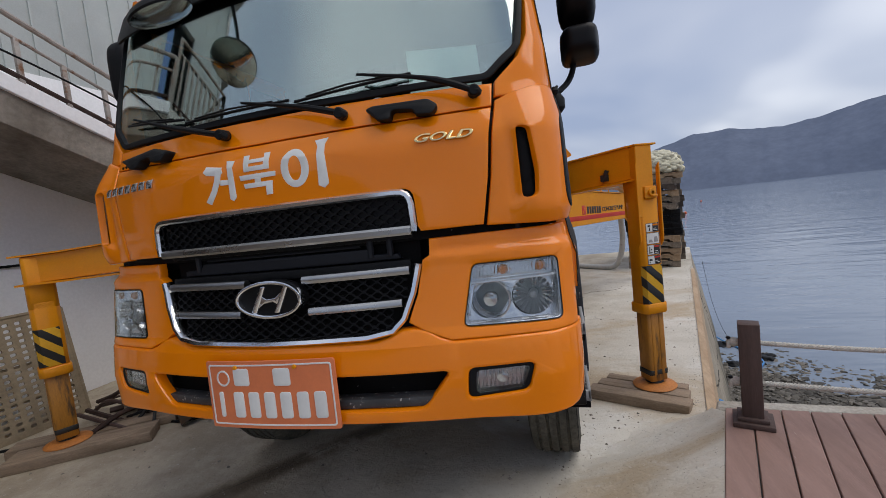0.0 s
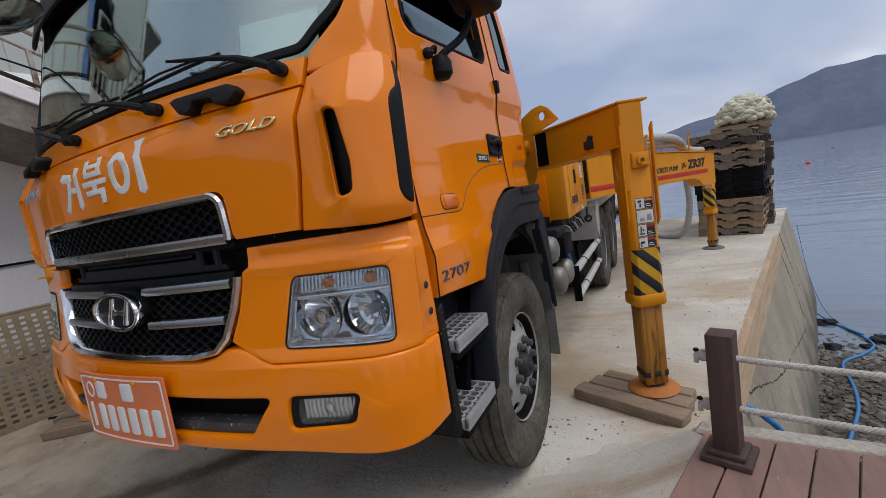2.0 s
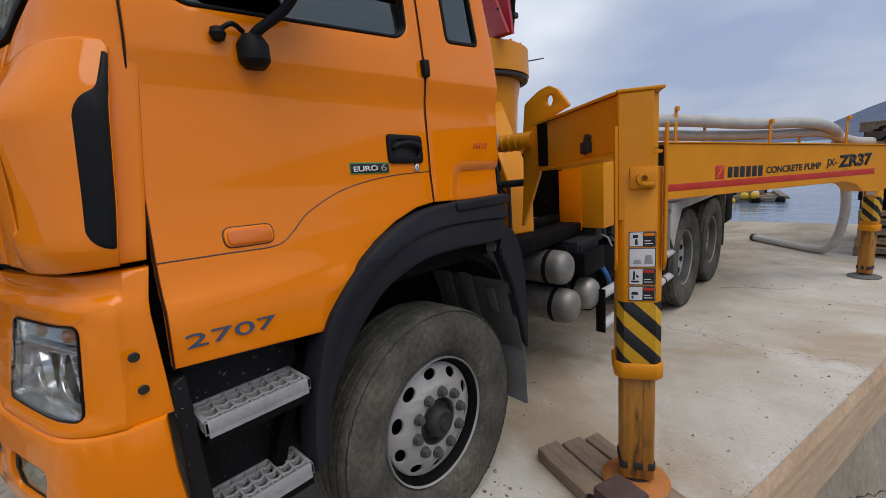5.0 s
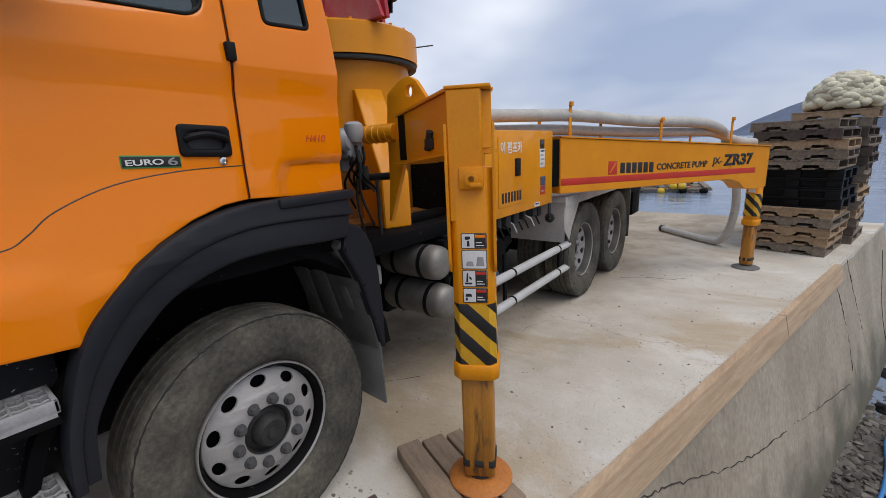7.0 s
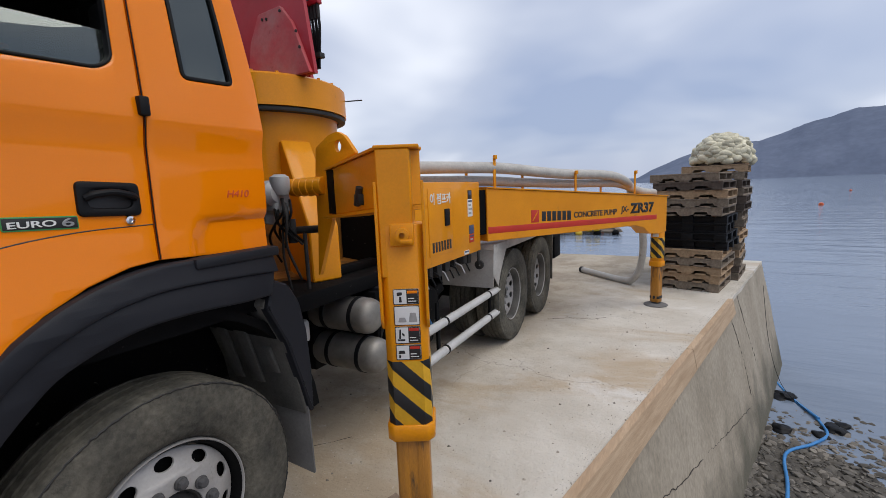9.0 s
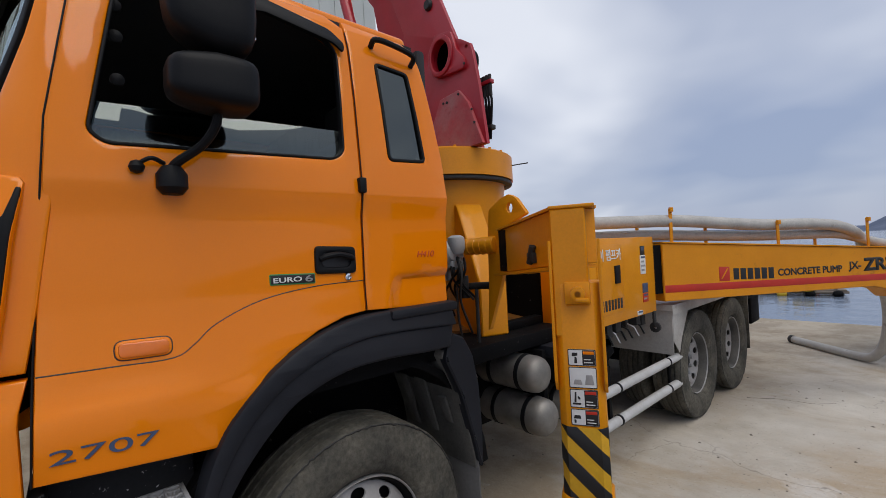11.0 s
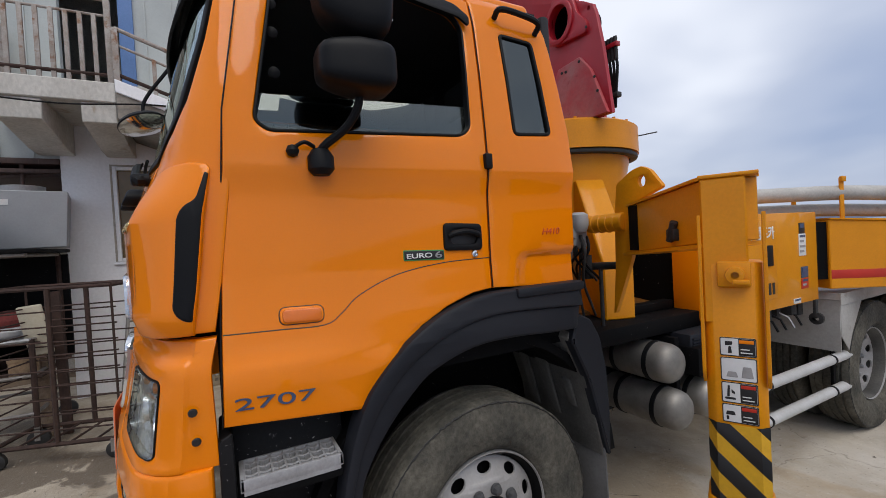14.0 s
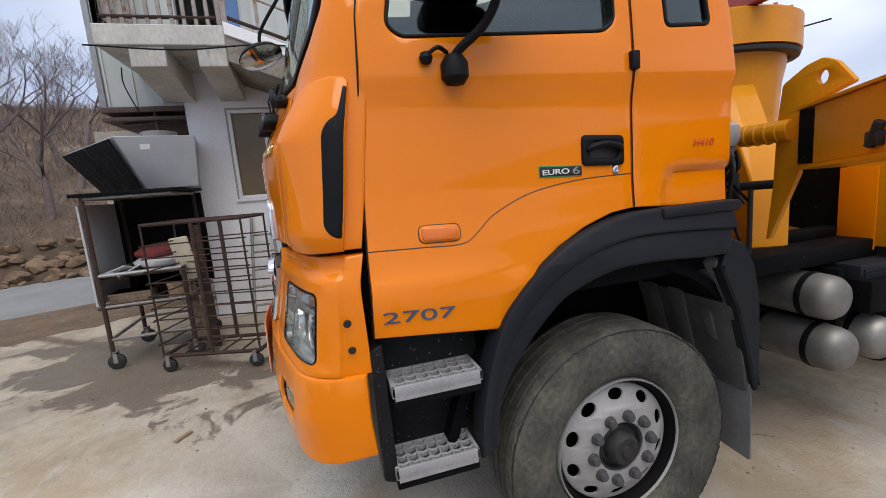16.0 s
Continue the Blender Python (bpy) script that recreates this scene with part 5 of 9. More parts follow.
side_patch(rounded([(0.6520, 1.5052), (0.6520, 1.5668), (0.8000, 1.5618), (0.8000, 1.5002)], 0.026), BLACK_INK, ldoor, "indicator_gasket", 0.01, 0.0015, 0.001)
ind = side_patch(rounded([(0.655, 1.508), (0.655, 1.564), (0.797, 1.559), (0.797, 1.503)], 0.024), PAINT, ldoor, "side_indicator", 0.02, 0.007, 0.005, label="amber side indicator in an orange frame")
side_patch(rounded([(0.663, 1.514), (0.663, 1.558), (0.789, 1.553), (0.789, 1.509)], 0.016), AMBER, ind, "indicator_lens", 0.02, 0.013, 0.005)
part("door_catch", box(1.128, 1.172, 1.494, 1.528, 2.045, 2.110, 0.006), PLASTIC, lrear)
groove = smooth_path([(0.487, 1.500, 0), (0.65, 1.494, 0), (0.80, 1.490, 0), (0.86, 1.522, 0), (0.93, 1.578, 0), (1.08, 1.638, 0), (1.28, 1.668, 0), (1.50, 1.674, 0)], 5)
part("door_groove", tube([on_side(p.x, p.y, -0.001) for p in groove], 0.0024, 6), BLACK_INK, ldoor, "dark shut line across the door")
for y, z in ((0.395, 1.288), (0.400, 1.200)):
    part("panel_bolt", lathe([(0, 0.004), (0.010, 0.004), (0.013, 0.0)], (lerp(z, HALF) - 0.0005, y, z), "x", 14), BLACK_INK, truck)

# window visor, roof grip
side_patch(rounded([(1.02, 2.700), (1.02, 2.800), (1.16, 2.800), (1.43, 2.752), (1.492, 2.70), (1.485, 2.655), (1.44, 2.690), (1.16, 2.735)], 0.02), PLASTIC, ldoor, "window_visor", 0.012, 0.03, 0.004, label="smoky wind deflector over the window")
part("roof_grip", tube(smooth_path([on_side(1.650, 2.745, 0.0), on_side(1.655, 2.765, 0.05), on_side(1.76, 2.755, 0.06), on_side(1.86, 2.735, 0.05), on_side(1.868, 2.700, 0.0)], 6), 0.013, 8), PLASTIC, truck, "black grab bar at the roof edge")

# ---- mirrors ----
mir = part("door_mirror", tube(smooth_path([(1.150, 0.815, 2.07), (1.185, 0.83, 2.10), (1.235, 0.895, 2.155), (1.265, 0.930, 2.22), (1.275, 0.935, 2.30)], 6), 0.0145, 10), PLASTIC, truck, "black twin door mirror on a bent arm")
def mirror_shell(y0, y1, z0, z1, x0=1.215, x1=1.395):
    bm = box(x0, x1, y0, y1, z0, z1)
    bmesh.ops.subdivide_edges(bm, edges=list(bm.edges), cuts=7, use_grid_fill=True)
    c = Vector(((x0 + x1) / 2, (y0 + y1) / 2, (z0 + z1) / 2))
    for v in bm.verts:
        q = Vector(((v.co.x - c.x) / (x1 - x0), (v.co.y - c.y) / (y1 - y0), (v.co.z - c.z) / (z1 - z0))) * 2
        k = (abs(q.x) ** 5 + abs(q.y) ** 5 + abs(q.z) ** 5) ** (1 / 5)
        q = q / max(k, 1e-6) * max(abs(q.x), abs(q.y), abs(q.z))
        squeeze = 1 - 0.22 * max(0, -q.y)
        v.co = c + Vector((q.x * (x1 - x0) / 2 * squeeze, q.y * (y1 - y0) / 2, q.z * (z1 - z0) / 2 * squeeze))
    return bm
part("mirror_housing", mirror_shell(0.79, 1.04, 2.245, 2.405), PLASTIC, mir, "lower mirror housing")
part("mirror_housing", mirror_shell(0.79, 1.04, 2.415, 2.860), PLASTIC, mir, "upper mirror housing")
part("mirror_glass", box(1.262, 1.348, 1.02, 1.0385, 2.285, 2.368, 0.003), CHROME, mir)
part("mirror_glass", box(1.262, 1.348, 1.02, 1.0385, 2.48, 2.79, 0.003), CHROME, mir)
part("arm_foot", lathe([(0, 0.045), (0.028, 0.04), (0.044, 0.015), (0.044, -0.028), (0.028, -0.048), (0, -0.05)], (1.168, 0.818, 2.050), "z", 20), PLASTIC, mir)
part("side_lamp_stalk", tube(smooth_path([(1.16, 0.80, 2.10), (1.18, 0.765, 2.110), (1.17, 0.735, 2.095)], 5), 0.007, 6), PLASTIC, mir)
part("stalk_ball", lathe([(0, 0.022), (0.016, 0.015), (0.022, 0), (0.016, -0.015), (0, -0.022)], (1.165, 0.728, 2.083), "z", 14), PLASTIC, mir)
part("mirror_clamp", tube([(1.275, 0.93, 2.28), (1.285, 0.94, 2.85)], 0.02, 8), PLASTIC, mir)

RM = Vector((-0.375, 0.139, 2.535))
rm = part("front_mirror", moved(lathe([(0, 0.05), (0.07, 0.042), (0.115, 0.02), (0.130, 0.0), (0.128, -0.008)], (0, 0, 0), "z", 32), Matrix.Translation(RM) @ pose(0, 0, 0, 18, -14, 0)), PLASTIC, truck, "round convex mirror hanging before the windscreen")
part("mirror_glass", moved(lathe([(0.126, -0.008), (0.09, -0.020), (0.04, -0.027), (0, -0.029)], (0, 0, 0), "z", 32), Matrix.Translation(RM) @ pose(0, 0, 0, 18, -14, 0)), CHROME, rm)
part("mirror_stay", tube(smooth_path([RM + Vector((0.0, 0.0, 0.045)), RM + Vector((0.004, 0.02, 0.15)), RM + Vector((0.02, 0.15, 0.34))], 6), 0.010, 8), PLASTIC, rm)

# right-hand mirror, seen past the windscreen
mr = part("door_mirror", mirrored(merge(mirror_shell(0.66, 0.90, 2.20, 2.40), mirror_shell(0.66, 0.90, 2.41, 2.85))), PLASTIC, truck, "black mirror on the far door")
part("mirror_stay", mirrored(tube([(1.13, 0.78, 2.05), (1.26, 0.80, 2.25)], 0.018, 8)), PLASTIC, mr)

# ---- inside the cab ----
def seat(x):
    s = part("seat", box(x - 0.26, x + 0.26, 1.05, 1.55, 1.62, 1.78, 0.05, 3), CLOTH, truck, "dark grey cloth seat")
    part("backrest", moved(box(-0.25, 0.25, -0.07, 0.07, 0, 0.68, 0.05, 3), Matrix.Translation((x, 1.58, 1.74)) @ pose(0, 0, 0, -12)), CLOTH, s)
    part("headrest", box(x - 0.14, x + 0.14, 1.69, 1.80, 2.42, 2.62, 0.04, 3), CLOTH, s)


seat(0.60)
seat(-0.60)
wheel_m = Matrix.Translation((0.60, 0.80, 2.10)) @ pose(0, 0, 0, -28)
sw = part("steering_wheel", moved(tube([(0.23 * math.cos(a), 0.23 * math.sin(a), 0) for a in (2 * math.pi * k / 36 for k in range(37))], 0.016, 8, False), wheel_m), PLASTIC, truck, "black steering wheel")
part("spokes", moved(merge(box(-0.22, 0.22, -0.02, 0.02, -0.03, -0.01, 0.008), box(-0.03, 0.03, -0.22, 0, -0.03, -0.01, 0.008), lathe([(0, 0.0), (0.06, -0.005), (0.07, -0.04), (0, -0.05)], (0, 0, 0), "z", 20)), wheel_m), PLASTIC, sw)
part("steering_column", rod((0.60, 0.79, 2.06), (0.60, 0.66, 1.75), 0.04), PLASTIC, sw)
part("dashboard", prism(rounded([(0.40, 1.80), (0.44, 2.045), (0.62, 2.06), (0.80, 2.02), (0.82, 1.80)], 0.04), "x", -1.02, 1.02), PLASTIC, truck, "dark dashboard")
part("dash_paper", moved(box(-0.15, 0.15, -0.002, 0.002, 0, 0.215), Matrix.Translation((0.735, 0.42, 2.070)) @ pose(0, 0, 0, -14, 0, 18)), PALE_CYAN, truck, "pale paper sheet behind the windscreen")
part("dash_bag", merge(*[moved(lathe([(0, 0.045), (0.05, 0.035), (0.08, 0.0), (0.05, -0.02), (0, -0.02)], (0, 0, 0), "z", 14), pose(x, 0.50, 2.085, 10 * k, 15, 40 * k)) for k, x in enumerate((0.30, 0.42, 0.16))]), WHITE, truck, "crumpled white plastic bag on the dashboard")
for z in (2.38, 2.52, 2.62):
    part("curtain_knob", lathe([(0, 0.02), (0.02, 0.01), (0.02, -0.01), (0, -0.02)], (1.045, 0.70, z), "x", 14), PLASTIC, truck)

# ---- wheel arch, steps, mud flap ----
outer = [(0.800, 0.725), (0.815, 0.90), (0.863, 1.085), (0.902, 1.180), (0.955, 1.262), (1.085, 1.388), (1.245, 1.474), (1.41, 1.520), (1.562, 1.532), (1.75, 1.527), (1.960, 1.506)]
middle = [(0.835, 0.735), (0.853, 0.90), (0.905, 1.062), (0.985, 1.195), (1.10, 1.308), (1.25, 1.388), (1.42, 1.430), (1.60, 1.438), (1.97, 1.420)]
inner_a = [(0.873, 0.745), (0.890, 0.90), (0.935, 1.00), (0.998, 1.090), (1.088, 1.185), (1.19, 1.262), (1.38, 1.322), (1.587, 1.330), (1.80, 1.318), (1.93, 1.318)]


def eased(pts, n=5):
    return [(p.x, p.y) for p in smooth_path([(a, b, 0) for a, b in pts], n)]


outer, middle, inner_a = eased(outer), eased(middle), eased(inner_a)


def arch_at(out):
    return lambda u, v, d: Vector((out - d - 0.03 * ease((v - 1.36) / 0.18), u, v))


def bands(side):
    f = mirrored if side < 0 else (lambda b: b)
    a = part("wheel_arch", f(sheet([outer + middle[::-1]], 0.10, arch_at(1.218), steps(0.8, 2.0, 0.1), steps(0.7, 1.5, 0.08), 0.012)), FENDER, truck, "dark grey plastic wheel arch")
    part("arch_lip", f(sheet([[(p[0] - 0.008, p[1] + 0.008) for p in middle] + inner_a[::-1]], 0.16, arch_at(1.202), steps(0.8, 2.0, 0.1), steps(0.7, 1.5, 0.08), 0.012)), FENDER, a)
    part("arch_cap", f(box(1.10, 1.205, 1.60, 1.985, 1.492, 1.535, 0.012)), FENDER, a)
    # liner over the wheel
    rows = bmesh.new()
    ring = [[rows.verts.new((x, 1.455 + r * math.cos(t), 0.60 + (r - 0.02) * math.sin(t))) for t in (math.pi * (0.02 + 0.96 * k / 18) for k in range(19))] for x, r in ((1.12, 0.73), (0.55, 0.73), (0.55, 0.77), (1.12, 0.77))]
    for i in range(4):
        for k in range(18):
            rows.faces.new((ring[i][k], ring[i][k + 1], ring[(i + 1) % 4][k + 1], ring[(i + 1) % 4][k]))
    part("arch_liner", f(rows), BLACK_FRAME, a)
    part("inner_wall", f(box(0.50, 0.55, 0.80, 2.10, 0.75, 1.40)), BLACK_FRAME, a)
    part("corner_guard", f(prism(rounded([(1.905, 1.255), (1.945, 1.385), (2.030, 1.345), (2.085, 1.250), (2.118, 1.10), (2.128, 0.89), (2.122, 0.675), (2.104, 0.675), (2.066, 0.83), (2.00, 1.06)], 0.015), "x", 1.13, 1.19, 0.008)), FENDER, a)
    part("mud_guard", f(prism([(1.90, 1.27), (1.985, 1.10), (2.050, 0.90), (2.088, 0.66), (2.115, 0.66), (2.08, 0.92), (2.02, 1.14), (1.92, 1.30)], "x", 0.60, 1.16, 0.004)), DUSTY_FENDER, a)
    for x, z0, z1, w in ((0.72, 0.80, 1.10, 0.035), (0.87, 0.80, 1.14, 0.045), (1.02, 0.88, 1.02, 0.03)):
        slope = lambda z: 2.088 - (z - 0.66) * 0.158 - max(0.0, z - 0.90) * 0.16
        part("guard_rib", f(prism([(slope(z0) - 0.016, z0), (slope(z0) + 0.004, z0 - 0.01), (slope(z1) + 0.004, z1 + 0.01), (slope(z1) - 0.014, z1)], "x", x - w, x + w, 0.005)), DUSTY_FENDER, a)
    part("mud_flap", f(sheet([rounded([(0.66, 0.36), (1.172, 0.325), (1.172, 0.70), (0.66, 0.70)], 0.01)], 0.008, lambda u, v, d: Vector((u, 2.096 + 0.02 * (0.7 - v) + d, v)), (), steps(0.3, 0.7, 0.1), 0.002)), FLAP, a, "grey rubber mud flap")
    # entry steps
    st = part("step_housing", f(merge(box(0.78, 1.06, 0.47, 0.86, 0.69, 1.21, 0.01), prism(rounded([(0.455, 0.72), (0.455, 1.18), (0.495, 1.20), (0.505, 0.70)], 0.01), "x", 0.95, 1.185, 0.004))), SPLASHED, truck, "black step housing splashed with white specks")
    for z, y0, y1 in ((1.055, 0.507, 0.825), (0.765, 0.492, 0.795)):
        x0, x1 = 1.055, 1.207
        fr = merge(box(x0, x1, y0, y0 + 0.014, z - 0.038, z, 0.004), box(x0, x1, y1 - 0.014, y1, z - 0.038, z, 0.004), box(x1 - 0.014, x1, y0, y1, z - 0.040, z, 0.004), box(x0, x0 + 0.014, y0, y1, z - 0.035, z, 0.004), box(x0, x1, y0 + 0.01, y1 - 0.01, z - 0.050, z - 0.036))
        tr = part("step_tread", f(fr), TREAD, st, "pale grey pressed step tread")
        part("step_bracket", f(box(x0 - 0.05, x1 - 0.004, y0 + 0.004, y1 - 0.004, z - 0.078, z - 0.051, 0.004)), BLACK_FRAME, tr)
        bars_ = None
        ny, nx = 7, 3
        for i in range(ny):
            for j in range(nx):
                yc, xc = y0 + 0.014 + (y1 - y0 - 0.028) * (i + 0.5) / ny, x0 + 0.014 + (x1 - x0 - 0.028) * (j + 0.5) / nx
                for sg in (-1, 1):
                    q = moved(box(-0.0045, 0.0045, -0.0115, 0.0115, -0.020, -0.001, 0.0015, 1), pose(xc + 0.004, yc + sg * 0.0095, z, 0, 0, 32 * sg))
                    bars_ = merge(bars_, q) if bars_ else q
            yl = y0 + 0.014 + (y1 - y0 - 0.028) * i / ny
            q = box(x0 + 0.010, x1 - 0.010, yl - 0.0035, yl + 0.0035, z - 0.020, z - 0.0015, 0.001, 1)
            bars_ = merge(bars_, q)
        part("tread_ribs", f(bars_), TREAD, tr)


bands(1)
bands(-1)

# ---- wheels ----
def tyre_bm(r, rim, w, axis_at, seg=72):
    """A tyre turned round x: tread grooves, shoulders and bulging sidewalls."""
    h = w / 2
    prof = [(rim + 0.004, -h * 0.62), (rim + 0.03, -h * 0.86), (rim + 0.10, -h * 1.0), (r - 0.09, -h * 0.99), (r - 0.035, -h * 0.93), (r - 0.008, -h * 0.84)]
    for c in (-0.56, -0.19, 0.19, 0.56):
        prof += [(r, (c - 0.06) * h), (r - 0.012, (c - 0.045) * h), (r - 0.012, (c + 0.045) * h), (r, (c + 0.06) * h)]
    prof += [(r - 0.003, h * 0.84), (r - 0.007, h * 0.885), (r - 0.020, h * 0.915), (r - 0.034, h * 0.925), (r - 0.050, h * 0.95), (r - 0.066, h * 0.97), (r - 0.082, h * 0.985), (r - 0.100, h * 0.995), (rim + 0.115, h * 1.0), (rim + 0.09, h * 0.99), (rim + 0.06, h * 0.95), (rim + 0.045, h * 0.925), (rim + 0.03, h * 0.86), (rim + 0.004, h * 0.62)]
    bm = lathe(prof, (0, 0, 0), "x", seg)
    for v in bm.verts:
        rr = math.hypot(v.co.y, v.co.z)
        if rr > r - 0.010 and abs(v.co.x) > h * 0.8:
            k = 1 + 0.007 * noise.noise((v.co.y * 60, v.co.z * 60, 4))
            v.co.y *= k
            v.co.z *= k
        elif r - 0.125 < rr and v.co.x > h * 0.8:
            # scuffed, lumpy sidewall
            rough_ = max(0.0, noise.noise((v.co.y * 5, v.co.z * 5, 2)) + 0.25)
            v.co.x += rough_ * (0.010 * noise.noise((v.co.y * 34, v.co.z * 34, 9)) + 0.006 * noise.noise((v.co.y * 80, v.co.z * 80, 3)))
    return moved(bm, Matrix.Translation(axis_at))


def wheel(parent, x, y, z, r=0.53, rim=0.295, w=0.29, dish=0.0, name="wheel", s=1, label="dusty truck wheel with a grey steel rim"):
    """x: the outer face; dish: how far the disc lies inside the rim's edge; s: 1 faces +x."""
    root = part(name, merge(lathe([(rim + 0.006, -0.02), (rim + 0.005, -0.002), (rim + 0.002, 0.002), (rim - 0.001, 0.0), (rim - 0.004, -0.008)], (0, 0, 0), "x", 64)), RIM, parent, label)
    # front barrels are black in place of the shade inside the rim
    part("rim_barrel", lathe([(rim - 0.004, -0.008), (rim - 0.016, -0.022), (rim - 0.028, -0.06), (rim - 0.035, -0.20), (rim - 0.02, -0.23)], (0, 0, 0), "x", 64), BLACK_FRAME if dish == 0 else DUSTY_FENDER, root)
    def torn(k):
        a, rr = 2 * math.pi * k / 240, r - 0.012 + 0.006 * noise.noise((k * 0.8, 0, 5)) + 0.004 * noise.noise((k * 2.1, 3, 5))
        return (-w / 2 + 0.035 + w / 2 * (0.905 + 0.02 * noise.noise((k * 0.9, 2, 0))), rr * math.cos(a), rr * math.sin(a))
    edge = [torn(k) for k in range(240)]
    part("tread_edge", tube(edge + edge[:1], 0.0042, 5, False, [0.0042 * (0.5 + abs(noise.noise((k * 0.37, 8, 1))) * 1.8) for k in range(241)]), HUB, root)
    part("tyre", tyre_bm(r, rim, w, (-w / 2 + 0.035, 0, 0), 120), RUBBER, root)
    # disc with ten hand holes
    ro, n = rim - 0.030, 10
    outer = [(ro * math.cos(a), ro * math.sin(a)) for a in (2 * math.pi * k / 60 for k in range(60))]
    centre = [(0.110 * math.cos(a), 0.110 * math.sin(a)) for a in (2 * math.pi * k / 40 for k in range(40))]
    holes = []
    for k in range(n):
        a = 2 * math.pi * (k + 0.5) / n
        c = Vector((0.226 * math.cos(a), 0.226 * math.sin(a)))
        t, q = Vector((-math.sin(a), math.cos(a))), Vector((math.cos(a), math.sin(a)))
        holes.append([tuple(c + t * 0.036 * math.cos(b) + q * 0.0235 * math.sin(b)) for b in (2 * math.pi * j / 14 for j in range(14))])
    def disc_at(u, v, d):
        rr = math.hypot(u, v)
        h = lerp(rr, [(0.10, 0.0), (0.178, 0.0), (0.186, -0.010), (0.235, -0.034), (0.27, -0.05)]) if dish == 0 else lerp(rr, [(0.10, -dish), (0.17, -dish), (0.21, -dish + 0.03), (0.25, -dish + 0.05), (0.27, -dish + 0.05)])
        return Vector((h - d, u, v))
    part("wheel_disc", sheet([outer, centre] + holes, 0.012, disc_at, steps(-0.27, 0.27, 0.045), steps(-0.27, 0.27, 0.045), 0.003), RIM, root)
    # added black disc paints the shade behind the hand holes
    if dish == 0:
        part("dark_backing", lathe([(0.0, -dish - 0.075), (rim - 0.045, -dish - 0.075), (rim - 0.045, -dish - 0.085), (0, -dish - 0.085)], (0, 0, 0), "x", 32), BLACK_FRAME, root)
    f = 0.0 if dish == 0 else -dish
    part("hub", lathe([(0.118, f - 0.05), (0.118, f - 0.006), (0.102, f - 0.012), (0.095, f - 0.030), (0.075, f - 0.02), (0.066, f + 0.022), (0.056, f + 0.034), (0.030, f + 0.036), (0.026, f + 0.048), (0.012, f + 0.052), (0, f + 0.052)], (0, 0, 0), "x", 32), HUB, root, "dark oily wheel hub")
    nut = merge(lathe([(0.024, 0.0), (0.026, 0.004), (0.024, 0.012), (0.019, 0.014)], (0, 0, 0), "x", 14), lathe([(0.021, 0.008), (0.021, 0.024), (0.016, 0.032), (0.008, 0.035), (0.0, 0.035)], (0, 0, 0), "x", 8))
    me = finish(nut, "wheel_nut")
    me.materials.append(NUT if dish == 0 else STEEL)
    for k in range(n):
        a = 2 * math.pi * k / n + 0.1
        o = new("wheel_nut", me)
        o.parent = root
        o.location = (f, 0.1425 * math.cos(a), 0.1425 * math.sin(a))
    root.matrix_basis = pose(x, y, z) @ (Matrix.Identity(4) if s > 0 else Matrix.Rotation(math.pi, 4, "Z"))
    return root


WZ = 0.535
wheel(truck, 1.118, 1.455, WZ)
wheel(truck, -1.118, 1.455, WZ, s=-1)
for y in (5.27, 6.42):
    for s in (1, -1):
        wheel(truck, s * 1.16, y, 0.53, dish=0.13, s=s, name="rear_wheel", label="dusty twin rear wheel with a recessed rim")
        part("inner_tyre", tyre_bm(0.53, 0.295, 0.28, (s * 0.72, y, 0.53), 48), RUBBER, truck)
part("front_axle", merge(rod((-1.0, 1.455, WZ), (1.0, 1.455, WZ), 0.06), box(-0.35, 0.35, 1.40, 1.52, 0.36, 0.52, 0.03)), BLACK_FRAME, truck)
for y in (5.27, 6.42):
    part("rear_axle", merge(rod((-0.9, y, 0.53), (0.9, y, 0.53), 0.10), lathe([(0, -0.2), (0.2, -0.14), (0.24, 0), (0.2, 0.14), (0, 0.2)], (0, y, 0.53), "y", 20)), BLACK_FRAME, truck)
for s in (-1, 1):
    part("chassis_rail", box(s * 0.43 - 0.04, s * 0.43 + 0.04, 0.5, 7.9, 0.80, 1.10, 0.01), BLACK_FRAME, truck)

# boxes added below the cab to block light and deepen the dark there
part("engine_sump", merge(box(-0.40, 0.40, 0.75, 2.25, 0.46, 0.92, 0.05), box(-0.30, 0.30, 2.2, 3.4, 0.55, 0.85, 0.04), box(-0.98, -0.48, 2.3, 3.6, 0.42, 1.02, 0.04), rod((0.0, 3.3, 0.72), (0.0, 5.1, 0.60), 0.06)), BLACK_FRAME, truck, "rough engine, gearbox and shaft boxes added to darken under the cab")

# ---- outriggers ----
def framed(origin, along, bm):
    """Puts a mesh built with x along `along` and y to its left into the world."""
    a = Vector(along).normalized()
    return moved(bm, Matrix(((a.x, -a.y, 0, origin[0]), (a.y, a.x, 0, origin[1]), (0, 0, 1, origin[2]), (0, 0, 0, 1))))


def eight(w, d, c):
    """A rectangle with cut corners."""
    return [(-w + c, -d), (w - c, -d), (w, -d + c), (w, d - c), (w - c, d), (-w + c, d), (-w, d - c), (-w, -d + c)]


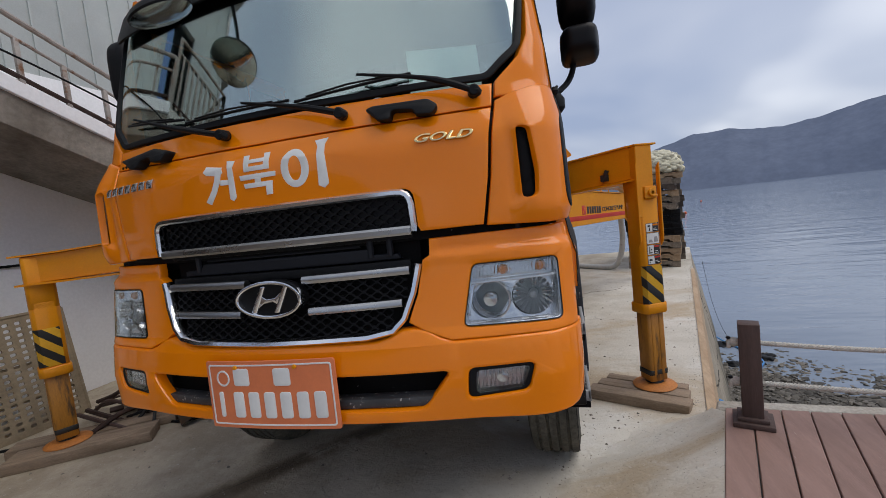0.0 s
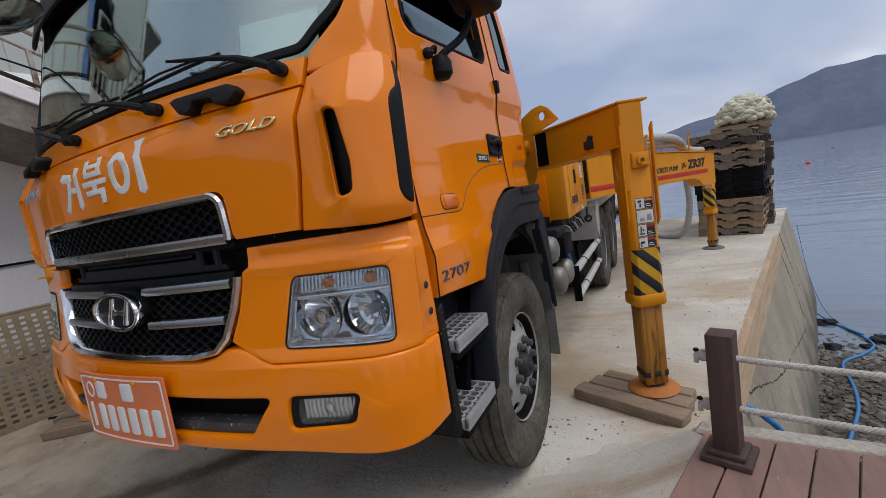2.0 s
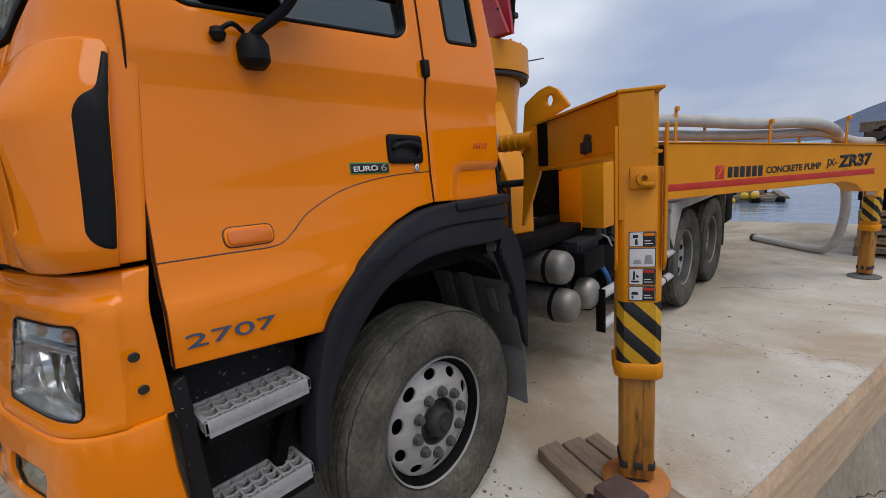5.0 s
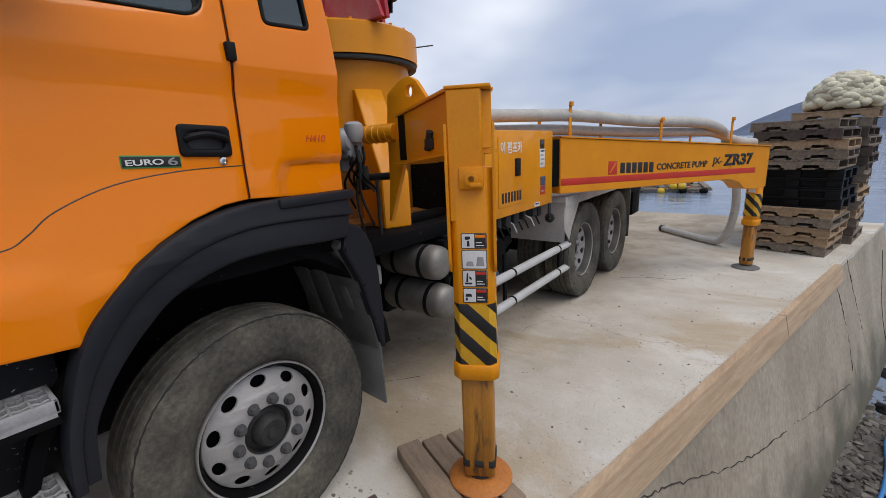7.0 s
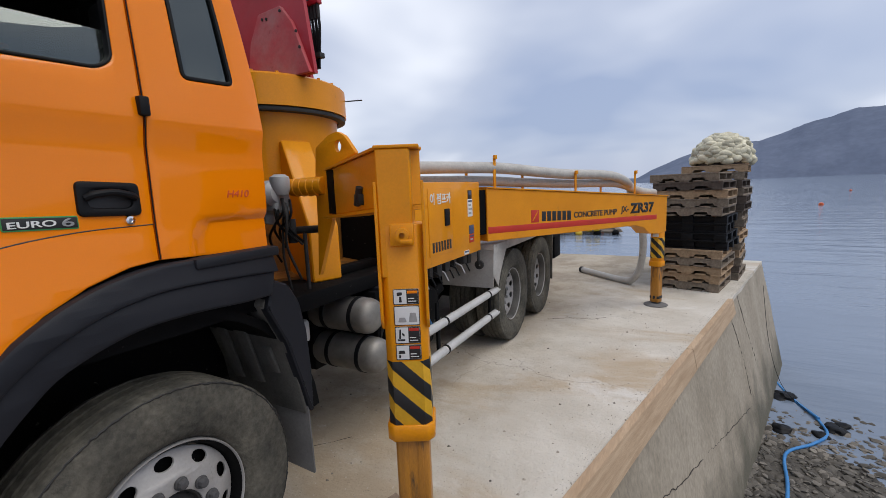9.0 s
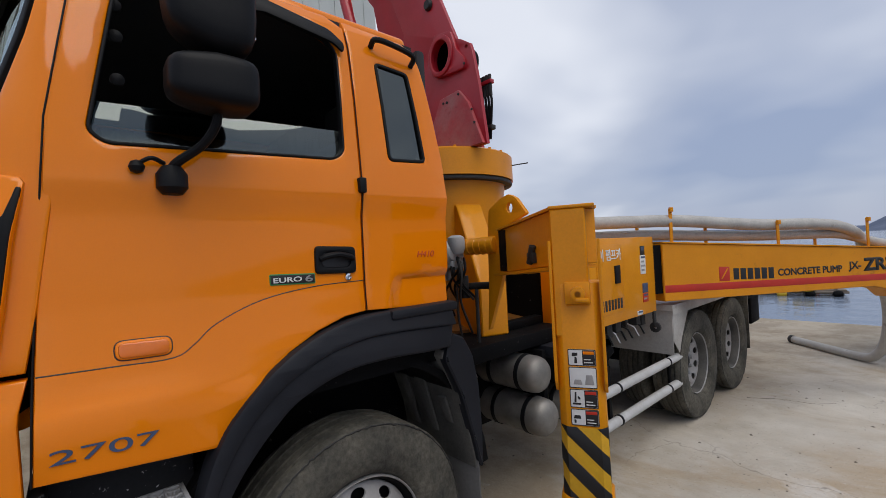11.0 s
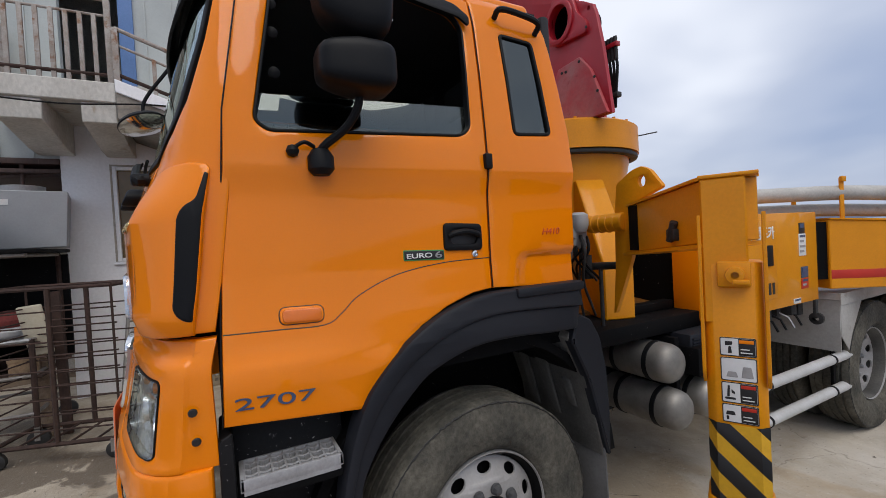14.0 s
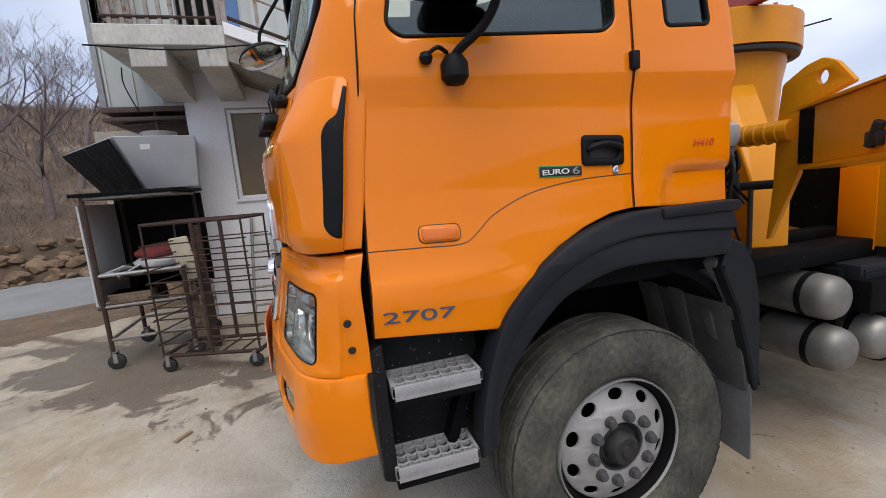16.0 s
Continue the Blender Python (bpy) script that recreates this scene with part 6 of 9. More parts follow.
def hazard(parent, put, w, d, c, z0, z1, slant=1, n=2):
    """Black slanted stripes wrapped round the column's faces."""
    pts = eight(w + 0.0015, d + 0.0015, c)
    ring = [pts[-1]] + pts[:4]
    lens, total = [0.0], 0.0
    for a, b in zip(ring, ring[1:]):
        total += (Vector(b) - Vector(a)).length
        lens.append(total)
    def wrap(u, v, dd):
        u = min(max(u, 0.0), total - 1e-6)
        k = max(i for i in range(len(lens) - 1) if lens[i] <= u + 1e-9)
        f = (u - lens[k]) / (lens[k + 1] - lens[k])
        a, b = Vector(ring[k]), Vector(ring[k + 1])
        nrm = Vector(((b - a).y, -(b - a).x)).normalized()
        p = a.lerp(b, f) - nrm * dd
        return Vector((p.x, p.y, v))
    part("hazard_field", put(sheet([[(0.002, z0), (total - 0.002, z0), (total - 0.002, z1), (0.002, z1)]], 0.002, lambda u, v, dd: wrap(u, v, dd + 0.0008), [l for l in lens[1:-1]], (), 0.0003)), HAZARD_YELLOW, parent, "bright yellow band under the stripes")
    rise = 0.95
    step = (z1 - z0) / n * 0.98
    for k in range(-3, n + 3):
        lo = [(u, z0 + k * step - slant * rise * (u - total * 0.5)) for u in (0.0, total)]
        poly = [lo[0], lo[1], (lo[1][0], lo[1][1] + step * 0.5), (lo[0][0], lo[0][1] + step * 0.5)]
        clip = []
        for lim, keep in ((z0, 1), (z1, -1)):
            clip, src = [], (poly if lim == z0 else out)
            for a, b in zip(src, src[1:] + src[:1]):
                ina, inb = (a[1] - lim) * keep >= 0, (b[1] - lim) * keep >= 0
                if ina:
                    clip.append(a)
                if ina != inb:
                    t = (lim - a[1]) / (b[1] - a[1])
                    clip.append((a[0] + (b[0] - a[0]) * t, lim))
            out = clip
            if len(out) < 3:
                break
        if len(out) >= 3 and abs(area(out)) > 2e-4:
            part("black_stripe", put(sheet([out], 0.003, wrap, [l for l in lens[1:-1]], (), 0.0003)), BLACK_PAINT, parent)


def leg(parent, put, w, d, top, collar, foot, mat=YELLOW, haz=None, slant=1, plate=None):
    """Column, collar, inner leg and round foot."""
    col = part("leg_column", put(prism(eight(w, d, 0.028), "z", collar, top, 0.004)), mat, parent)
    part("collar", put(merge(prism(eight(w + 0.012, d + 0.012, 0.03), "z", collar - 0.045, collar + 0.03, 0.006))), mat, parent)
    i = w * 0.80
    part("inner_leg", put(prism(eight(i, d * 0.80, 0.012), "z", foot + 0.05, collar, 0.003)), WORN_YELLOW, parent)
    for s in (-1, 1):
        part("wear_strip", put(box(s * i * 0.45 - 0.012, s * i * 0.45 + 0.012, -d * 0.80 - 0.003, -d * 0.80 + 0.002, foot + 0.10, collar - 0.05, 0.001)), WORN_YELLOW, parent)
    part("foot_joint", put(merge(prism(eight(i + 0.006, d * 0.82, 0.012), "z", foot + 0.10, foot + 0.14, 0.003), lathe([(0.0, foot + 0.11), (0.062, foot + 0.11), (0.055, foot + 0.05), (0.07, foot + 0.02), (0, foot + 0.02)], (0, 0, 0), "z", 20))), HUB, parent, "greasy foot joint")
    part("foot_plate", put(lathe([(0, foot + 0.030), (0.10, foot + 0.030), (0.150, foot + 0.012), (0.158, foot + 0.004), (0.156, foot), (0, foot)], (0, 0, 0), "z", 36)), plate or FOOT, parent, "round foot plate" if plate else "round rusty orange foot plate")
    if haz:
        hazard(parent, put, w, d, 0.028, haz[0], haz[1], slant)
    return col


FOOT = material("rusty_orange_foot", (0.55, 0.19, 0.03), (0.42, 0.15, 0.03), rough=0.6, scale=9, fine=60, grain=0.25, stain=(0.20, 0.10, 0.05), stain_scale=9, stain_from=0.6, bump=0.1)
LEG1 = (1.745, 2.177, 0)
D1 = (0.885, 0.465, 0)
out1 = part("front_outrigger", framed(LEG1, D1, prism([(-0.090, -0.084), (0.050, -0.084), (0.050, 0.084), (-0.090, 0.084)], "z", 1.40, 1.927, 0.006)), YELLOW, truck, "yellow front outrigger lowered on a timber pad")
put1 = lambda bm: framed(LEG1, D1, bm)
leg(out1, put1, 0.092, 0.085, 1.62, 0.715, 0.085, YELLOW, (0.735, 1.035))
part("top_cap", put1(box(-0.094, 0.088, -0.088, 0.088, 1.927, 1.940, 0.003)), YELLOW, out1)
for s in (-1, 1):
    part("cheek_plate", put1(prism(rounded([(-0.095, 1.22), (-0.060, 1.17), (-0.060, 1.76), (-0.095, 1.80)], 0.01), "x", s * 0.096 - 0.006, s * 0.096 + 0.006, 0.002)), YELLOW, out1)
lock = part("lock_plate", put1(box(-0.045, 0.055, -0.104, -0.080, 1.535, 1.625, 0.006)), YELLOW, out1, "welded plate with a locking bolt")
part("lock_bolt", put1(merge(lathe([(0.012, -0.122), (0.028, -0.120), (0.030, -0.105), (0.030, -0.09)], (0.008, 0, 1.578), "y", 20), box(0.0, 0.05, -0.125, -0.105, 1.545, 1.562, 0.004))), YELLOW, lock)

# arm of the front outrigger
AO, AD = (1.150, 2.500, 0), (1.745 - 1.150, 2.177 - 2.500, 0)
puta = lambda bm: framed(AO, AD, bm)
AL = math.hypot(AD[0], AD[1])
part("arm", puta(prism([(0.0, 1.640), (AL + 0.03, 1.695), (AL + 0.03, 1.926), (0.62, 1.926), (0.0, 1.880)], "y", -0.085, 0.085, 0.004)), YELLOW, out1)
part("top_flange", puta(prism([(-0.01, 1.879), (0.62, 1.927), (AL + 0.02, 1.927), (AL + 0.02, 1.939), (0.62, 1.939), (-0.01, 1.891)], "y", -0.098, 0.098)), YELLOW, out1)
part("bottom_flange", puta(prism([(-0.01, 1.622), (AL + 0.02, 1.676), (AL + 0.02, 1.690), (-0.01, 1.636)], "y", -0.125, 0.115)), YELLOW, out1)
part("cable_gland", puta(merge(box(AL * 0.62, AL * 0.62 + 0.06, -0.11, -0.07, 1.70, 1.75, 0.006), rod((AL * 0.64, -0.10, 1.70), (AL * 0.70, -0.10, 1.78), 0.016))), HUB, out1)
part("end_plate", sheet([rounded([(0.950, 1.285), (0.968, 1.30), (1.088, 1.61), (1.090, 1.885), (1.17, 1.92), (1.285, 1.965), (1.215, 2.06), (1.165, 2.088), (1.10, 2.072), (1.004, 2.012), (0.985, 1.85), (0.975, 1.55)], 0.015), [(1.165 + 0.022 * math.cos(t), 2.008 + 0.030 * math.sin(t)) for t in (2 * math.pi * k / 18 for k in range(18))]], 0.028, lambda u, v, d: Vector((u, 2.462 + d, v)), (), (), 0.003), YELLOW, out1, "pivot plate with an eye")
# black patch on the arm's side face paints the shade in the gap
part("arm_recess", puta(box(0.0, 0.10, -0.0885, -0.084, 1.650, 1.880)), BLACK_FRAME, out1, "black patch painting the shaded gap beside the pivot plate")
# swing ram, valve and hoses behind the cab
part("swing_ram", merge(rod((0.83, 2.43, 1.80), (1.05, 2.46, 1.805), 0.050, 20, 0.004), *[rod((0.86 + 0.045 * k, 2.4345 + 0.0065 * k, 1.8005), (0.875 + 0.045 * k, 2.4365 + 0.0065 * k, 1.801), 0.054, 20, 0.003) for k in range(4)], rod((0.66, 2.40, 1.795), (0.82, 2.42, 1.80), 0.030)), YELLOW, out1, "yellow hydraulic ram")
valve = part("valve_block", merge(box(0.69, 0.82, 2.31, 2.43, 1.66, 1.80, 0.025, 3), lathe([(0, 1.875), (0.03, 1.875), (0.052, 1.86), (0.060, 1.80), (0.04, 1.76)], (0.815, 2.36, 0), "z", 20), lathe([(0, -0.09), (0.06, -0.08), (0.075, -0.03), (0.075, 0.04), (0.05, 0.07), (0, 0.08)], (0.75, 2.34, 1.77), "x", 20), rod((0.70, 2.36, 1.60), (0.72, 2.36, 1.70), 0.035, 14, 0.006)), CASING, truck, "grey cast valve block with hoses")
rng = random.Random(5)
for k in range(9):
    a = Vector((0.72 + rng.random() * 0.16, 2.34 + rng.random() * 0.1, 1.70 + 0.04 * rng.random()))
    b = Vector((0.68 + rng.random() * 0.18, 2.40 + rng.random() * 0.10, 1.15 + rng.random() * 0.35))
    part("hydraulic_hose", tube(smooth_path([a, a + Vector((0.06, -0.05, -0.07)), (a + b) / 2 + Vector((0.05 * rng.random(), -0.07, -0.02)), b], 6), 0.0075, 7), (PLASTIC, HUB, PLASTIC, HUB)[k % 4], valve)
part("pipe_joint", merge(rod((0.78, 2.46, 1.55), (1.0, 2.50, 1.56), 0.022), rod((0.80, 2.43, 1.48), (0.80, 2.43, 1.62), 0.026), rod((0.86, 2.47, 1.20), (0.86, 2.47, 1.56), 0.012)), HUB, valve)

# warning stickers
def sticker(z0, z1, dark, red, n):
    f = lambda loop, t, pr: put1(sheet([loop], t, lambda u, v, d: Vector((u, -0.085 - pr + d, v)), (), (), 0.0005))
    s = part("warning_sticker", f(rounded([(-0.046, z0), (0.062, z0), (0.062, z1), (-0.046, z1)], 0.006), 0.002, 0.0015), WHITE, out1, "white and black warning sticker")
    if dark:
        part("sticker_panel", f([(0.010, z0 + 0.004), (0.058, z0 + 0.004), (0.058, z1 - 0.004), (0.010, z1 - 0.004)], 0.001, 0.0024), BLACK_INK, s)
        part("sticker_bar", f([(0.013, z1 - 0.020), (0.055, z1 - 0.020), (0.055, z1 - 0.008), (0.013, z1 - 0.008)], 0.001, 0.0032), STRIPE_RED if red else PAINT, s)
        zc = (z0 + z1) / 2
        marks = {0: [[(-0.030, z1 - 0.030), (-0.008, z1 - 0.026), (-0.008, z1 - 0.014), (-0.030, z1 - 0.014)], [(-0.022, z0 + 0.010), (-0.010, z0 + 0.010), (-0.012, z1 - 0.032), (-0.020, z1 - 0.032)]],
                 1: [[(-0.036, z0 + 0.012), (-0.004, z0 + 0.012), (-0.004, z0 + 0.020), (-0.036, z0 + 0.020)], [(-0.030, z0 + 0.022), (-0.022, z0 + 0.022), (-0.020, z1 - 0.012), (-0.027, z1 - 0.012)], [(-0.016, zc), (-0.006, zc - 0.006), (-0.006, zc + 0.004), (-0.016, zc + 0.012)]],
                 2: [[(-0.036, zc - 0.006), (-0.006, zc - 0.006), (-0.010, zc + 0.008), (-0.032, zc + 0.008)], [(-0.034, z0 + 0.010), (-0.026, z0 + 0.010), (-0.026, zc - 0.010), (-0.034, zc - 0.010)]]}[n]
        for j, q in enumerate(marks):
            part("sticker_mark", f(rounded(q, 0.003), 0.001, 0.0024 + 0.0003 * j), BLACK_INK, s)
        for j in range(2):
            part("sticker_print", f([(0.016, z0 + 0.012 + 0.012 * j), (0.050 - 0.008 * j, z0 + 0.012 + 0.012 * j), (0.050 - 0.008 * j, z0 + 0.016 + 0.012 * j), (0.016, z0 + 0.016 + 0.012 * j)], 0.001, 0.0030), WHITE, s)
    else:
        for q in range(2):
            part("sticker_mark", f(rounded([(-0.030 + 0.045 * q, z0 + 0.014), (0.006 + 0.045 * q, z0 + 0.014), (0.0 + 0.045 * q, z0 + 0.034 + 0.02 * q), (-0.024 + 0.045 * q, z0 + 0.034 + 0.02 * q)], 0.004), 0.001, 0.0024), RIM, s)
    e = part("sticker_edge", put1(sheet([rounded([(-0.046, z0), (0.062, z0), (0.062, z1), (-0.046, z1)], 0.006), rounded([(-0.043, z0 + 0.003), (0.059, z0 + 0.003), (0.059, z1 - 0.003), (-0.043, z1 - 0.003)], 0.005)], 0.001, lambda u, v, d: Vector((u, -0.0874 + d, v)), (), (), 0.0003)), BLACK_INK, s)


for z0, z1, dark, red, n in ((1.285, 1.352, True, False, 0), (1.195, 1.280, False, False, 0), (1.115, 1.190, True, True, 1), (1.043, 1.110, True, True, 2)):
    sticker(z0, z1, dark, red, n)

# front right outrigger, swung forward beside the building
LEG3, D3 = (-2.86, 1.02, 0), (0.88, -0.47, 0)
out3 = part("front_outrigger", framed(LEG3, D3, prism(eight(0.10, 0.09, 0.02), "z", 1.2, 1.60, 0.004)), YELLOW, truck, "yellow outrigger reaching out beside the building")
put3 = lambda bm: framed(LEG3, D3, bm)
leg(out3, put3, 0.10, 0.09, 1.25, 0.70, 0.085, YELLOW, (0.74, 1.04), 1)
AD3 = (-1.0 + 2.86, 2.45 - 1.02, 0)
putb = lambda bm: framed(LEG3, AD3, bm)
part("arm", putb(prism([(-0.06, 1.40), (2.3, 1.45), (2.3, 1.78), (0.2, 1.62), (-0.06, 1.61)], "y", -0.09, 0.09, 0.005)), YELLOW, out3)
part("bottom_flange", putb(box(-0.10, 2.3, -0.13, 0.12, 1.388, 1.402)), YELLOW, out3)
part("top_flange", putb(prism([(-0.12, 1.612), (0.2, 1.622), (2.3, 1.782), (2.3, 1.795), (0.2, 1.635), (-0.12, 1.625)], "y", -0.12, 0.12)), YELLOW, out3)

# rear arm with its lettering
RO, RD = (1.159, 4.573, 0), (0.4857, 0.8741, 0)
putr = lambda bm: framed(RO, RD, bm)
rear_arm = part("rear_outrigger", putr(prism([(-0.02, 1.228), (2.44, 1.196), (2.62, 1.15), (2.74, 1.06), (2.985, 1.04), (3.145, 1.06), (3.145, 1.545), (-0.02, 1.751)], "y", -0.02, 0.18, 0.006)), YELLOW, truck, "long yellow rear outrigger arm with lettering")
LEG2 = (2.600, 7.290)
put2 = lambda bm: moved(bm, Matrix.Translation((*LEG2, 0)) @ pose(0, 0, 0, 0, 0, 60.9 - 85))
leg(rear_arm, put2, 0.076, 0.074, 1.10, 0.615, 0.004, YELLOW, (0.690, 0.975), 1, FLAP)
def arm_face(x, z, d=0.0):
    return Vector((RO[0] + RD[0] * x + RD[1] * (0.0205 - d), RO[1] + RD[1] * x - RD[0] * (0.0205 - d), z))
def arm_patch(loop, mat, name, proud=0.001, label=""):
    return part(name, sheet([loop], 0.002, lambda u, v, d: arm_face(u, v, d - proud), (), (), 0.0004), mat, rear_arm, label)
arm_patch([(-0.012, 1.305), (2.90, 1.246), (2.90, 1.308), (-0.012, 1.371)], STRIPE_RED, "red_stripe")
arm_patch([(0.570, 1.372), (0.685, 1.368), (0.685, 1.498), (0.570, 1.505)], STRIPE_RED, "logo_square")
arm_patch([(0.585, 1.388), (0.600, 1.388), (0.675, 1.486), (0.660, 1.486)], YELLOW, "logo_slash", 0.002)
for k in range(6):
    x = 0.728 + k * 0.080
    arm_patch([(x, 1.376 - 0.003 * k), (x + 0.062, 1.374 - 0.003 * k), (x + 0.062, 1.478 - 0.003 * k), (x, 1.482 - 0.003 * k)], BLACK_INK, "name_bar")
letters("CONCRETE PUMP", 0.070, None, BLACK_INK, rear_arm, "lettering", 0.0006, 0.0, 0.79, lambda x, y, z: arm_face(1.238 + x, 1.376 - 0.012 * x + y, -z - 0.001), 0.0024, "black lettering")
letters("JX-", 0.100, None, BLACK_INK, rear_arm, "model_lettering", 0.0006, 0.0, 0.165, lambda x, y, z: arm_face(2.108 + x, 1.362 - 0.010 * x + y, -z - 0.001), 0.0030, "black model lettering")
letters("ZR37", 0.138, None, BLACK_INK, rear_arm, "model_lettering", 0.0006, 0.0, 0.535, lambda x, y, z: arm_face(2.298 + x, 1.354 - 0.008 * x + y, -z - 0.001), 0.0070, "bold black model lettering")
# solid black block in place of the shade at the arm's root
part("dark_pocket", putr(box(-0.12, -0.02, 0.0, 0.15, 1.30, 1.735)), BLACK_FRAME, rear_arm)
part("arm_top_flange", putr(prism([(-0.02, 1.752), (3.15, 1.546), (3.15, 1.558), (-0.02, 1.764)], "y", -0.032, 0.192)), YELLOW, rear_arm)
part("leg_sticker", put2(box(-0.030, 0.050, -0.0815, -0.0785, 0.99, 1.20, 0.0005)), WHITE, rear_arm, "pale warning stickers above the stripes")
# pegs that carry the hose
for x, h, yy in ((0.10, 2.06, 0.0), (-0.13, 1.99, 0.16), (1.29, 1.90, 0.0), (2.42, 1.89, 0.0), (0.62, 1.90, 0.16), (1.95, 1.83, 0.16)):
    base = 1.751 - x * 0.065
    part("hose_peg", putr(merge(box(x - 0.016, x + 0.016, yy - 0.005, yy + 0.005, base - 0.02, h, 0.002), box(x - 0.016, x + 0.016, yy - 0.025, yy, h - 0.03, h + 0.01, 0.002))), YELLOW, rear_arm)

# ---- pump body, turret, boom ----
body = part("pump_body", merge(box(0.80, 1.125, 3.27, 4.46, 1.155, 1.815, 0.008), box(-1.10, 0.80, 3.55, 4.46, 1.155, 1.80, 0.008), box(-1.10, -0.80, 3.27, 3.55, 1.155, 1.80, 0.008)), YELLOW, truck, "yellow pump housing")
hatch = part("hatch", merge(box(1.122, 1.132, 3.46, 3.86, 1.235, 1.765, 0.004)), YELLOW, body, "hatch with white lettering")
part("hatch_lock", box(1.128, 1.142, 3.715, 3.80, 1.46, 1.60, 0.006), PLASTIC, hatch)
letters("이 펌프카", 0.090, None, WHITE, hatch, "white_lettering", 0.0006, 0.0, 0.345, lambda x, y, z: Vector((1.133 + z, 3.490 + x, 1.640 + y)), 0.0018)
for k in range(7):
    y = 3.50 + k * 0.048
    part("number_bar", box(1.130, 1.134, y, y + 0.030, 1.265, 1.345), BLACK_INK, hatch)
def note(y0, y1, z0, z1, mat, rows):
    s = part("instruction_sticker", box(1.122, 1.129, y0, y1, z0, z1, 0.001), mat, body, "small instruction sticker")
    for k in range(rows):
        z = z1 - (z1 - z0) * (k + 0.7) / (rows + 0.4)
        part("print_bar", box(1.128, 1.131, y0 + 0.012, y1 - 0.012 - 0.02 * (k % 2), z, z + (z1 - z0) / rows * 0.4), RIM if k else BLUE_INK, s)
note(4.18, 4.28, 1.50, 1.66, WHITE, 4)
note(4.19, 4.27, 1.66, 1.74, BLACK_INK, 1)
note(4.20, 4.30, 1.34, 1.42, BLUE_INK, 1)
note(4.20, 4.30, 1.26, 1.335, STRIPE_RED, 2)
note(4.08, 4.18, 1.165, 1.20, WHITE, 1)
part("front_flange", box(0.775, 0.955, 3.258, 3.268, 1.135, 1.595, 0.003), PAINT, body, "flat orange cover plate")
# black instead of the machine's yellow, to paint the shade behind the cab
part("deck_frame", merge(box(-0.95, 0.95, 2.15, 3.3, 1.10, 1.20, 0.01), box(0.70, 0.78, 2.75, 3.25, 1.20, 1.26, 0.01)), BLACK_FRAME, truck, "deck frame behind the cab, coloured black for shade")
part("chassis_frame", box(-0.9, 0.9, 4.4, 7.7, 1.08, 1.22, 0.01), YELLOW, truck)
# black blocks stand in for shade in the bay and under the frame
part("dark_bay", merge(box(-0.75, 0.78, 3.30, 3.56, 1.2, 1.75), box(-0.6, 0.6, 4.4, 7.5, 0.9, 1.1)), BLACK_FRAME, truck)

TX, TY = 0.0, 2.98
tur = part("turret", lathe([(0.0, 1.05), (0.62, 1.05), (0.60, 1.12), (0.48, 1.16), (0.49, 1.7), (0.515, 2.15), (0.538, 2.27), (0.538, 2.302), (0.56, 2.335), (0.612, 2.335), (0.612, 2.525), (0.59, 2.54), (0.0, 2.54)], (TX, TY, 0), "z", 64), YELLOW, truck, "yellow turret column with a wide flange")
# dark band paints the shadow of the overhanging flange
part("slewing_ring", lathe([(0.55, 2.300), (0.600, 2.303), (0.604, 2.315), (0.600, 2.33), (0.55, 2.33)], (TX, TY, 0), "z", 64), HUB, tur, "dark ring painting the shadow under the turret flange")
# the foot's colour carries both oil and the shade low on the turret
part("turret_foot", lathe([(0.48, 1.70), (0.512, 1.70), (0.512, 1.24), (0.66, 1.22), (0.66, 1.19), (0.5, 1.19)], (TX, TY, 0), "z", 48), OILY_SHADED_YELLOW, tur, "oily foot of the turret, darkened for shade as well")
for k in range(24):
    a = 2 * math.pi * k / 24
    part("ring_bolt", rod((TX + 0.58 * math.cos(a), TY + 0.58 * math.sin(a), 2.538), (TX + 0.58 * math.cos(a), TY + 0.58 * math.sin(a), 2.550), 0.012, 6), YELLOW, tur)
for ang in (-62, -20, -150, 100):
    m = Matrix.Translation((TX, TY, 0)) @ pose(0, 0, 0, 0, 0, ang)
    part("gusset", moved(prism([(0.44, 1.20), (0.86, 1.20), (0.86, 1.55), (0.54, 2.12), (0.44, 2.12)], "y", -0.10, 0.10, 0.008), m), YELLOW, tur)
part("aerial", rod((0.44, 3.36, 2.47), (0.56, 3.47, 2.485), 0.005, 6), HUB, tur)
side_plate = [(-0.40, 2.536), (0.702, 2.536), (0.649, 2.99), (0.605, 3.235), (0.584, 3.30), (0.50, 3.36), (0.445, 3.39), (0.241, 3.873), (-0.05, 4.50), (-0.30, 4.85), (-0.75, 4.98), (-0.98, 4.70), (-0.62, 4.25), (-0.44, 4.25), (-0.20, 3.69), (-0.32, 3.2)]
port = [(0.289 + 0.105 * math.cos(t), 3.306 + 0.125 * math.sin(t)) for t in (2 * math.pi * k / 28 for k in range(28))]
eye_hole = [(0.547 + 0.014 * math.cos(t), 3.288 + 0.014 * math.sin(t)) for t in (2 * math.pi * k / 12 for k in range(12))]
boom = part("boom_post", sheet([side_plate, port, eye_hole], 0.03, lambda u, v, d: Vector((u, 2.82 + d, v)), (), (), 0.004), RED, truck, "red boom post above the turret")
part("back_plate", prism([(p[0] - 0.30, p[1]) for p in side_plate], "y", 3.10, 3.13), RED, boom)
part("edge_plate", prism([(0.625, 2.57), (0.655, 2.57), (0.60, 3.0), (0.42, 3.38), (0.21, 3.87), (-0.08, 4.5), (-0.12, 4.48), (0.17, 3.84), (0.38, 3.36), (0.56, 3.0)], "y", 2.85, 2.875), RED, boom)
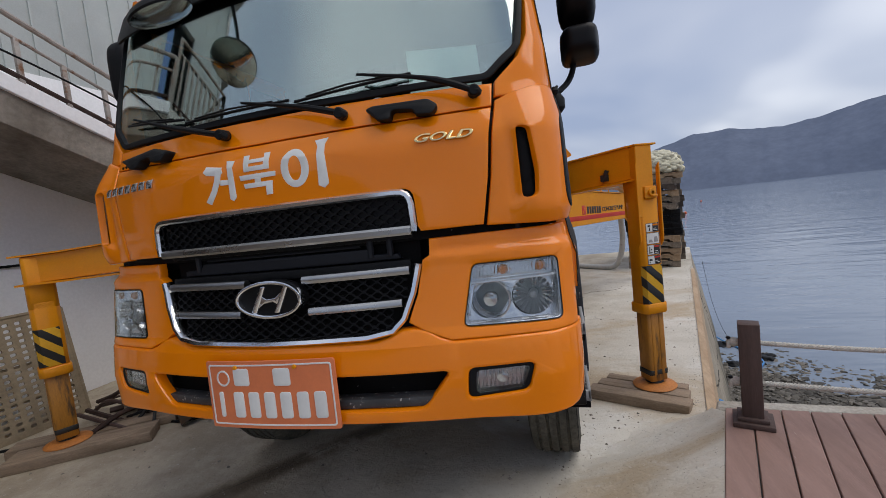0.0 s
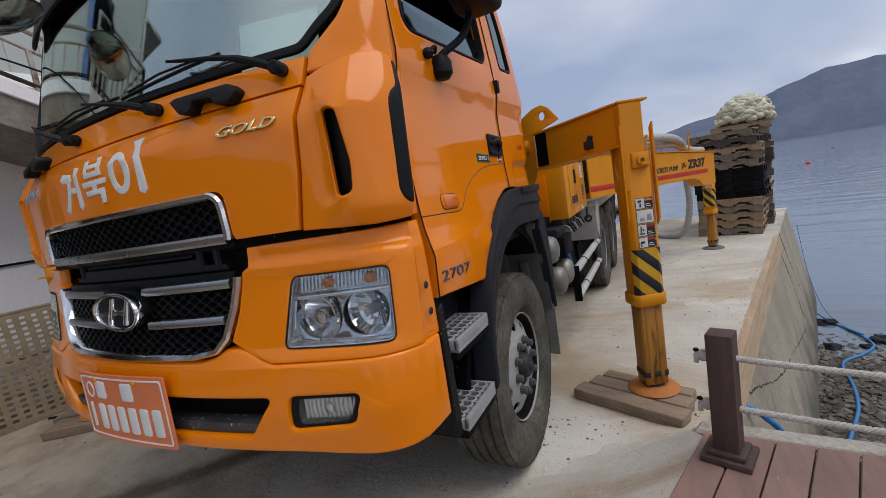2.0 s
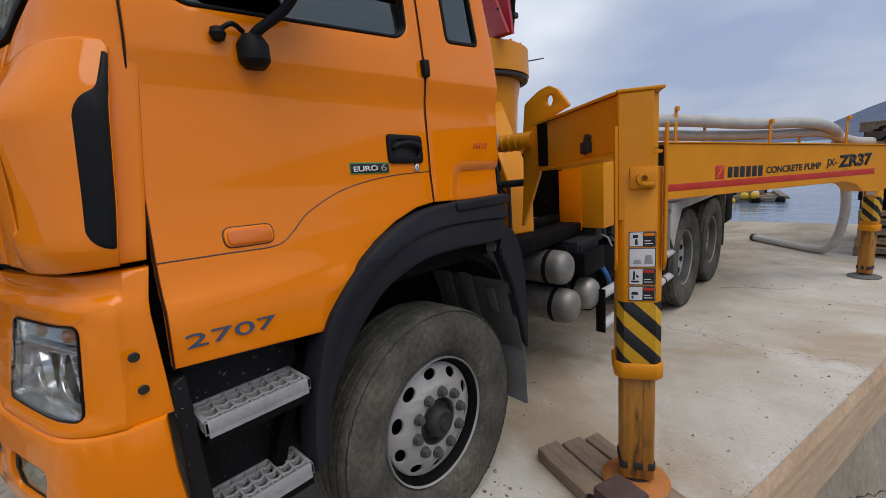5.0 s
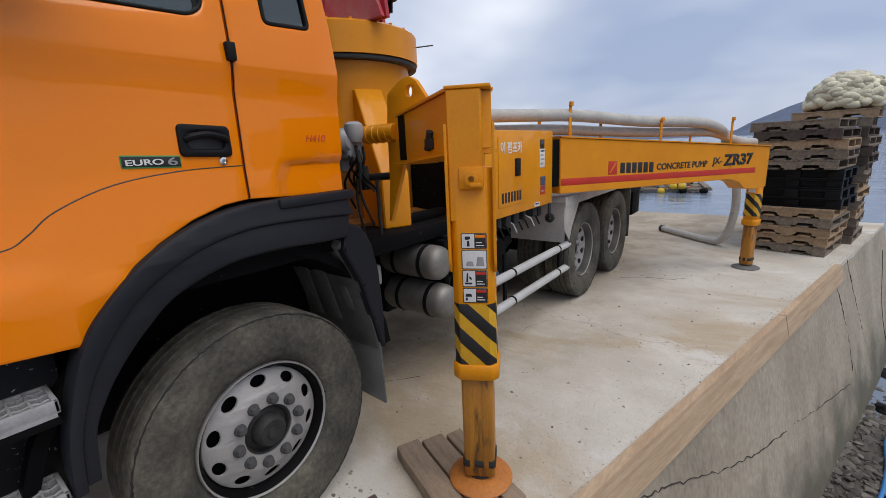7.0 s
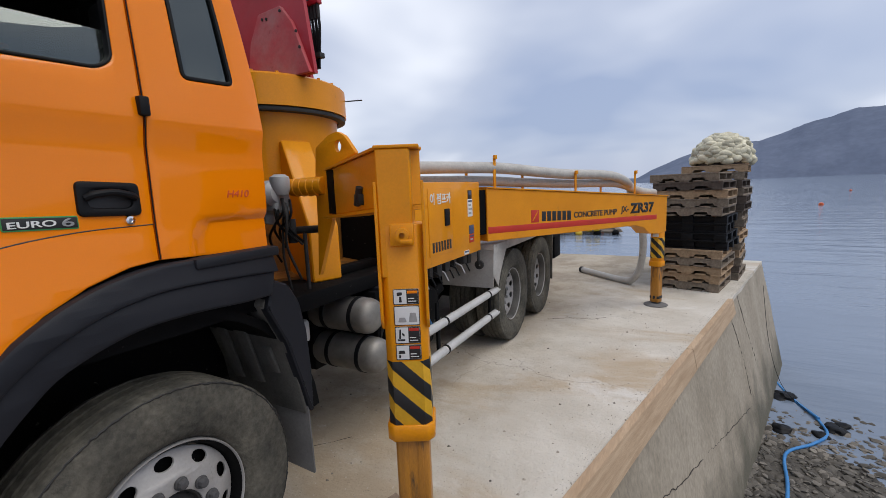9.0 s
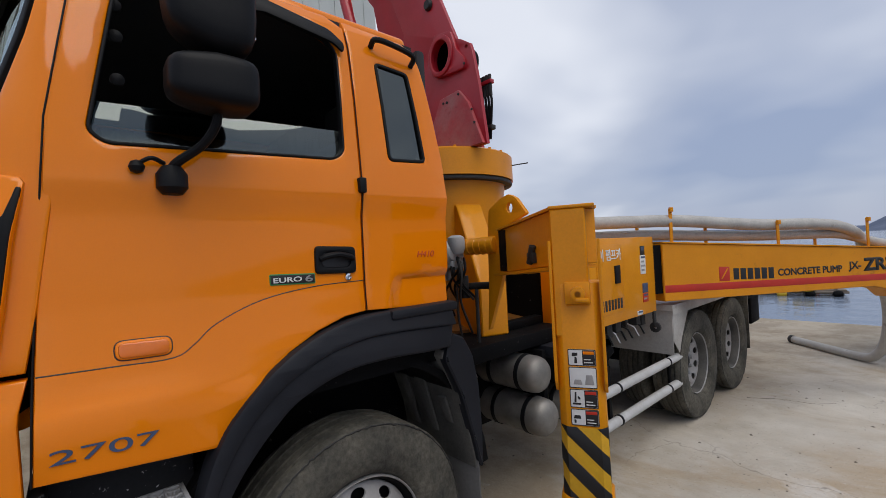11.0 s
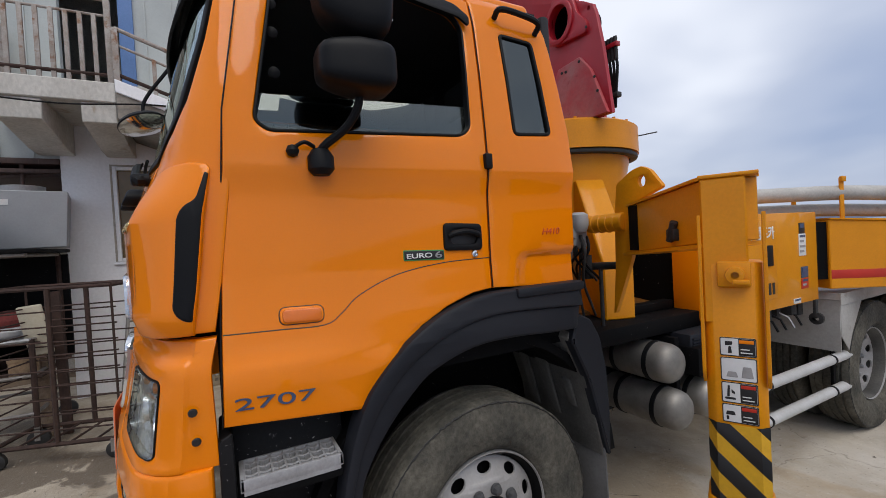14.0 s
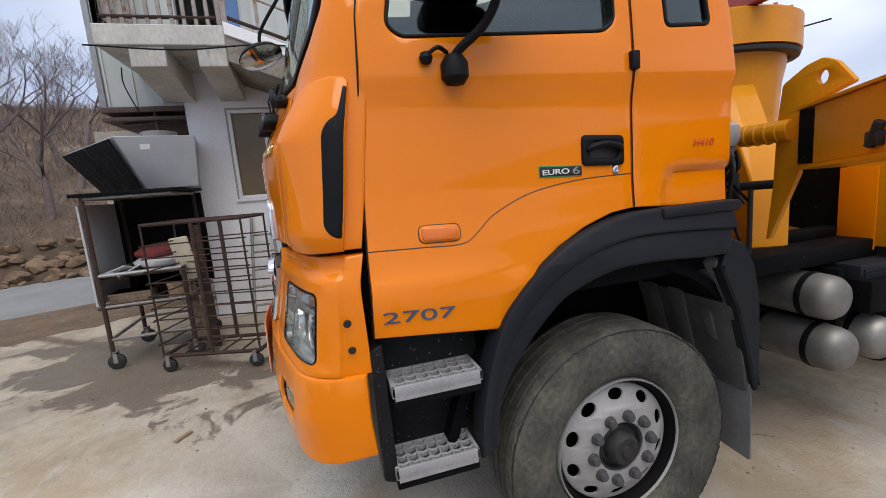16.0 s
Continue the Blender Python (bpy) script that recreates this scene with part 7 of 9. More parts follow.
part("side_fin", prism([(-0.34, 2.57), (-0.22, 3.68), (-0.46, 4.25), (-0.72, 4.25), (-0.50, 3.2), (-0.44, 2.57)], "y", 2.86, 3.08), RED, boom)
flange = rounded([(0.16, 3.20), (0.235, 3.15), (0.541, 3.125), (0.545, 3.20), (0.46, 3.30), (0.41, 3.46), (0.22, 3.50)], 0.03)
part("port_flange", sheet([flange, [(0.289 + 0.104 * math.cos(t), 3.306 + 0.124 * math.sin(t)) for t in (2 * math.pi * k / 28 for k in range(28))]], 0.026, lambda u, v, d: Vector((u, 2.794 + d, v)), (), (), 0.004), RED, boom)
part("port_ring", sheet([[(0.289 + 0.140 * math.cos(t), 3.306 + 0.158 * math.sin(t)) for t in (2 * math.pi * k / 32 for k in range(32))], [(0.289 + 0.102 * math.cos(t), 3.306 + 0.122 * math.sin(t)) for t in (2 * math.pi * k / 32 for k in range(32))]], 0.03, lambda u, v, d: Vector((u, 2.780 + d, v)), (), (), 0.005), RED, boom)
part("port_tube", lathe([(0.13, 0.0), (0.13, 0.24), (0.0, 0.24)], (0.289, 2.852, 3.306), "y", 24), BLACK_FRAME, boom)
part("pin", lathe([(0.0, -0.03), (0.035, -0.028), (0.045, -0.01), (0.045, 0.02)], (0.155, 2.82, 3.777), "y", 20), HUB, boom)
PALE_RED = material("chalky_red_paint", (0.48, 0.045, 0.055), (0.42, 0.16, 0.16), rough=0.6, scale=4, fine=50, grain=0.15, stain=(0.22, 0.03, 0.035), stain_scale=6, stain_from=0.6)
part("gusset_plate", prism([(0.10, 2.538), (0.69, 2.538), (0.562, 2.867), (0.468, 2.983), (0.26, 2.97), (0.16, 2.80)], "y", 2.790, 2.82, 0.003), PALE_RED, boom, "faded chalky red gusset plate")
for u, v in ((0.30, 2.93), (0.34, 2.925), (0.47, 2.95), (0.60, 2.80), (0.545, 3.155), (0.62, 2.70)):
    part("plate_bolt", lathe([(0, -0.008), (0.010, -0.006), (0.010, 0.0)], (u, 2.790 if v < 2.96 else 2.794, v), "y", 8), HUB, boom)
part("maker_tag", moved(box(-0.05, 0.05, -0.004, 0, -0.03, 0.03), pose(-0.33, 2.82, 4.20, 0, 24, 0)), WHITE, boom)
part("hose_bracket", box(0.55, 0.67, 2.93, 2.97, 3.005, 3.035, 0.004), RED, boom)
for k in range(4):
    x = 0.565 + 0.028 * k
    part("boom_hose", tube(smooth_path([(0.60 + 0.008 * k, 2.95, 2.60), (0.605 + 0.010 * k, 2.95, 2.70), (x + 0.005, 2.95, 2.86), (x, 2.95, 2.93)], 6), 0.010, 7), PLASTIC, boom)
    part("hose_end", rod((x, 2.95, 2.92), (x - 0.004, 2.95, 3.075), 0.013, 8), HUB, boom)
part("hose_clamp", box(0.58, 0.66, 2.925, 2.975, 2.665, 2.70, 0.006), HUB, boom)
part("boom_pipe", tube(smooth_path([(-0.42, 2.62, 2.57), (-0.55, 2.62, 3.4), (-0.85, 2.62, 4.3), (-1.0, 2.62, 5.0)], 8), 0.05, 12), RED, boom)
for k in range(3):
    part("control_cable", tube(smooth_path([(-0.52 - 0.03 * k, 2.66, 3.0), (-0.74 - 0.02 * k, 2.66, 4.0), (-0.95, 2.66, 4.8)], 6), 0.009, 6), STRIPE_RED, boom)

# ---- under the deck: tanks, rails, guards ----
def tank(x0, x1, y, z, r=0.118):
    t = part("air_tank", lathe([(0, x0 - 0.05), (r * 0.6, x0 - 0.035), (r * 0.93, x0 - 0.01), (r, x0 + 0.02), (r, x1 - 0.04), (r * 0.985, x1 - 0.020), (r * 0.93, x1 + 0.004), (r * 0.78, x1 + 0.026), (r * 0.50, x1 + 0.040), (0, x1 + 0.046)], (0, y, z), "x", 32), ALUMINIUM, truck, "dull aluminium air tank with black straps")
    for x in (x0 + 0.12, x1 - 0.10):
        part("strap", lathe([(r + 0.001, x - 0.016), (r + 0.005, x - 0.014), (r + 0.005, x + 0.014), (r + 0.001, x + 0.016)], (0, y, z), "x", 32), PLASTIC, t)


tank(0.60, 1.055, 2.80, 0.955)
tank(0.62, 1.095, 2.80, 0.690)
tank(0.75, 1.10, 3.10, 0.70)
part("tank_bracket", merge(box(0.55, 0.62, 2.70, 2.92, 0.55, 1.1, 0.006), box(0.45, 1.0, 2.92, 2.96, 0.60, 1.08, 0.006), box(0.85, 1.12, 2.96, 3.3, 0.86, 1.03, 0.01)), BLACK_FRAME, truck)
part("battery_box", merge(box(0.78, 1.06, 2.98, 3.32, 0.98, 1.10, 0.01), *[box(1.05, 1.068, 3.0, 3.3, 0.985 + 0.02 * k, 0.995 + 0.02 * k) for k in range(5)]), FENDER, truck, "dark ribbed battery box")
part("fluid_pot", merge(lathe([(0, 0.84), (0.035, 0.84), (0.04, 0.86), (0.04, 0.95), (0.03, 0.97), (0, 0.97)], (0.72, 2.52, 0), "z", 20)), GREY_WHITE, truck, "white filter bowl")
for z in (0.685, 0.445):
    part("side_rail", rod((1.15, 3.15, z), (1.15, 4.86, z), 0.036, 16, 0.004), GREY_WHITE, truck, "greyish white side guard bar")
part("rail_post", box(1.116, 1.184, 3.135, 3.155, 0.40, 0.73, 0.004), BLACK_FRAME, truck)
for y in (3.55, 4.66):
    part("rail_post", box(1.108, 1.130, y - 0.02, y + 0.02, 0.39, 0.86, 0.004), BLACK_FRAME, truck)
for y in (3.62, 4.55):
    for z in (0.685, 0.445):
        part("rail_clip", lathe([(0.037, -0.01), (0.041, -0.01), (0.041, 0.01), (0.037, 0.01)], (1.15, y, z), "y", 16), PLASTIC, truck)
rng = random.Random(11)
mess = part("pump_valves", merge(*[box(0.75 + rng.random() * 0.25, 1.02 + rng.random() * 0.06, y, y + 0.05 + 0.05 * rng.random(), 1.03 + 0.05 * rng.random(), 1.155, 0.006) for y in steps(3.3, 4.3, 0.12)]), HUB, truck, "dark valve blocks under the pump housing")
for k in range(8):
    y = 3.42 + 0.11 * k
    part("valve_lever", tube([(1.03, y, 1.09), (1.08, y + 0.02, 1.06), (1.11, y + 0.03, 0.99)], 0.008, 6), STEEL if k % 3 == 0 else PLASTIC, mess)
part("gearbox", merge(box(0.55, 0.98, 3.35, 3.75, 0.45, 0.98, 0.05, 3), lathe([(0, -0.15), (0.16, -0.13), (0.17, 0.1), (0, 0.14)], (0.9, 3.62, 0.80), "x", 20), rod((0.9, 3.4, 0.66), (0.95, 3.9, 0.9), 0.05)), BLACK_FRAME, truck)
part("blue_hose", tube(smooth_path([(1.0, 3.4, 0.9), (1.04, 3.5, 0.75), (1.02, 3.62, 0.62), (0.95, 3.7, 0.55)], 6), 0.02, 8), BLUE_HOSE, truck, "blue hose under the deck")
part("shackle", lathe([(0.02, -0.02), (0.045, -0.012), (0.045, 0.012), (0.02, 0.02)], (1.13, 4.40, 1.02), "y", 16), HUB, truck)
part("shackle_stay", box(1.115, 1.135, 4.38, 4.42, 1.02, 1.16, 0.004), HUB, truck)
# rear guards
for s in (1, -1):
    f = (lambda b: b) if s > 0 else mirrored
    gd = part("rear_mudguard", f(merge(prism([(4.60, 1.14), (4.62, 1.19), (7.05, 1.19), (7.05, 1.165), (4.66, 1.165), (4.62, 1.12)], "x", 0.62, 1.20), box(1.192, 1.204, 4.60, 7.05, 1.10, 1.19))), DUSTY_STEEL, truck, "galvanised cover over the rear wheels")
    part("guard_apron", f(sheet([[(4.62, 1.16), (4.62, 0.86), (4.74, 0.74), (4.80, 0.86), (5.02, 1.14), (5.02, 1.16)]], 0.006, lambda u, v, d: Vector((1.195 - d, u, v)), (), (), 0.001)), DUSTY_STEEL, gd)
    part("guard_front", f(box(0.60, 1.19, 4.61, 4.62, 0.74, 1.15)), DUSTY_STEEL, gd)
    part("rear_flap", f(sheet([[(7.06, 1.16), (7.06, 0.34), (7.07, 0.34), (7.10, 1.16)]], 0.45, lambda u, v, d: Vector((1.18 - d, u, v)), (), (), 0.001)), RUBBER, gd, "dusty rear mud flap")
part("rear_frame", merge(box(0.55, 1.16, 7.15, 7.75, 0.95, 1.14, 0.01), box(1.05, 1.15, 7.35, 7.75, 0.60, 1.0, 0.02), box(-1.1, 1.1, 7.7, 7.8, 0.75, 1.2, 0.01)), BLACK_FRAME, truck)
part("hopper", prism([(7.6, 1.0), (7.6, 1.55), (8.5, 1.60), (8.35, 0.8)], "x", -0.9, 0.75, 0.02), YELLOW, truck)

# delivery hoses lying on the arm
def arm_point(x, z, side=0.0):
    p = arm_face(x, z, side)
    return p
hose1 = smooth_path([arm_point(-0.85, 1.955, 0.05), arm_point(-0.3, 1.955, 0.06), arm_point(0.25, 1.945, 0.07), arm_point(1.1, 1.880, 0.08), arm_point(1.8, 1.860, 0.08), arm_point(2.2, 1.815, 0.10), arm_point(2.55, 1.70, 0.18), (2.24, 7.62, 1.50), (2.33, 8.05, 1.15), (2.37, 8.25, 0.75),
                     (2.33, 8.36, 0.36), (2.23, 8.44, 0.13), (2.08, 8.56, 0.060), (1.65, 8.95, 0.056), (1.24, 9.34, 0.057)], 10)
h = thing("delivery_hose", "thick grey-white rubber hose draped over the outrigger to the ground", "hose")
part("hose", tube(hose1, 0.056, 14), PUMP_HOSE, h)
part("hose_mouth", tube([hose1[-1], hose1[-1] + (hose1[-1] - hose1[-2]).normalized() * 0.06], 0.062, 16), HUB, h)
h = thing("delivery_hose", "grey-white rubber hose resting on the outrigger arm", "hose")
hose2 = smooth_path([arm_point(-0.85, 1.84, 0.16), arm_point(0.0, 1.83, 0.17), arm_point(0.6, 1.80, 0.18), arm_point(1.25, 1.77, 0.17), arm_point(1.8, 1.76, 0.17), arm_point(2.3, 1.74, 0.17), arm_point(2.75, 1.63, 0.15), arm_point(3.02, 1.60, 0.12)], 10)
part("hose", tube(hose2, 0.050, 14), PUMP_HOSE, h)

# timber pads under the feet
def timber(name, x, y, z, l, w, t, turn, lab, seed):
    bm = box(-l / 2, l / 2, -w / 2, w / 2, 0, t, 0.008)
    bmesh.ops.subdivide_edges(bm, edges=[e for e in bm.edges if abs(e.verts[0].co.x - e.verts[1].co.x) > l * 0.5], cuts=6)
    for v in bm.verts:
        v.co += Vector((0.012 * noise.noise((v.co.y * 20, v.co.z * 20, seed)), 0.008 * noise.noise((v.co.x * 5, v.co.z * 9, seed)), 0.004 * noise.noise((v.co.x * 6, v.co.y * 9, seed + 3)) if v.co.z > 0.02 else 0))
    ob = part(name, bm, BOARD)
    ob.matrix_basis = pose(x, y, z, 0, 0, turn)
    return tagged(ob, lab, "timber", "timber pads")


for k, (dx, w) in enumerate(((0.0, 0.135), (0.145, 0.13), (0.275, 0.10))):
    n = Vector((0.40, 0.916, 0))
    c = Vector((1.585, 2.015, 0)) + n * dx
    timber("support_board", c.x, c.y, 0.0, 0.72 - 0.06 * k, w, 0.080, -23.5, "weathered grey-brown timber board under the outrigger foot", k * 7 + 1)
timber("support_board", -2.70, 1.03, 0.0, 0.98, 0.26, 0.082, 36, "weathered timber board under the far outrigger foot", 31)
timber("support_board", -2.87, 1.26, 0.0, 1.20, 0.20, 0.074, 36, "weathered timber board under the far outrigger foot", 37)

# ---- timber deck, posts and ropes ----
def deck_left(y):
    return 1.518 + 0.331 * y


def deck_end(x):
    return 1.375 - 0.08 * (x - 1.97)


structure("ground_deck_bank", prism([(deck_left(-6) + 0.02, -6), (4.6, -6), (4.6, deck_end(4.6) + 0.10), (deck_left(1.46) + 0.02, 1.47)], "z", -2.7, 0.245), MORTAR, "concrete bank that carries the timber deck")
deck = thing("timber_deck", "reddish-brown planked timber deck beside the quay", "deck")
for k in range(17):
    a, b = 0.138 * k + 0.003, 0.138 * (k + 1) - 0.003
    x_far = lambda off: 1.973 + off
    poly = []
    for off in (a, b):
        y = deck_end(x_far(off))
        poly.append((deck_left(y) + off, y))
    for off in (b, a):
        poly.append((deck_left(-5.0) + off, -5.0))
    part("plank", prism(poly, "z", 0.248, 0.280 + 0.0015 * (k % 3), 0.004), DECKWOOD, deck)
structure("wall_kerb", prism([(1.93, deck_end(1.93) + 0.012), (4.6, deck_end(4.6) + 0.012), (4.6, deck_end(4.6) + 0.11), (1.97, deck_end(1.97) + 0.12)], "z", -2.7, 0.272, 0.012), MORTAR, "rough concrete kerb at the end of the deck")


def fillet():
    """Rough mortar ramp from the slab up to the deck."""
    bm = bmesh.new()
    rows = []
    for y in steps(-6, 1.95, 0.05):
        h = 0.272 * ease((1.95 - y) / 0.62)
        x1 = deck_left(y) + 0.004 if y < 1.37 else min(edge_x(y) - 0.02, deck_left(1.37) + 0.004 + (y - 1.37) * 0.25)
        row = []
        for k in range(9):
            f = k / 8
            x = x1 - (0.48 + 0.42 * ease((1.75 - y) / 0.9) + 0.10 * noise.noise((y * 2.1, 0, 7)) + 0.06 * noise.noise((y * 9, 3, 7))) * (1 - f)
            z = h * f ** 1.55 + (0.012 * noise.noise((x * 9, y * 9, 2)) + 0.008 * noise.noise((x * 30, y * 30, 2)) if 0 < k < 8 else 0)
            row.append(bm.verts.new((x, y, max(z, 0.002) if k else -0.004)))
        row.append(bm.verts.new((x1, y, -0.2)))
        rows.append(row)
    for a, b in zip(rows, rows[1:]):
        for i in range(len(a) - 1):
            bm.faces.new((a[i], a[i + 1], b[i + 1], b[i]))
    return bm


structure("ground_mortar_ramp", fillet(), CONCRETE, "rough grey mortar ramp between slab and deck", 60)


def fence_post(x, y, turn):
    p = thing("rope_post", "dark brown square timber post holding two ropes", "post", (x, y, 0.28), turn, "rope fence")
    bm = box(-0.048, 0.048, -0.048, 0.048, 0.0, 0.555, 0.005)
    part("shaft", bm, POSTWOOD, p)
    part("base_block", merge(box(-0.092, 0.092, -0.088, 0.088, 0.001, 0.028, 0.005), box(-0.070, 0.070, -0.068, 0.068, 0.028, 0.050, 0.005)), POSTWOOD, p)
    for z in (0.445, 0.225):
        part("rope_knot", merge(lathe([(0, 0.028), (0.022, 0.018), (0.027, 0), (0.02, -0.02), (0, -0.026)], (-0.068, 0.0, z), "x", 12), tube(smooth_path([(-0.06, 0, z), (-0.088, -0.01, z + 0.01), (-0.092, -0.015, z - 0.03)], 4), 0.011, 6)), ROPE, p)
        part("knot_tip", lathe([(0, 0.012), (0.010, 0.008), (0.012, 0), (0, -0.012)], (-0.092, -0.01, z + 0.022), "z", 10), PLASTIC, p)
    return p


fence_post(2.052, 1.200, -18)
fence_post(4.35, 1.02, 0)


def rope(p0, p1, sag, r=0.0125):
    """Three strands laid round each other."""
    p0, p1 = Vector(p0), Vector(p1)
    way, side, up = basis(p1 - p0)
    n = 260
    out = None
    for s in range(3):
        pts = []
        for i in range(n + 1):
            f = i / n
            c = p0.lerp(p1, f) - Vector((0, 0, sag * 4 * f * (1 - f)))
            a = f * (p1 - p0).length / 0.052 * 2 * math.pi + s * 2 * math.pi / 3
            pts.append(c + (math.cos(a) * side + math.sin(a) * up) * r * 0.55)
        t = tube(pts, r * 0.62, 6)
        out = merge(out, t) if out else t
    ob = part("rope", out, ROPE)
    return tagged(ob, "twisted off-white rope strung between the fence posts", "rope", "rope fence")


rope((2.09, 1.195, 0.725), (4.30, 1.03, 0.735), 0.06)
rope((2.09, 1.195, 0.505), (4.30, 1.03, 0.515), 0.05)

# ---- beach: stones, hose, nets ----
def stones(n, seed):
    rng = random.Random(seed)
    proto = bmesh.new()
    bmesh.ops.create_icosphere(proto, subdivisions=1, radius=1)
    pv = [v.co.copy() for v in proto.verts]
    pf = [[v.index for v in f.verts] for f in proto.faces]
    proto.free()
    vs, fs = [], []
    for i in range(n):
        y = rng.uniform(1.6, 12.5)
        x = edge_x(y) + 0.42 + rng.random() ** 1.2 * 6.5
        z = beach_z(x, y)
        r = 0.012 + 0.055 * rng.random() ** 3.4
        rot = Euler((rng.uniform(-0.4, 0.4), rng.uniform(-0.4, 0.4), rng.uniform(0, 6.28))).to_matrix()
        sx, sy, sz = r * rng.uniform(0.9, 1.7), r * rng.uniform(0.7, 1.1), r * rng.uniform(0.35, 0.6)
        o = len(vs)
        for p in pv:
            k = 1 + 0.22 * noise.noise((p.x * 1.7 + i, p.y * 1.7, p.z * 1.7))
            q = rot @ Vector((p.x * sx * k, p.y * sy * k, p.z * sz * k))
            vs.append((x + q.x, y + q.y, z + sz * 0.35 + q.z))
        fs += [[o + j for j in f] for f in pf]
    me = bpy.data.meshes.new("pebbles")
    me.from_pydata(vs, [], fs)
    me.shade_smooth()
    me.set_sharp_from_angle(angle=radians(42))
    me.materials.append(PEBBLE)
    return tagged(new("pebbles", me), "grey and brown beach stones at the foot of the wall", "stones", "", "stuff")


stones(25000, 3)


def on_beach(x, y, h=0.04):
    return Vector((x, y, max(beach_z(x, y), SEA_Z - 0.05) + h))


blue = thing("blue_hose", "bright blue plastic hose from the sea wall onto the beach", "hose")
path = smooth_path([(2.24, 2.62, -0.235), (2.34, 2.66, -0.28), (2.43, 2.70, -0.37), (2.54, 2.77, -0.54), (2.76, 3.0, -1.15), on_beach(3.12, 3.73), on_beach(3.56, 5.12), on_beach(3.96, 6.13), on_beach(4.14, 6.88), on_beach(4.29, 7.77), on_beach(4.70, 8.27), on_beach(4.97, 8.71), on_beach(4.95, 9.28)], 10)
part("hose", tube(path, 0.022, 12), BLUE_HOSE, blue)
blue2 = thing("blue_rope", "blue rope lying along the foot of the wall", "rope")
part("strand", tube(smooth_path([on_beach(4.97, 9.15, 0.06), on_beach(4.76, 9.91, 0.05), on_beach(4.59, 10.92, 0.06), (4.45, 10.6, -2.0), (4.50, 11.0, -1.4)], 10), 0.024, 10), BLUE_HOSE, blue2)
part("line", tube(smooth_path([(4.2, 9.6, -0.1), (4.30, 9.4, -1.05), (4.50, 9.3, -1.75), on_beach(4.88, 9.40, 0.05)], 8), 0.004, 6), PLASTIC, blue2)
for k, (x, y, s) in enumerate(((4.67, 9.91, 0.20), (4.38, 8.59, 0.13), (5.10, 8.90, 0.15), (4.88, 8.65, 0.10), (5.26, 9.09, 0.10))):
    bm = bmesh.new()
    bmesh.ops.create_icosphere(bm, subdivisions=3, radius=s)
    for v in bm.verts:
        n = noise.noise(v.co * 9 + Vector((k, 0, 0)))
        v.co = v.co * (1 + 0.5 * n)
        v.co.z *= 0.45
    ob = part("fishing_net", bm, PLASTIC)
    ob.matrix_basis = pose(*on_beach(x, y, 0.03))
    tagged(ob, "tangled black net washed up on the beach", "net")

# cracks and seams on the wall and slab
def wall_point(y, z, out=0.0):
    return Vector((edge_x(y) - 0.012 - 0.216 * z + out, y, z))


CRACK = material("dark_crack", (0.06, 0.05, 0.042), rough=0.95, grain=0.2)
rng = random.Random(8)


def crack(points, name, lab, r=0.006):
    pts = []
    for a, b in zip(points, points[1:]):
        for k in range(14):
            p = a.lerp(b, k / 14)
            pts.append(p + Vector((0, rng.uniform(-0.008, 0.008), rng.uniform(-0.016, 0.016) if abs(a.z - b.z) > 1e-3 or a.z < -0.01 else 0)))
    rad = [r * 0.45 * rng.uniform(0.3, 1.5) for _ in pts]
    ob = part(name, tube(pts, r, 5, True, rad), CRACK)
    tagged(ob, lab, "crack", "", "structure")


crack([wall_point(2.7, -0.22), wall_point(3.22, -0.39), wall_point(3.89, -0.66), wall_point(4.59, -0.87), wall_point(5.5, -1.05), wall_point(6.42, -1.26), wall_point(7.9, -1.58)], "wall_crack", "long dark crack running up the sea wall", 0.009)
crack([wall_point(8.46, -0.03), wall_point(8.6, -0.5), wall_point(8.75, -0.9), wall_point(8.9, -1.25)], "wall_crack", "dark seam down the sea wall", 0.012)
crack([wall_point(7.69, -0.08), wall_point(7.85, -0.5), wall_point(7.99, -0.91), wall_point(8.02, -1.5)], "wall_crack", "dark seam down the sea wall", 0.009)
crack([Vector((1.35, 6.1, 0.0)), Vector((1.6, 6.25, 0.0)), Vector((1.9, 6.3, 0.0)), Vector((2.05, 6.45, 0.0))], "slab_crack", "thin dark crack in the slab", 0.006)
crack([Vector((-1.9, -0.3, 0.0)), Vector((-1.0, 0.77, 0.0)), Vector((-0.4, 1.48, 0.0)), Vector((0.2, 2.2, 0.0)), Vector((0.8, 2.9, 0.0))], "slab_crack", "dark dirty joint in the slab", 0.004)


CHIP = material("concrete_chip", (0.34, 0.30, 0.25), (0.20, 0.175, 0.145), rough=0.9, scale=8, fine=60, grain=0.2, vary=0.5)


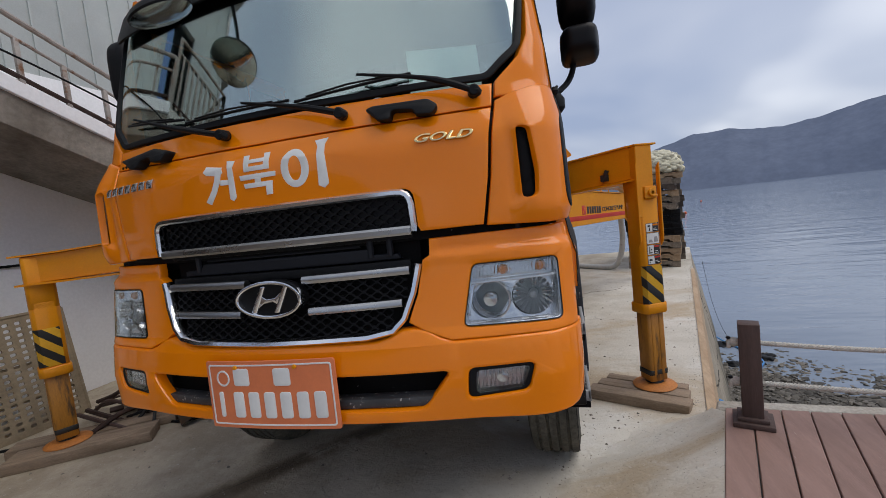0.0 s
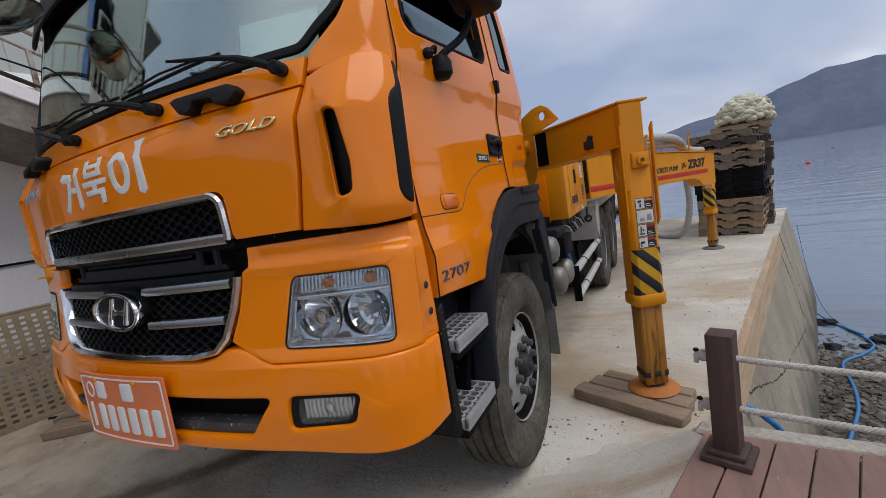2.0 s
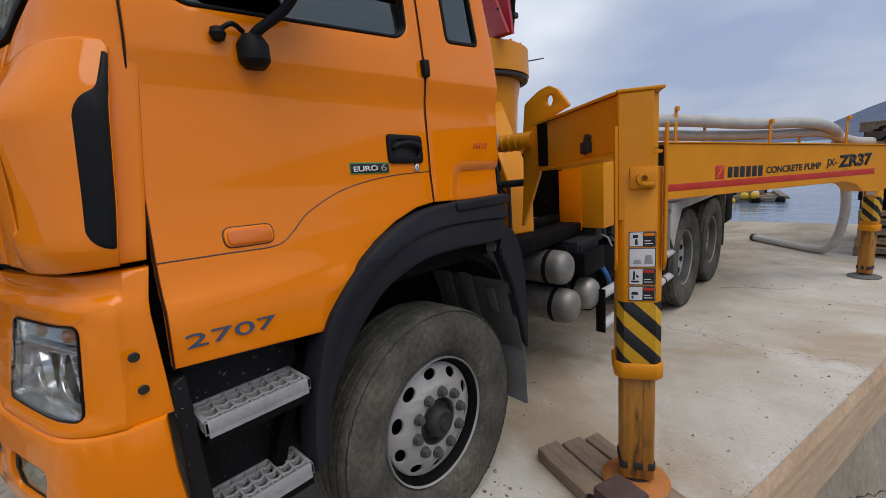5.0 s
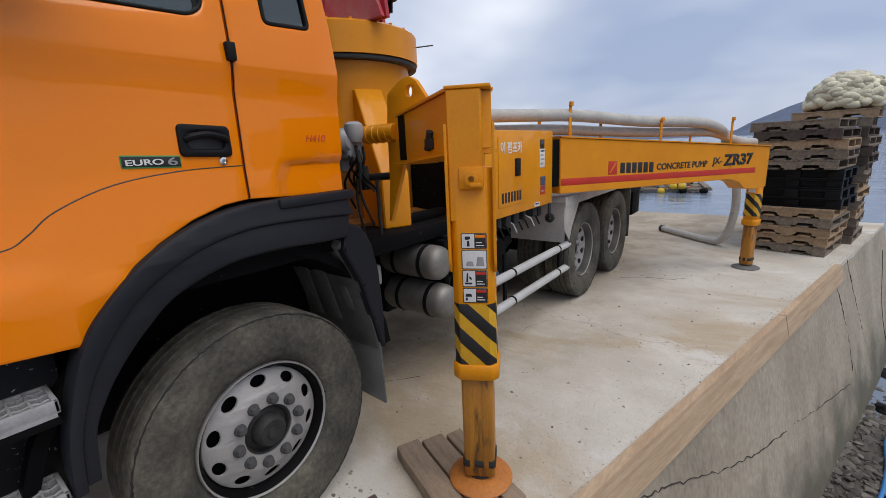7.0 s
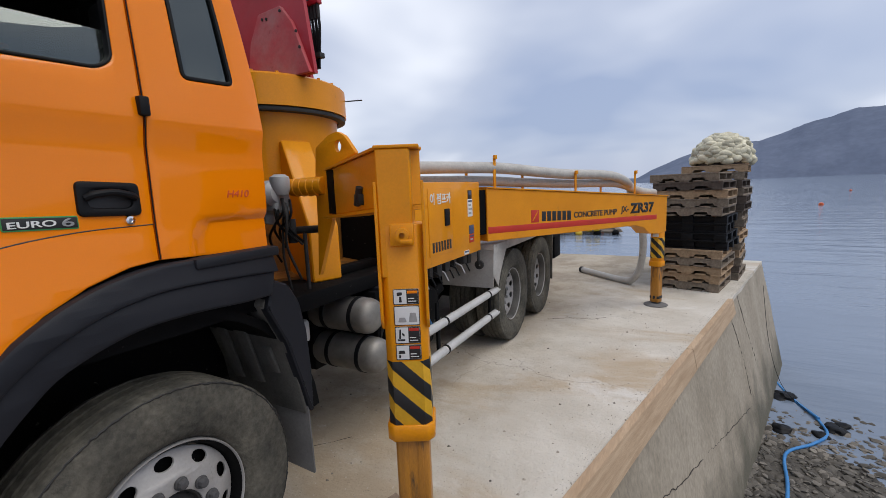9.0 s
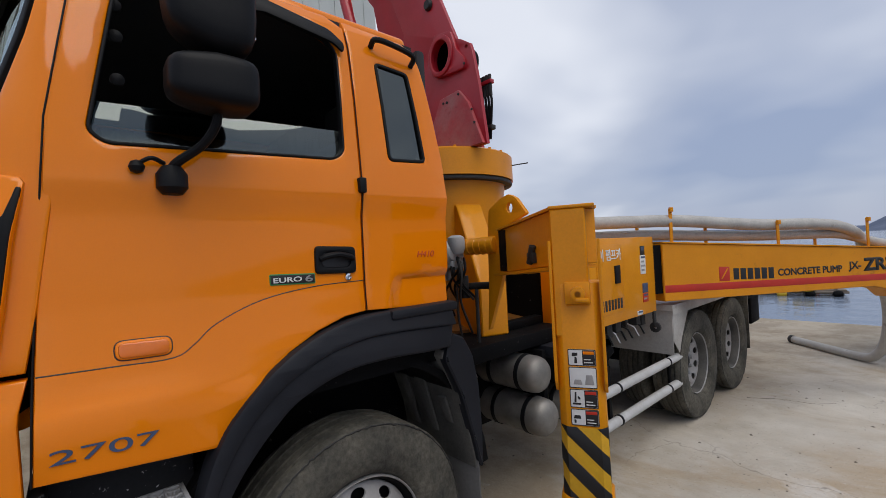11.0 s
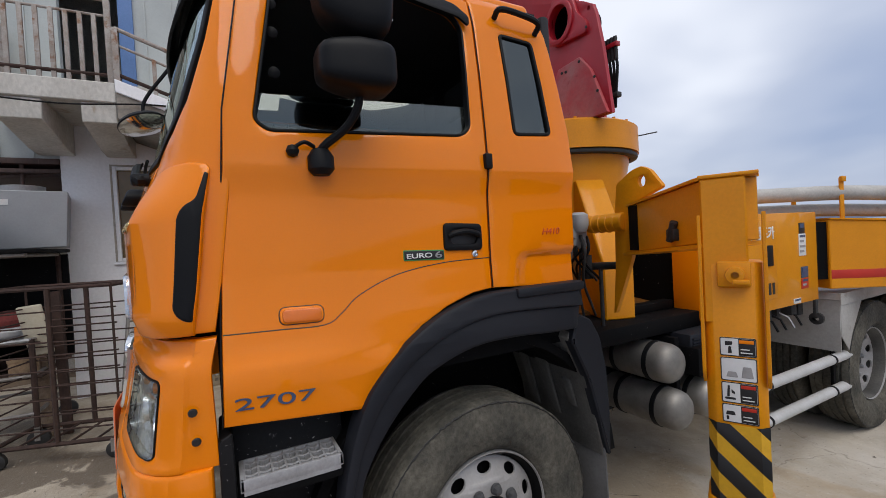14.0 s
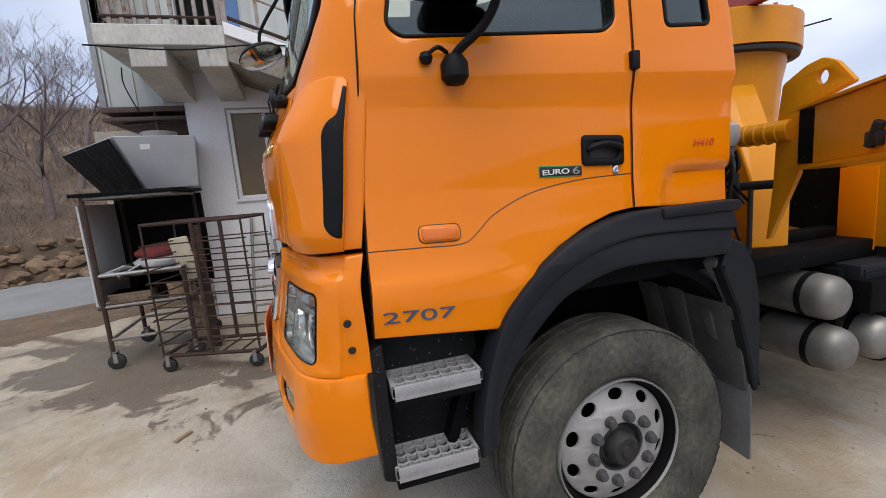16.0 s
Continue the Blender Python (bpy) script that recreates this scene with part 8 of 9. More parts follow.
def scraps(n, seed, x0, x1, y0, y1, band=0.0):
    """Small chips and grit on the slab."""
    rng = random.Random(seed)
    vs, fs = [], []
    for i in range(n):
        x, y, r = rng.uniform(x0, x1), rng.uniform(y0, y1), 0.0025 + 0.011 * rng.random() ** 5
        if band:
            x = edge_x(y) - 0.015 - band * rng.random() ** 2
            r *= 0.55
        elif x > edge_x(y) - 0.05 or x > deck_left(y) - 0.02 and y < 1.4:
            continue
        o, a = len(vs), rng.random() * 6.28
        for k in range(4):
            t = a + k * math.pi / 2
            vs.append((x + r * math.cos(t) * rng.uniform(0.6, 1.5), y + r * math.sin(t), 0.0))
        vs.append((x, y, r * 0.9))
        fs += [[o + k, o + (k + 1) % 4, o + 4] for k in range(4)]
    me = bpy.data.meshes.new("grit")
    me.from_pydata(vs, [], fs)
    me.materials.append(MORTAR if band else CHIP)
    return tagged(new("grit", me), "scattered grit and chips on the concrete", "grit", "", "stuff")


scraps(3600, 4, -3.5, 4.0, -2.5, 7.0)
scraps(2600, 14, 1.95, 4.2, 1.5, 10.0, 0.13)
scraps(1500, 24, 0.9, 2.05, -1.2, 1.9)
ob = part("driftwood_chip", box(-0.07, 0.07, -0.018, 0.018, 0, 0.018, 0.005), BOARD)
ob.matrix_basis = pose(-0.86, -0.80, 0.0, 0, 0, -35)
tagged(ob, "short stick lying on the concrete", "stick")
ob = part("stone_chip", lathe([(0, 0.03), (0.03, 0.022), (0.05, 0.0), (0, -0.005)], (0, 0, 0), "z", 7), MORTAR)
ob.matrix_basis = pose(1.80, 1.26, 0.12, 0, 20, 30)
tagged(ob, "pale chip of broken concrete on the ramp", "stone")

# ---- pallets ----
WOODS = [material("pallet_wood_grey", (0.25, 0.200, 0.150), (0.15, 0.118, 0.088), rough=0.85, scale=5, fine=50, stretch=(0.6, 5, 5), grain=0.35, vary=0.2),
         material("pallet_wood_tan", (0.42, 0.29, 0.175), (0.29, 0.195, 0.115), rough=0.8, scale=5, fine=50, stretch=(0.6, 5, 5), grain=0.3, vary=0.2),
         material("pallet_wood_dark", (0.115, 0.088, 0.070), (0.075, 0.057, 0.046), rough=0.85, scale=5, fine=50, stretch=(0.6, 5, 5), grain=0.35, vary=0.2)]


def pallet(mat, name, lab, plastic=False):
    w, d, h = 1.05, 0.98, 0.132
    p = thing(name, lab, "pallet", (0, 0, 0), 0, "pallet stacks")
    if plastic:
        for k in range(8):
            part("slat", box(-w / 2, w / 2, -d / 2 + k * d / 8 + 0.004, -d / 2 + (k + 1) * d / 8 - 0.004, h - 0.022, h, 0.004), mat, p)
        for y in (-d / 2, -0.06, d / 2 - 0.12):
            for x in (-w / 2, -0.08, w / 2 - 0.16):
                part("block", box(x, x + 0.16, y, y + 0.12, 0.022, h - 0.022, 0.006), mat, p)
            part("skid", box(-w / 2, w / 2, y, y + 0.12, 0.0, 0.022, 0.004), mat, p)
        part("middle_web", box(-w / 2 + 0.05, w / 2 - 0.05, -d / 2 + 0.05, d / 2 - 0.05, 0.024, h - 0.024), mat, p)
        return p
    for k in range(7):
        y = -d / 2 + k * (d - 0.137) / 6
        part("top_board", box(-w / 2, w / 2, y, y + 0.137, h - 0.022, h, 0.003), mat, p)
    side_cut = [(-d / 2, 0.022), (-0.31, 0.022), (-0.29, 0.062), (-0.13, 0.062), (-0.11, 0.022), (0.11, 0.022), (0.13, 0.062), (0.29, 0.062), (0.31, 0.022), (d / 2, 0.022), (d / 2, h - 0.022), (-d / 2, h - 0.022)]
    for x in (-w / 2 + 0.004, -0.022, w / 2 - 0.048):
        part("stringer", prism(side_cut, "x", x, x + 0.044, 0.002), mat, p)
    for y in (-d / 2, -0.055 - 0.2, -0.055, -0.055 + 0.2, d / 2 - 0.14):
        part("bottom_board", box(-w / 2, w / 2, y, y + 0.14, 0.0, 0.022, 0.003), mat, p)
    return p


kinds = {"g": pallet(WOODS[0], "wooden_pallet", "grey weathered wooden pallet in a tall stack"), "t": pallet(WOODS[1], "wooden_pallet", "tan wooden pallet in a tall stack"),
         "d": pallet(WOODS[2], "wooden_pallet", "dark brown old wooden pallet in a tall stack"), "b": pallet(PLASTIC, "plastic_pallet", "black plastic pallet in a tall stack", True)}
used = set()
rng = random.Random(21)


def stack(order, x, y, turn):
    z = 0.0
    for k in order:
        out = 0.11 if z > 1.6 and y < 9.5 else 0.0
        m = pose(x - out + rng.uniform(-0.035, 0.035), y + rng.uniform(-0.03, 0.03), z, 0, 0, turn + (0 if k == "b" else 90) + (180 if rng.random() < 0.5 else 0) + rng.uniform(-2.5, 2.5))
        if k in used:
            copy_thing(kinds[k], m)
        else:
            kinds[k].matrix_basis = m
            used.add(k)
        z += 0.1325
    return z


z1 = stack("gttgtbbbb" + "ggtdg", 3.115, 8.90, -14)
z2 = stack("gdgtgttggddgdgt", 3.45, 9.98, -12)

# heap of pale floats on the rear stack
def floats(cx, cy, z0, r, h, n, seed):
    rng = random.Random(seed)
    heap = thing("float_heap", "heap of pale oval net floats piled on the pallets", "floats", (cx, cy, z0))
    bm = bmesh.new()
    bmesh.ops.create_uvsphere(bm, u_segments=9, v_segments=6, radius=1)
    for v in bm.verts:
        v.co = Vector((v.co.x * 0.125, v.co.y * 0.068, v.co.z * 0.062))
    me = finish(bm, "float", 60)
    me.materials.append(FLOAT)
    for i in range(n):
        a, f = 2.399963 * i, (i + 0.5) / n
        zz = f ** 0.9
        rr = r * math.sqrt(max(0.0, 1 - zz ** 2.2)) * rng.uniform(0.90, 1.02)
        o = new("float", me)
        o.parent = heap
        o.matrix_basis = pose(rr * math.cos(a), rr * math.sin(a), 0.05 + h * zz * 0.93, rng.uniform(-25, 25), rng.uniform(-35, 35), math.degrees(a) + 90 + rng.uniform(-40, 40))
    # dark inner body paints the shaded crevices between the floats
    core = lathe([(0, h * 0.84), (r * 0.48, h * 0.72), (r * 0.80, h * 0.4), (r * 0.86, 0.01), (0, 0.01)], (0, 0, 0), "z", 20)
    part("core", core, WOODS[2], heap)


FLOAT = material("pale_cream_float", (0.66, 0.62, 0.47), (0.54, 0.50, 0.36), rough=0.6, scale=10, fine=60, grain=0.2, vary=0.25)
floats(3.53, 9.90, z2, 0.445, 0.50, 150, 2)

# fish-farm raft and buoys far out
raft = thing("fish_farm_raft", "low fish-farm raft with yellow and orange floats on the sea", "raft", (-6.3, 36.8, SEA_Z), 12)
RAFTWOOD = WOODS[0]
rng = random.Random(6)
YFLOAT = material("yellow_float", (0.65, 0.42, 0.02), rough=0.5)
OFLOAT = material("orange_float", (0.65, 0.10, 0.02), rough=0.5)
for y in steps(-2, 2, 1.0):
    part("raft_beam", box(-3.5, 5.5, y, y + 0.5, 0.15, 0.28, 0.01), RAFTWOOD, raft)
for x in steps(-3.5, 5, 1.4):
    part("raft_plank", box(x, x + 0.4, -2, 2.5, 0.28, 0.38, 0.01), RAFTWOOD, raft)
for k in range(22):
    x, y = rng.uniform(-3.4, 5.4), rng.uniform(-2.2, 2.4)
    part("raft_float", lathe([(0, 0.28), (0.2, 0.2), (0.25, 0), (0.2, -0.2), (0, -0.28)], (x, y if k % 2 else -2.2, 0.12 + 0.35 * (k % 3 == 0)), "x", 10), (YFLOAT, RAFTWOOD, YFLOAT, GREY_WHITE, BLACK_FRAME, OFLOAT)[k % 6], raft)
for k in range(9):
    part("crate", box(*(lambda x, y: (x, x + 0.7, y, y + 0.6))(rng.uniform(-3, 4.5), rng.uniform(-1.5, 1.5)), 0.38, 0.6 + 0.4 * rng.random(), 0.03), (GREY_WHITE, YFLOAT, RAFTWOOD, FENDER)[k % 4], raft)
for k, (x, y, s) in enumerate(((20.1, 73.5, 0.30), (39.3, 132.8, 0.26))):
    ob = part("buoy", lathe([(0, s), (s * 0.7, s * 0.7), (s, 0), (s * 0.7, -s * 0.7), (0, -s)], (0, 0, 0), "z", 14), OFLOAT)
    ob.matrix_basis = pose(x, y, SEA_Z + 0.06)
    tagged(ob, "small orange buoy floating on the sea", "buoy", "buoys")

# ---- building, stairs, balcony ----
bld = thing("building", "dirty white two-storey building with an outside stair", "building")
WX = -4.30
def wall_yz(loops, x, thick, mat, name, lab="", parent=bld):
    return part(name, sheet(loops, thick, lambda u, v, d: Vector((x - d, u, v)), (), (), 0.004), mat, parent, lab)


win = [(-0.70, 1.715), (0.25, 1.715), (0.25, 2.965), (-0.70, 2.965)]
wall_yz([[(-1.22, 0.0), (5.4, 0.0), (5.4, 3.62), (-1.22, 3.62)], win], WX, 0.2, WHITE_WALL, "lower_wall", "dirty white painted wall")
part("end_wall", box(-8.0, WX - 0.2, -1.22, -1.02, 0, 3.02), WHITE_WALL, bld)
part("recess_wall", box(-8.0, -6.0, -3.0, -1.22, 0, 3.0), MORTAR, bld, "dark wall of the recess")
door_open = [(-1.15, 3.66), (-0.52, 3.66), (-0.52, 5.70), (-1.15, 5.70)]
wall_yz([[(-2.16, 3.04), (5.3, 3.04), (5.3, 7.4), (-2.16, 7.4)], door_open], WX - 0.02, 0.12, CLADDING, "upper_wall", "pale grey metal-clad upper storey")
part("upper_end_wall", box(-8.0, WX - 0.14, -2.16, -2.06, 3.04, 7.4), CLADDING, bld)
part("upper_floor", box(-8.0, WX - 0.15, -2.06, 5.3, 3.02, 3.2), BLACK_FRAME, bld)
part("upper_back", box(-8.0, -7.9, -2.16, 5.3, 0, 7.4), MORTAR, bld)
part("room_floor", box(-7.9, -4.5, -1.0, 5.3, 0.0, 0.05), MORTAR, bld)
part("roof", box(-8.3, WX + 0.25, -2.45, 5.5, 7.4, 7.55, 0.02), CLADDING, bld)
for k in range(24):
    y = -2.1 + 0.31 * k
    if not -1.2 < y < -0.5:
        part("cladding_rib", box(WX - 0.022, WX - 0.004, y, y + 0.02, 3.06, 7.38), CLADDING, bld)
for z in (3.9, 5.2):
    part("cladding_seam", box(WX - 0.021, WX - 0.010, -2.16, -1.2, z, z + 0.02), BLACK_FRAME, bld)
part("corner_trim", box(WX - 0.03, WX + 0.015, -2.19, -2.12, 3.04, 7.4, 0.004), STEEL, bld)
BLUE_TRIM = material("faded_blue_paint", (0.13, 0.24, 0.50), (0.10, 0.20, 0.42), rough=0.5)
part("blue_trim", box(WX - 0.03, WX + 0.03, -0.52, -0.36, 3.64, 7.0, 0.004), BLUE_TRIM, bld, "faded blue vertical trim")
for z, h in ((2.97, 0.07), (2.86, 0.05)):
    part("edge_beam", box(-7.5, WX + 0.03, -2.20, -1.22, z, z + h, 0.006), POSTWOOD, bld, "rusty brown edge beam under the overhang")
part("hanging_pipe", merge(rod((-4.35, -1.60, 2.5), (-4.35, -1.60, 3.5), 0.022), rod((-4.4, -2.0, 2.82), (-4.4, -1.25, 2.86), 0.03)), POSTWOOD, bld)
# window
wf = part("window", merge(box(WX - 0.08, WX + 0.015, -0.70, -0.655, 1.715, 2.965, 0.004), box(WX - 0.08, WX + 0.015, 0.205, 0.25, 1.715, 2.965, 0.004), box(WX - 0.08, WX + 0.015, -0.655, 0.205, 1.715, 1.76, 0.004), box(WX - 0.08, WX + 0.015, -0.655, 0.205, 2.92, 2.965, 0.004), box(WX - 0.07, WX - 0.01, -0.25, -0.20, 1.76, 2.92, 0.004)), WHITE_WALL, bld, "white framed sliding window with brown screen")
BROWN_GLASS = material("brown_tinted_pane", (0.16, 0.105, 0.035), (0.13, 0.085, 0.03), rough=0.15, grain=0.05)
part("pane", box(WX - 0.055, WX - 0.045, -0.655, -0.25, 1.76, 2.92), BROWN_GLASS, wf)
part("pane", box(WX - 0.055, WX - 0.045, -0.20, 0.205, 1.76, 2.92), BLACK_INK, wf)
for a_, b_, c_, d_ in ((-0.725, -0.703, 1.69, 2.99), (0.253, 0.275, 1.69, 2.99), (-0.703, 0.253, 2.968, 2.99)):
    part("window_trim", box(WX - 0.004, WX + 0.010, a_, b_, c_, d_), MORTAR, wf)
part("window_sill", box(WX - 0.05, WX + 0.04, -0.74, 0.29, 1.675, 1.712, 0.004), WHITE_WALL, wf)

# balcony with two brackets
BX = -3.16
part("balcony_slab", prism([(-1.72, 3.47), (-0.42, 3.47), (-0.42, 3.69), (-1.72, 3.69)], "x", WX + 0.002, BX, 0.010), STAIN_CONCRETE, bld, "stained concrete balcony slab")
for y0, y1 in ((-1.42, -1.06), (-0.74, -0.425)):
    part("bracket", prism([(WX + 0.002, 3.08), (WX + 0.30, 3.10), (BX - 0.03, 3.25), (BX - 0.03, 3.469), (WX + 0.002, 3.469)], "y", y0, y1, 0.008) , STAIN_CONCRETE, bld, "tapered concrete bracket")
RUSTY = material("rusty_painted_rail", (0.42, 0.39, 0.36), (0.30, 0.25, 0.21), rough=0.7, scale=9, fine=60, grain=0.2, stain=(0.20, 0.09, 0.04), stain_scale=8, stain_from=0.55)
RUST = material("brown_rust", (0.060, 0.031, 0.022), (0.034, 0.020, 0.016), rough=0.85, scale=12, fine=70, grain=0.3, bump=0.15)


def railing(p0, p1, h, n, name="railing", lab="whitish rusty steel railing"):
    p0, p1 = Vector(p0), Vector(p1)
    r = part(name, tube([p0 + Vector((0, 0, h)), p1 + Vector((0, 0, h))], 0.024, 8), RUSTY, bld, lab)
    part("lower_bar", tube([p0 + Vector((0, 0, 0.09)), p1 + Vector((0, 0, 0.09))], 0.022, 8), RUST, r)
    part("middle_bar", tube([p0 + Vector((0, 0, h - 0.18)), p1 + Vector((0, 0, h - 0.18))], 0.015, 8), RUSTY, r)
    for k in range(n + 1):
        q = p0.lerp(p1, k / n)
        big = k in (0, n)
        part("baluster", box(q.x - (0.028 if big else 0.016), q.x + (0.028 if big else 0.016), q.y - (0.028 if big else 0.02), q.y + (0.028 if big else 0.02), q.z, q.z + h - (0 if big else 0.18), 0.002), RUSTY, r)


railing((BX - 0.05, -1.67, 3.69), (BX - 0.05, -0.46, 3.69), 0.92, 10)
railing((BX - 0.05, -1.67, 3.69), (WX + 0.06, -1.67, 3.69), 0.92, 8)
# stair down along the wall
SL = 0.37
def stair_z(y):
    return 3.69 - SL * (y + 0.42)
part("stair_flight", prism([(-0.42, 3.69), (5.3, stair_z(5.3)), (5.3, stair_z(5.3) - 0.40), (-0.42, 3.29)], "x", WX + 0.003, BX + 0.02, 0.008), SHADED_SOFFIT, bld, "grimy concrete stair flight, toned dark for shade underneath")
part("stair_stringer", prism([(-0.42, 3.72), (5.3, stair_z(5.3) + 0.03), (5.3, stair_z(5.3) - 0.10), (-0.42, 3.58)], "x", BX - 0.10, BX + 0.05, 0.006), WHITE_WALL, bld, "whitewashed stair edge")
for k in range(19):
    y = -0.42 + 0.30 * k
    part("stair_step", box(WX + 0.01, BX - 0.11, y, y + 0.30, stair_z(y) - 0.06, stair_z(y) + 0.02, 0.006), STAIN_CONCRETE, bld)
railing((BX - 0.02, -0.40, 3.70), (BX - 0.02, 3.8, stair_z(3.8) + 0.01), 0.60, 12, "stair_railing", "whitish steel stair railing")
part("stair_foot", box(WX + 0.003, BX, 5.3, 6.2, 0, stair_z(5.3)), STAIN_CONCRETE, bld)
part("wall_ledge", box(WX - 0.002, WX + 0.03, 0.9, 5.3, 1.535, 1.56), BLACK_FRAME, bld)
part("cable", tube(smooth_path([(BX + 0.06, -1.8, 3.45), (BX + 0.07, -0.9, 3.40), (BX + 0.06, 0.1, 3.46), (BX + 0.07, 1.2, 3.30), (BX + 0.06, 3.0, 2.75)], 8), 0.009, 6), PLASTIC, bld)
part("cable", tube(smooth_path([(WX + 0.05, -1.75, 2.95), (WX + 0.10, -1.85, 3.3), (WX + 0.30, -1.78, 3.46)], 8), 0.008, 6), PLASTIC, bld)
part("shed_roof_edge", box(-7.5, -4.5, -2.9, -2.2, 6.35, 6.45, 0.01), STEEL, bld)

# ---- condenser on the trolley shelf ----
ac = thing("condenser_unit", "grey outdoor condenser with a dark coil face on a shelf", "air conditioner")
AT, AB = [(-3.40, -1.80), (-3.62, -1.00), (-4.80, -1.24), (-5.05, -3.05)], [(-3.55, -1.60), (-3.66, -1.05), (-4.78, -1.28), (-4.80, -2.50)]
def hexa(top, low, z1, z0):
    bm = bmesh.new()
    t, l = [bm.verts.new((*p, z1)) for p in top], [bm.verts.new((*p, z0)) for p in low]
    bm.faces.new(t)
    bm.faces.new(l[::-1])
    for i in range(4):
        bm.faces.new((t[i], l[i], l[(i + 1) % 4], t[(i + 1) % 4]))
    bmesh.ops.recalc_face_normals(bm, faces=bm.faces)
    bmesh.ops.bevel(bm, geom=list(bm.edges), offset=0.010, segments=1, affect="EDGES")
    return bm
part("casing", hexa(AT, AB, 2.55, 1.92), CASING, ac, "pale grey sheet casing")
def coil(u, v, d):
    a = Vector((*AT[0], 2.55)).lerp(Vector((*AT[3], 2.55)), u)
    b = Vector((*AB[0], 1.92)).lerp(Vector((*AB[3], 1.92)), u)
    return b.lerp(a, v) + Vector((0.60, -0.70, -0.25)).normalized() * (0.045 - d)
part("coil_face", sheet([[(0.02, 0.03), (0.49, 0.03), (0.49, 0.97), (0.02, 0.97)]], 0.01, coil, (), (), 0.002), BLACK_FRAME, ac, "dark finned coil")
part("coil_face", sheet([[(0.51, 0.03), (0.98, 0.03), (0.98, 0.97), (0.51, 0.97)]], 0.01, coil, (), (), 0.002), BLACK_FRAME, ac, "dark finned coil")
for k in range(7):
    part("coil_rib", sheet([[(0.14 * k + 0.04, 0.04), (0.14 * k + 0.045, 0.04), (0.14 * k + 0.045, 0.96), (0.14 * k + 0.04, 0.96)]], 0.006, lambda u, v, d: coil(u, v, d - 0.008), (), (), 0.0005), FENDER, ac)
for x, y in ((-3.72, -1.42), (-4.25, -1.55), (-4.35, -2.10)):
    part("fan_collar", lathe([(0.19, 0.0), (0.20, 0.06), (0.18, 0.065), (0.16, 0.01)], (x, y, 2.55), "z", 28), STEEL, ac)
part("rating_sticker", moved(box(0, 0.006, -0.05, 0.05, -0.03, 0.03), pose(-3.485, -1.52, 2.42, 0, 10, 15)), WHITE, ac)

# ---- steel trolley with shelf and clutter ----
GREYPIPE = material("dull_grey_pipe", (0.32, 0.30, 0.28), (0.22, 0.20, 0.18), rough=0.6, metal=0.4, scale=8, grain=0.2)
cart = thing("shelf_trolley", "tall steel trolley shelf with clutter and rubber wheels", "trolley", (-3.10, -1.60, 0))
def bar(a, b, mat, parent, r=0.02, name="bar"):
    part(name, tube([a, b], r, 8), mat, parent)
for x in (-0.55, 0.36):
    for y in (-0.34, 0.46):
        bar((x, y, 0.14), (x, y, 1.86 if (x < 0 or y < 0) else 1.04), RUST, cart, 0.024, "upright")
for z in (0.33, 0.69, 1.03, 1.84):
    for x in (-0.55, 0.36):
        bar((x, -0.34, z), (x, 0.46, z), STEEL if z == 1.03 else GREYPIPE, cart, 0.021 if z == 1.03 else 0.017)
    for y in (-0.34, 0.46):
        bar((-0.55, y, z), (0.36, y, z), GREYPIPE, cart, 0.019)
part("top_shelf", box(-0.60, 0.40, -0.44, 0.56, 1.86, 1.895, 0.004), BLACK_FRAME, cart)
part("back_sheet", box(-0.60, -0.57, -0.42, 0.54, 0.7, 1.84), BLACK_FRAME, cart, "dark back board")
part("side_sheet", box(-0.56, 0.30, -0.43, -0.41, 0.70, 1.78), GREY_WHITE, cart, "pale side sheet")
part("lower_shelf", box(-0.56, 0.36, -0.40, 0.52, 0.66, 0.685, 0.004), RUST, cart)
part("mid_shelf", box(-0.56, 0.30, -0.38, 0.50, 0.98, 1.0, 0.004), RUST, cart)
def castor(parent, x, y, r=0.085):
    w = part("castor", lathe([(0, -0.025), (r - 0.02, -0.025), (r, -0.015), (r, 0.015), (r - 0.02, 0.025), (0, 0.025)], (x, y, r), "x", 20), HUB, parent)
    part("castor_fork", merge(box(x - 0.034, x - 0.028, y - 0.02, y + 0.02, r - 0.01, 2 * r + 0.02), box(x + 0.028, x + 0.034, y - 0.02, y + 0.02, r - 0.01, 2 * r + 0.02), box(x - 0.034, x + 0.034, y - 0.02, y + 0.02, 2 * r + 0.01, 2 * r + 0.03)), GREYPIPE, w)
for x in (-0.55, 0.36):
    for y in (-0.32, 0.46):
        castor(cart, x, y)
tarp = thing("red_bundle", "red and white cloth bundle on the trolley shelf", "bundle", (-3.20, -1.46, 1.0))
REDCLOTH = material("dark_red_cloth", (0.20, 0.035, 0.03), (0.13, 0.03, 0.025), rough=0.9, scale=8, grain=0.3)
for nm, mt, z, r in (("white_fold", GREY_WHITE, 0.07, 0.30), ("red_fold", REDCLOTH, 0.18, 0.28)):
    bm = bmesh.new()
    bmesh.ops.create_icosphere(bm, subdivisions=3, radius=r)
    for v in bm.verts:
        v.co = Vector((v.co.x * 0.8, v.co.y * 1.15, max(-0.07, v.co.z * 0.38)) ) * (1 + 0.15 * noise.noise(v.co * 7)) + Vector((0, 0.05, z))
    part(nm, bm, mt, tarp)
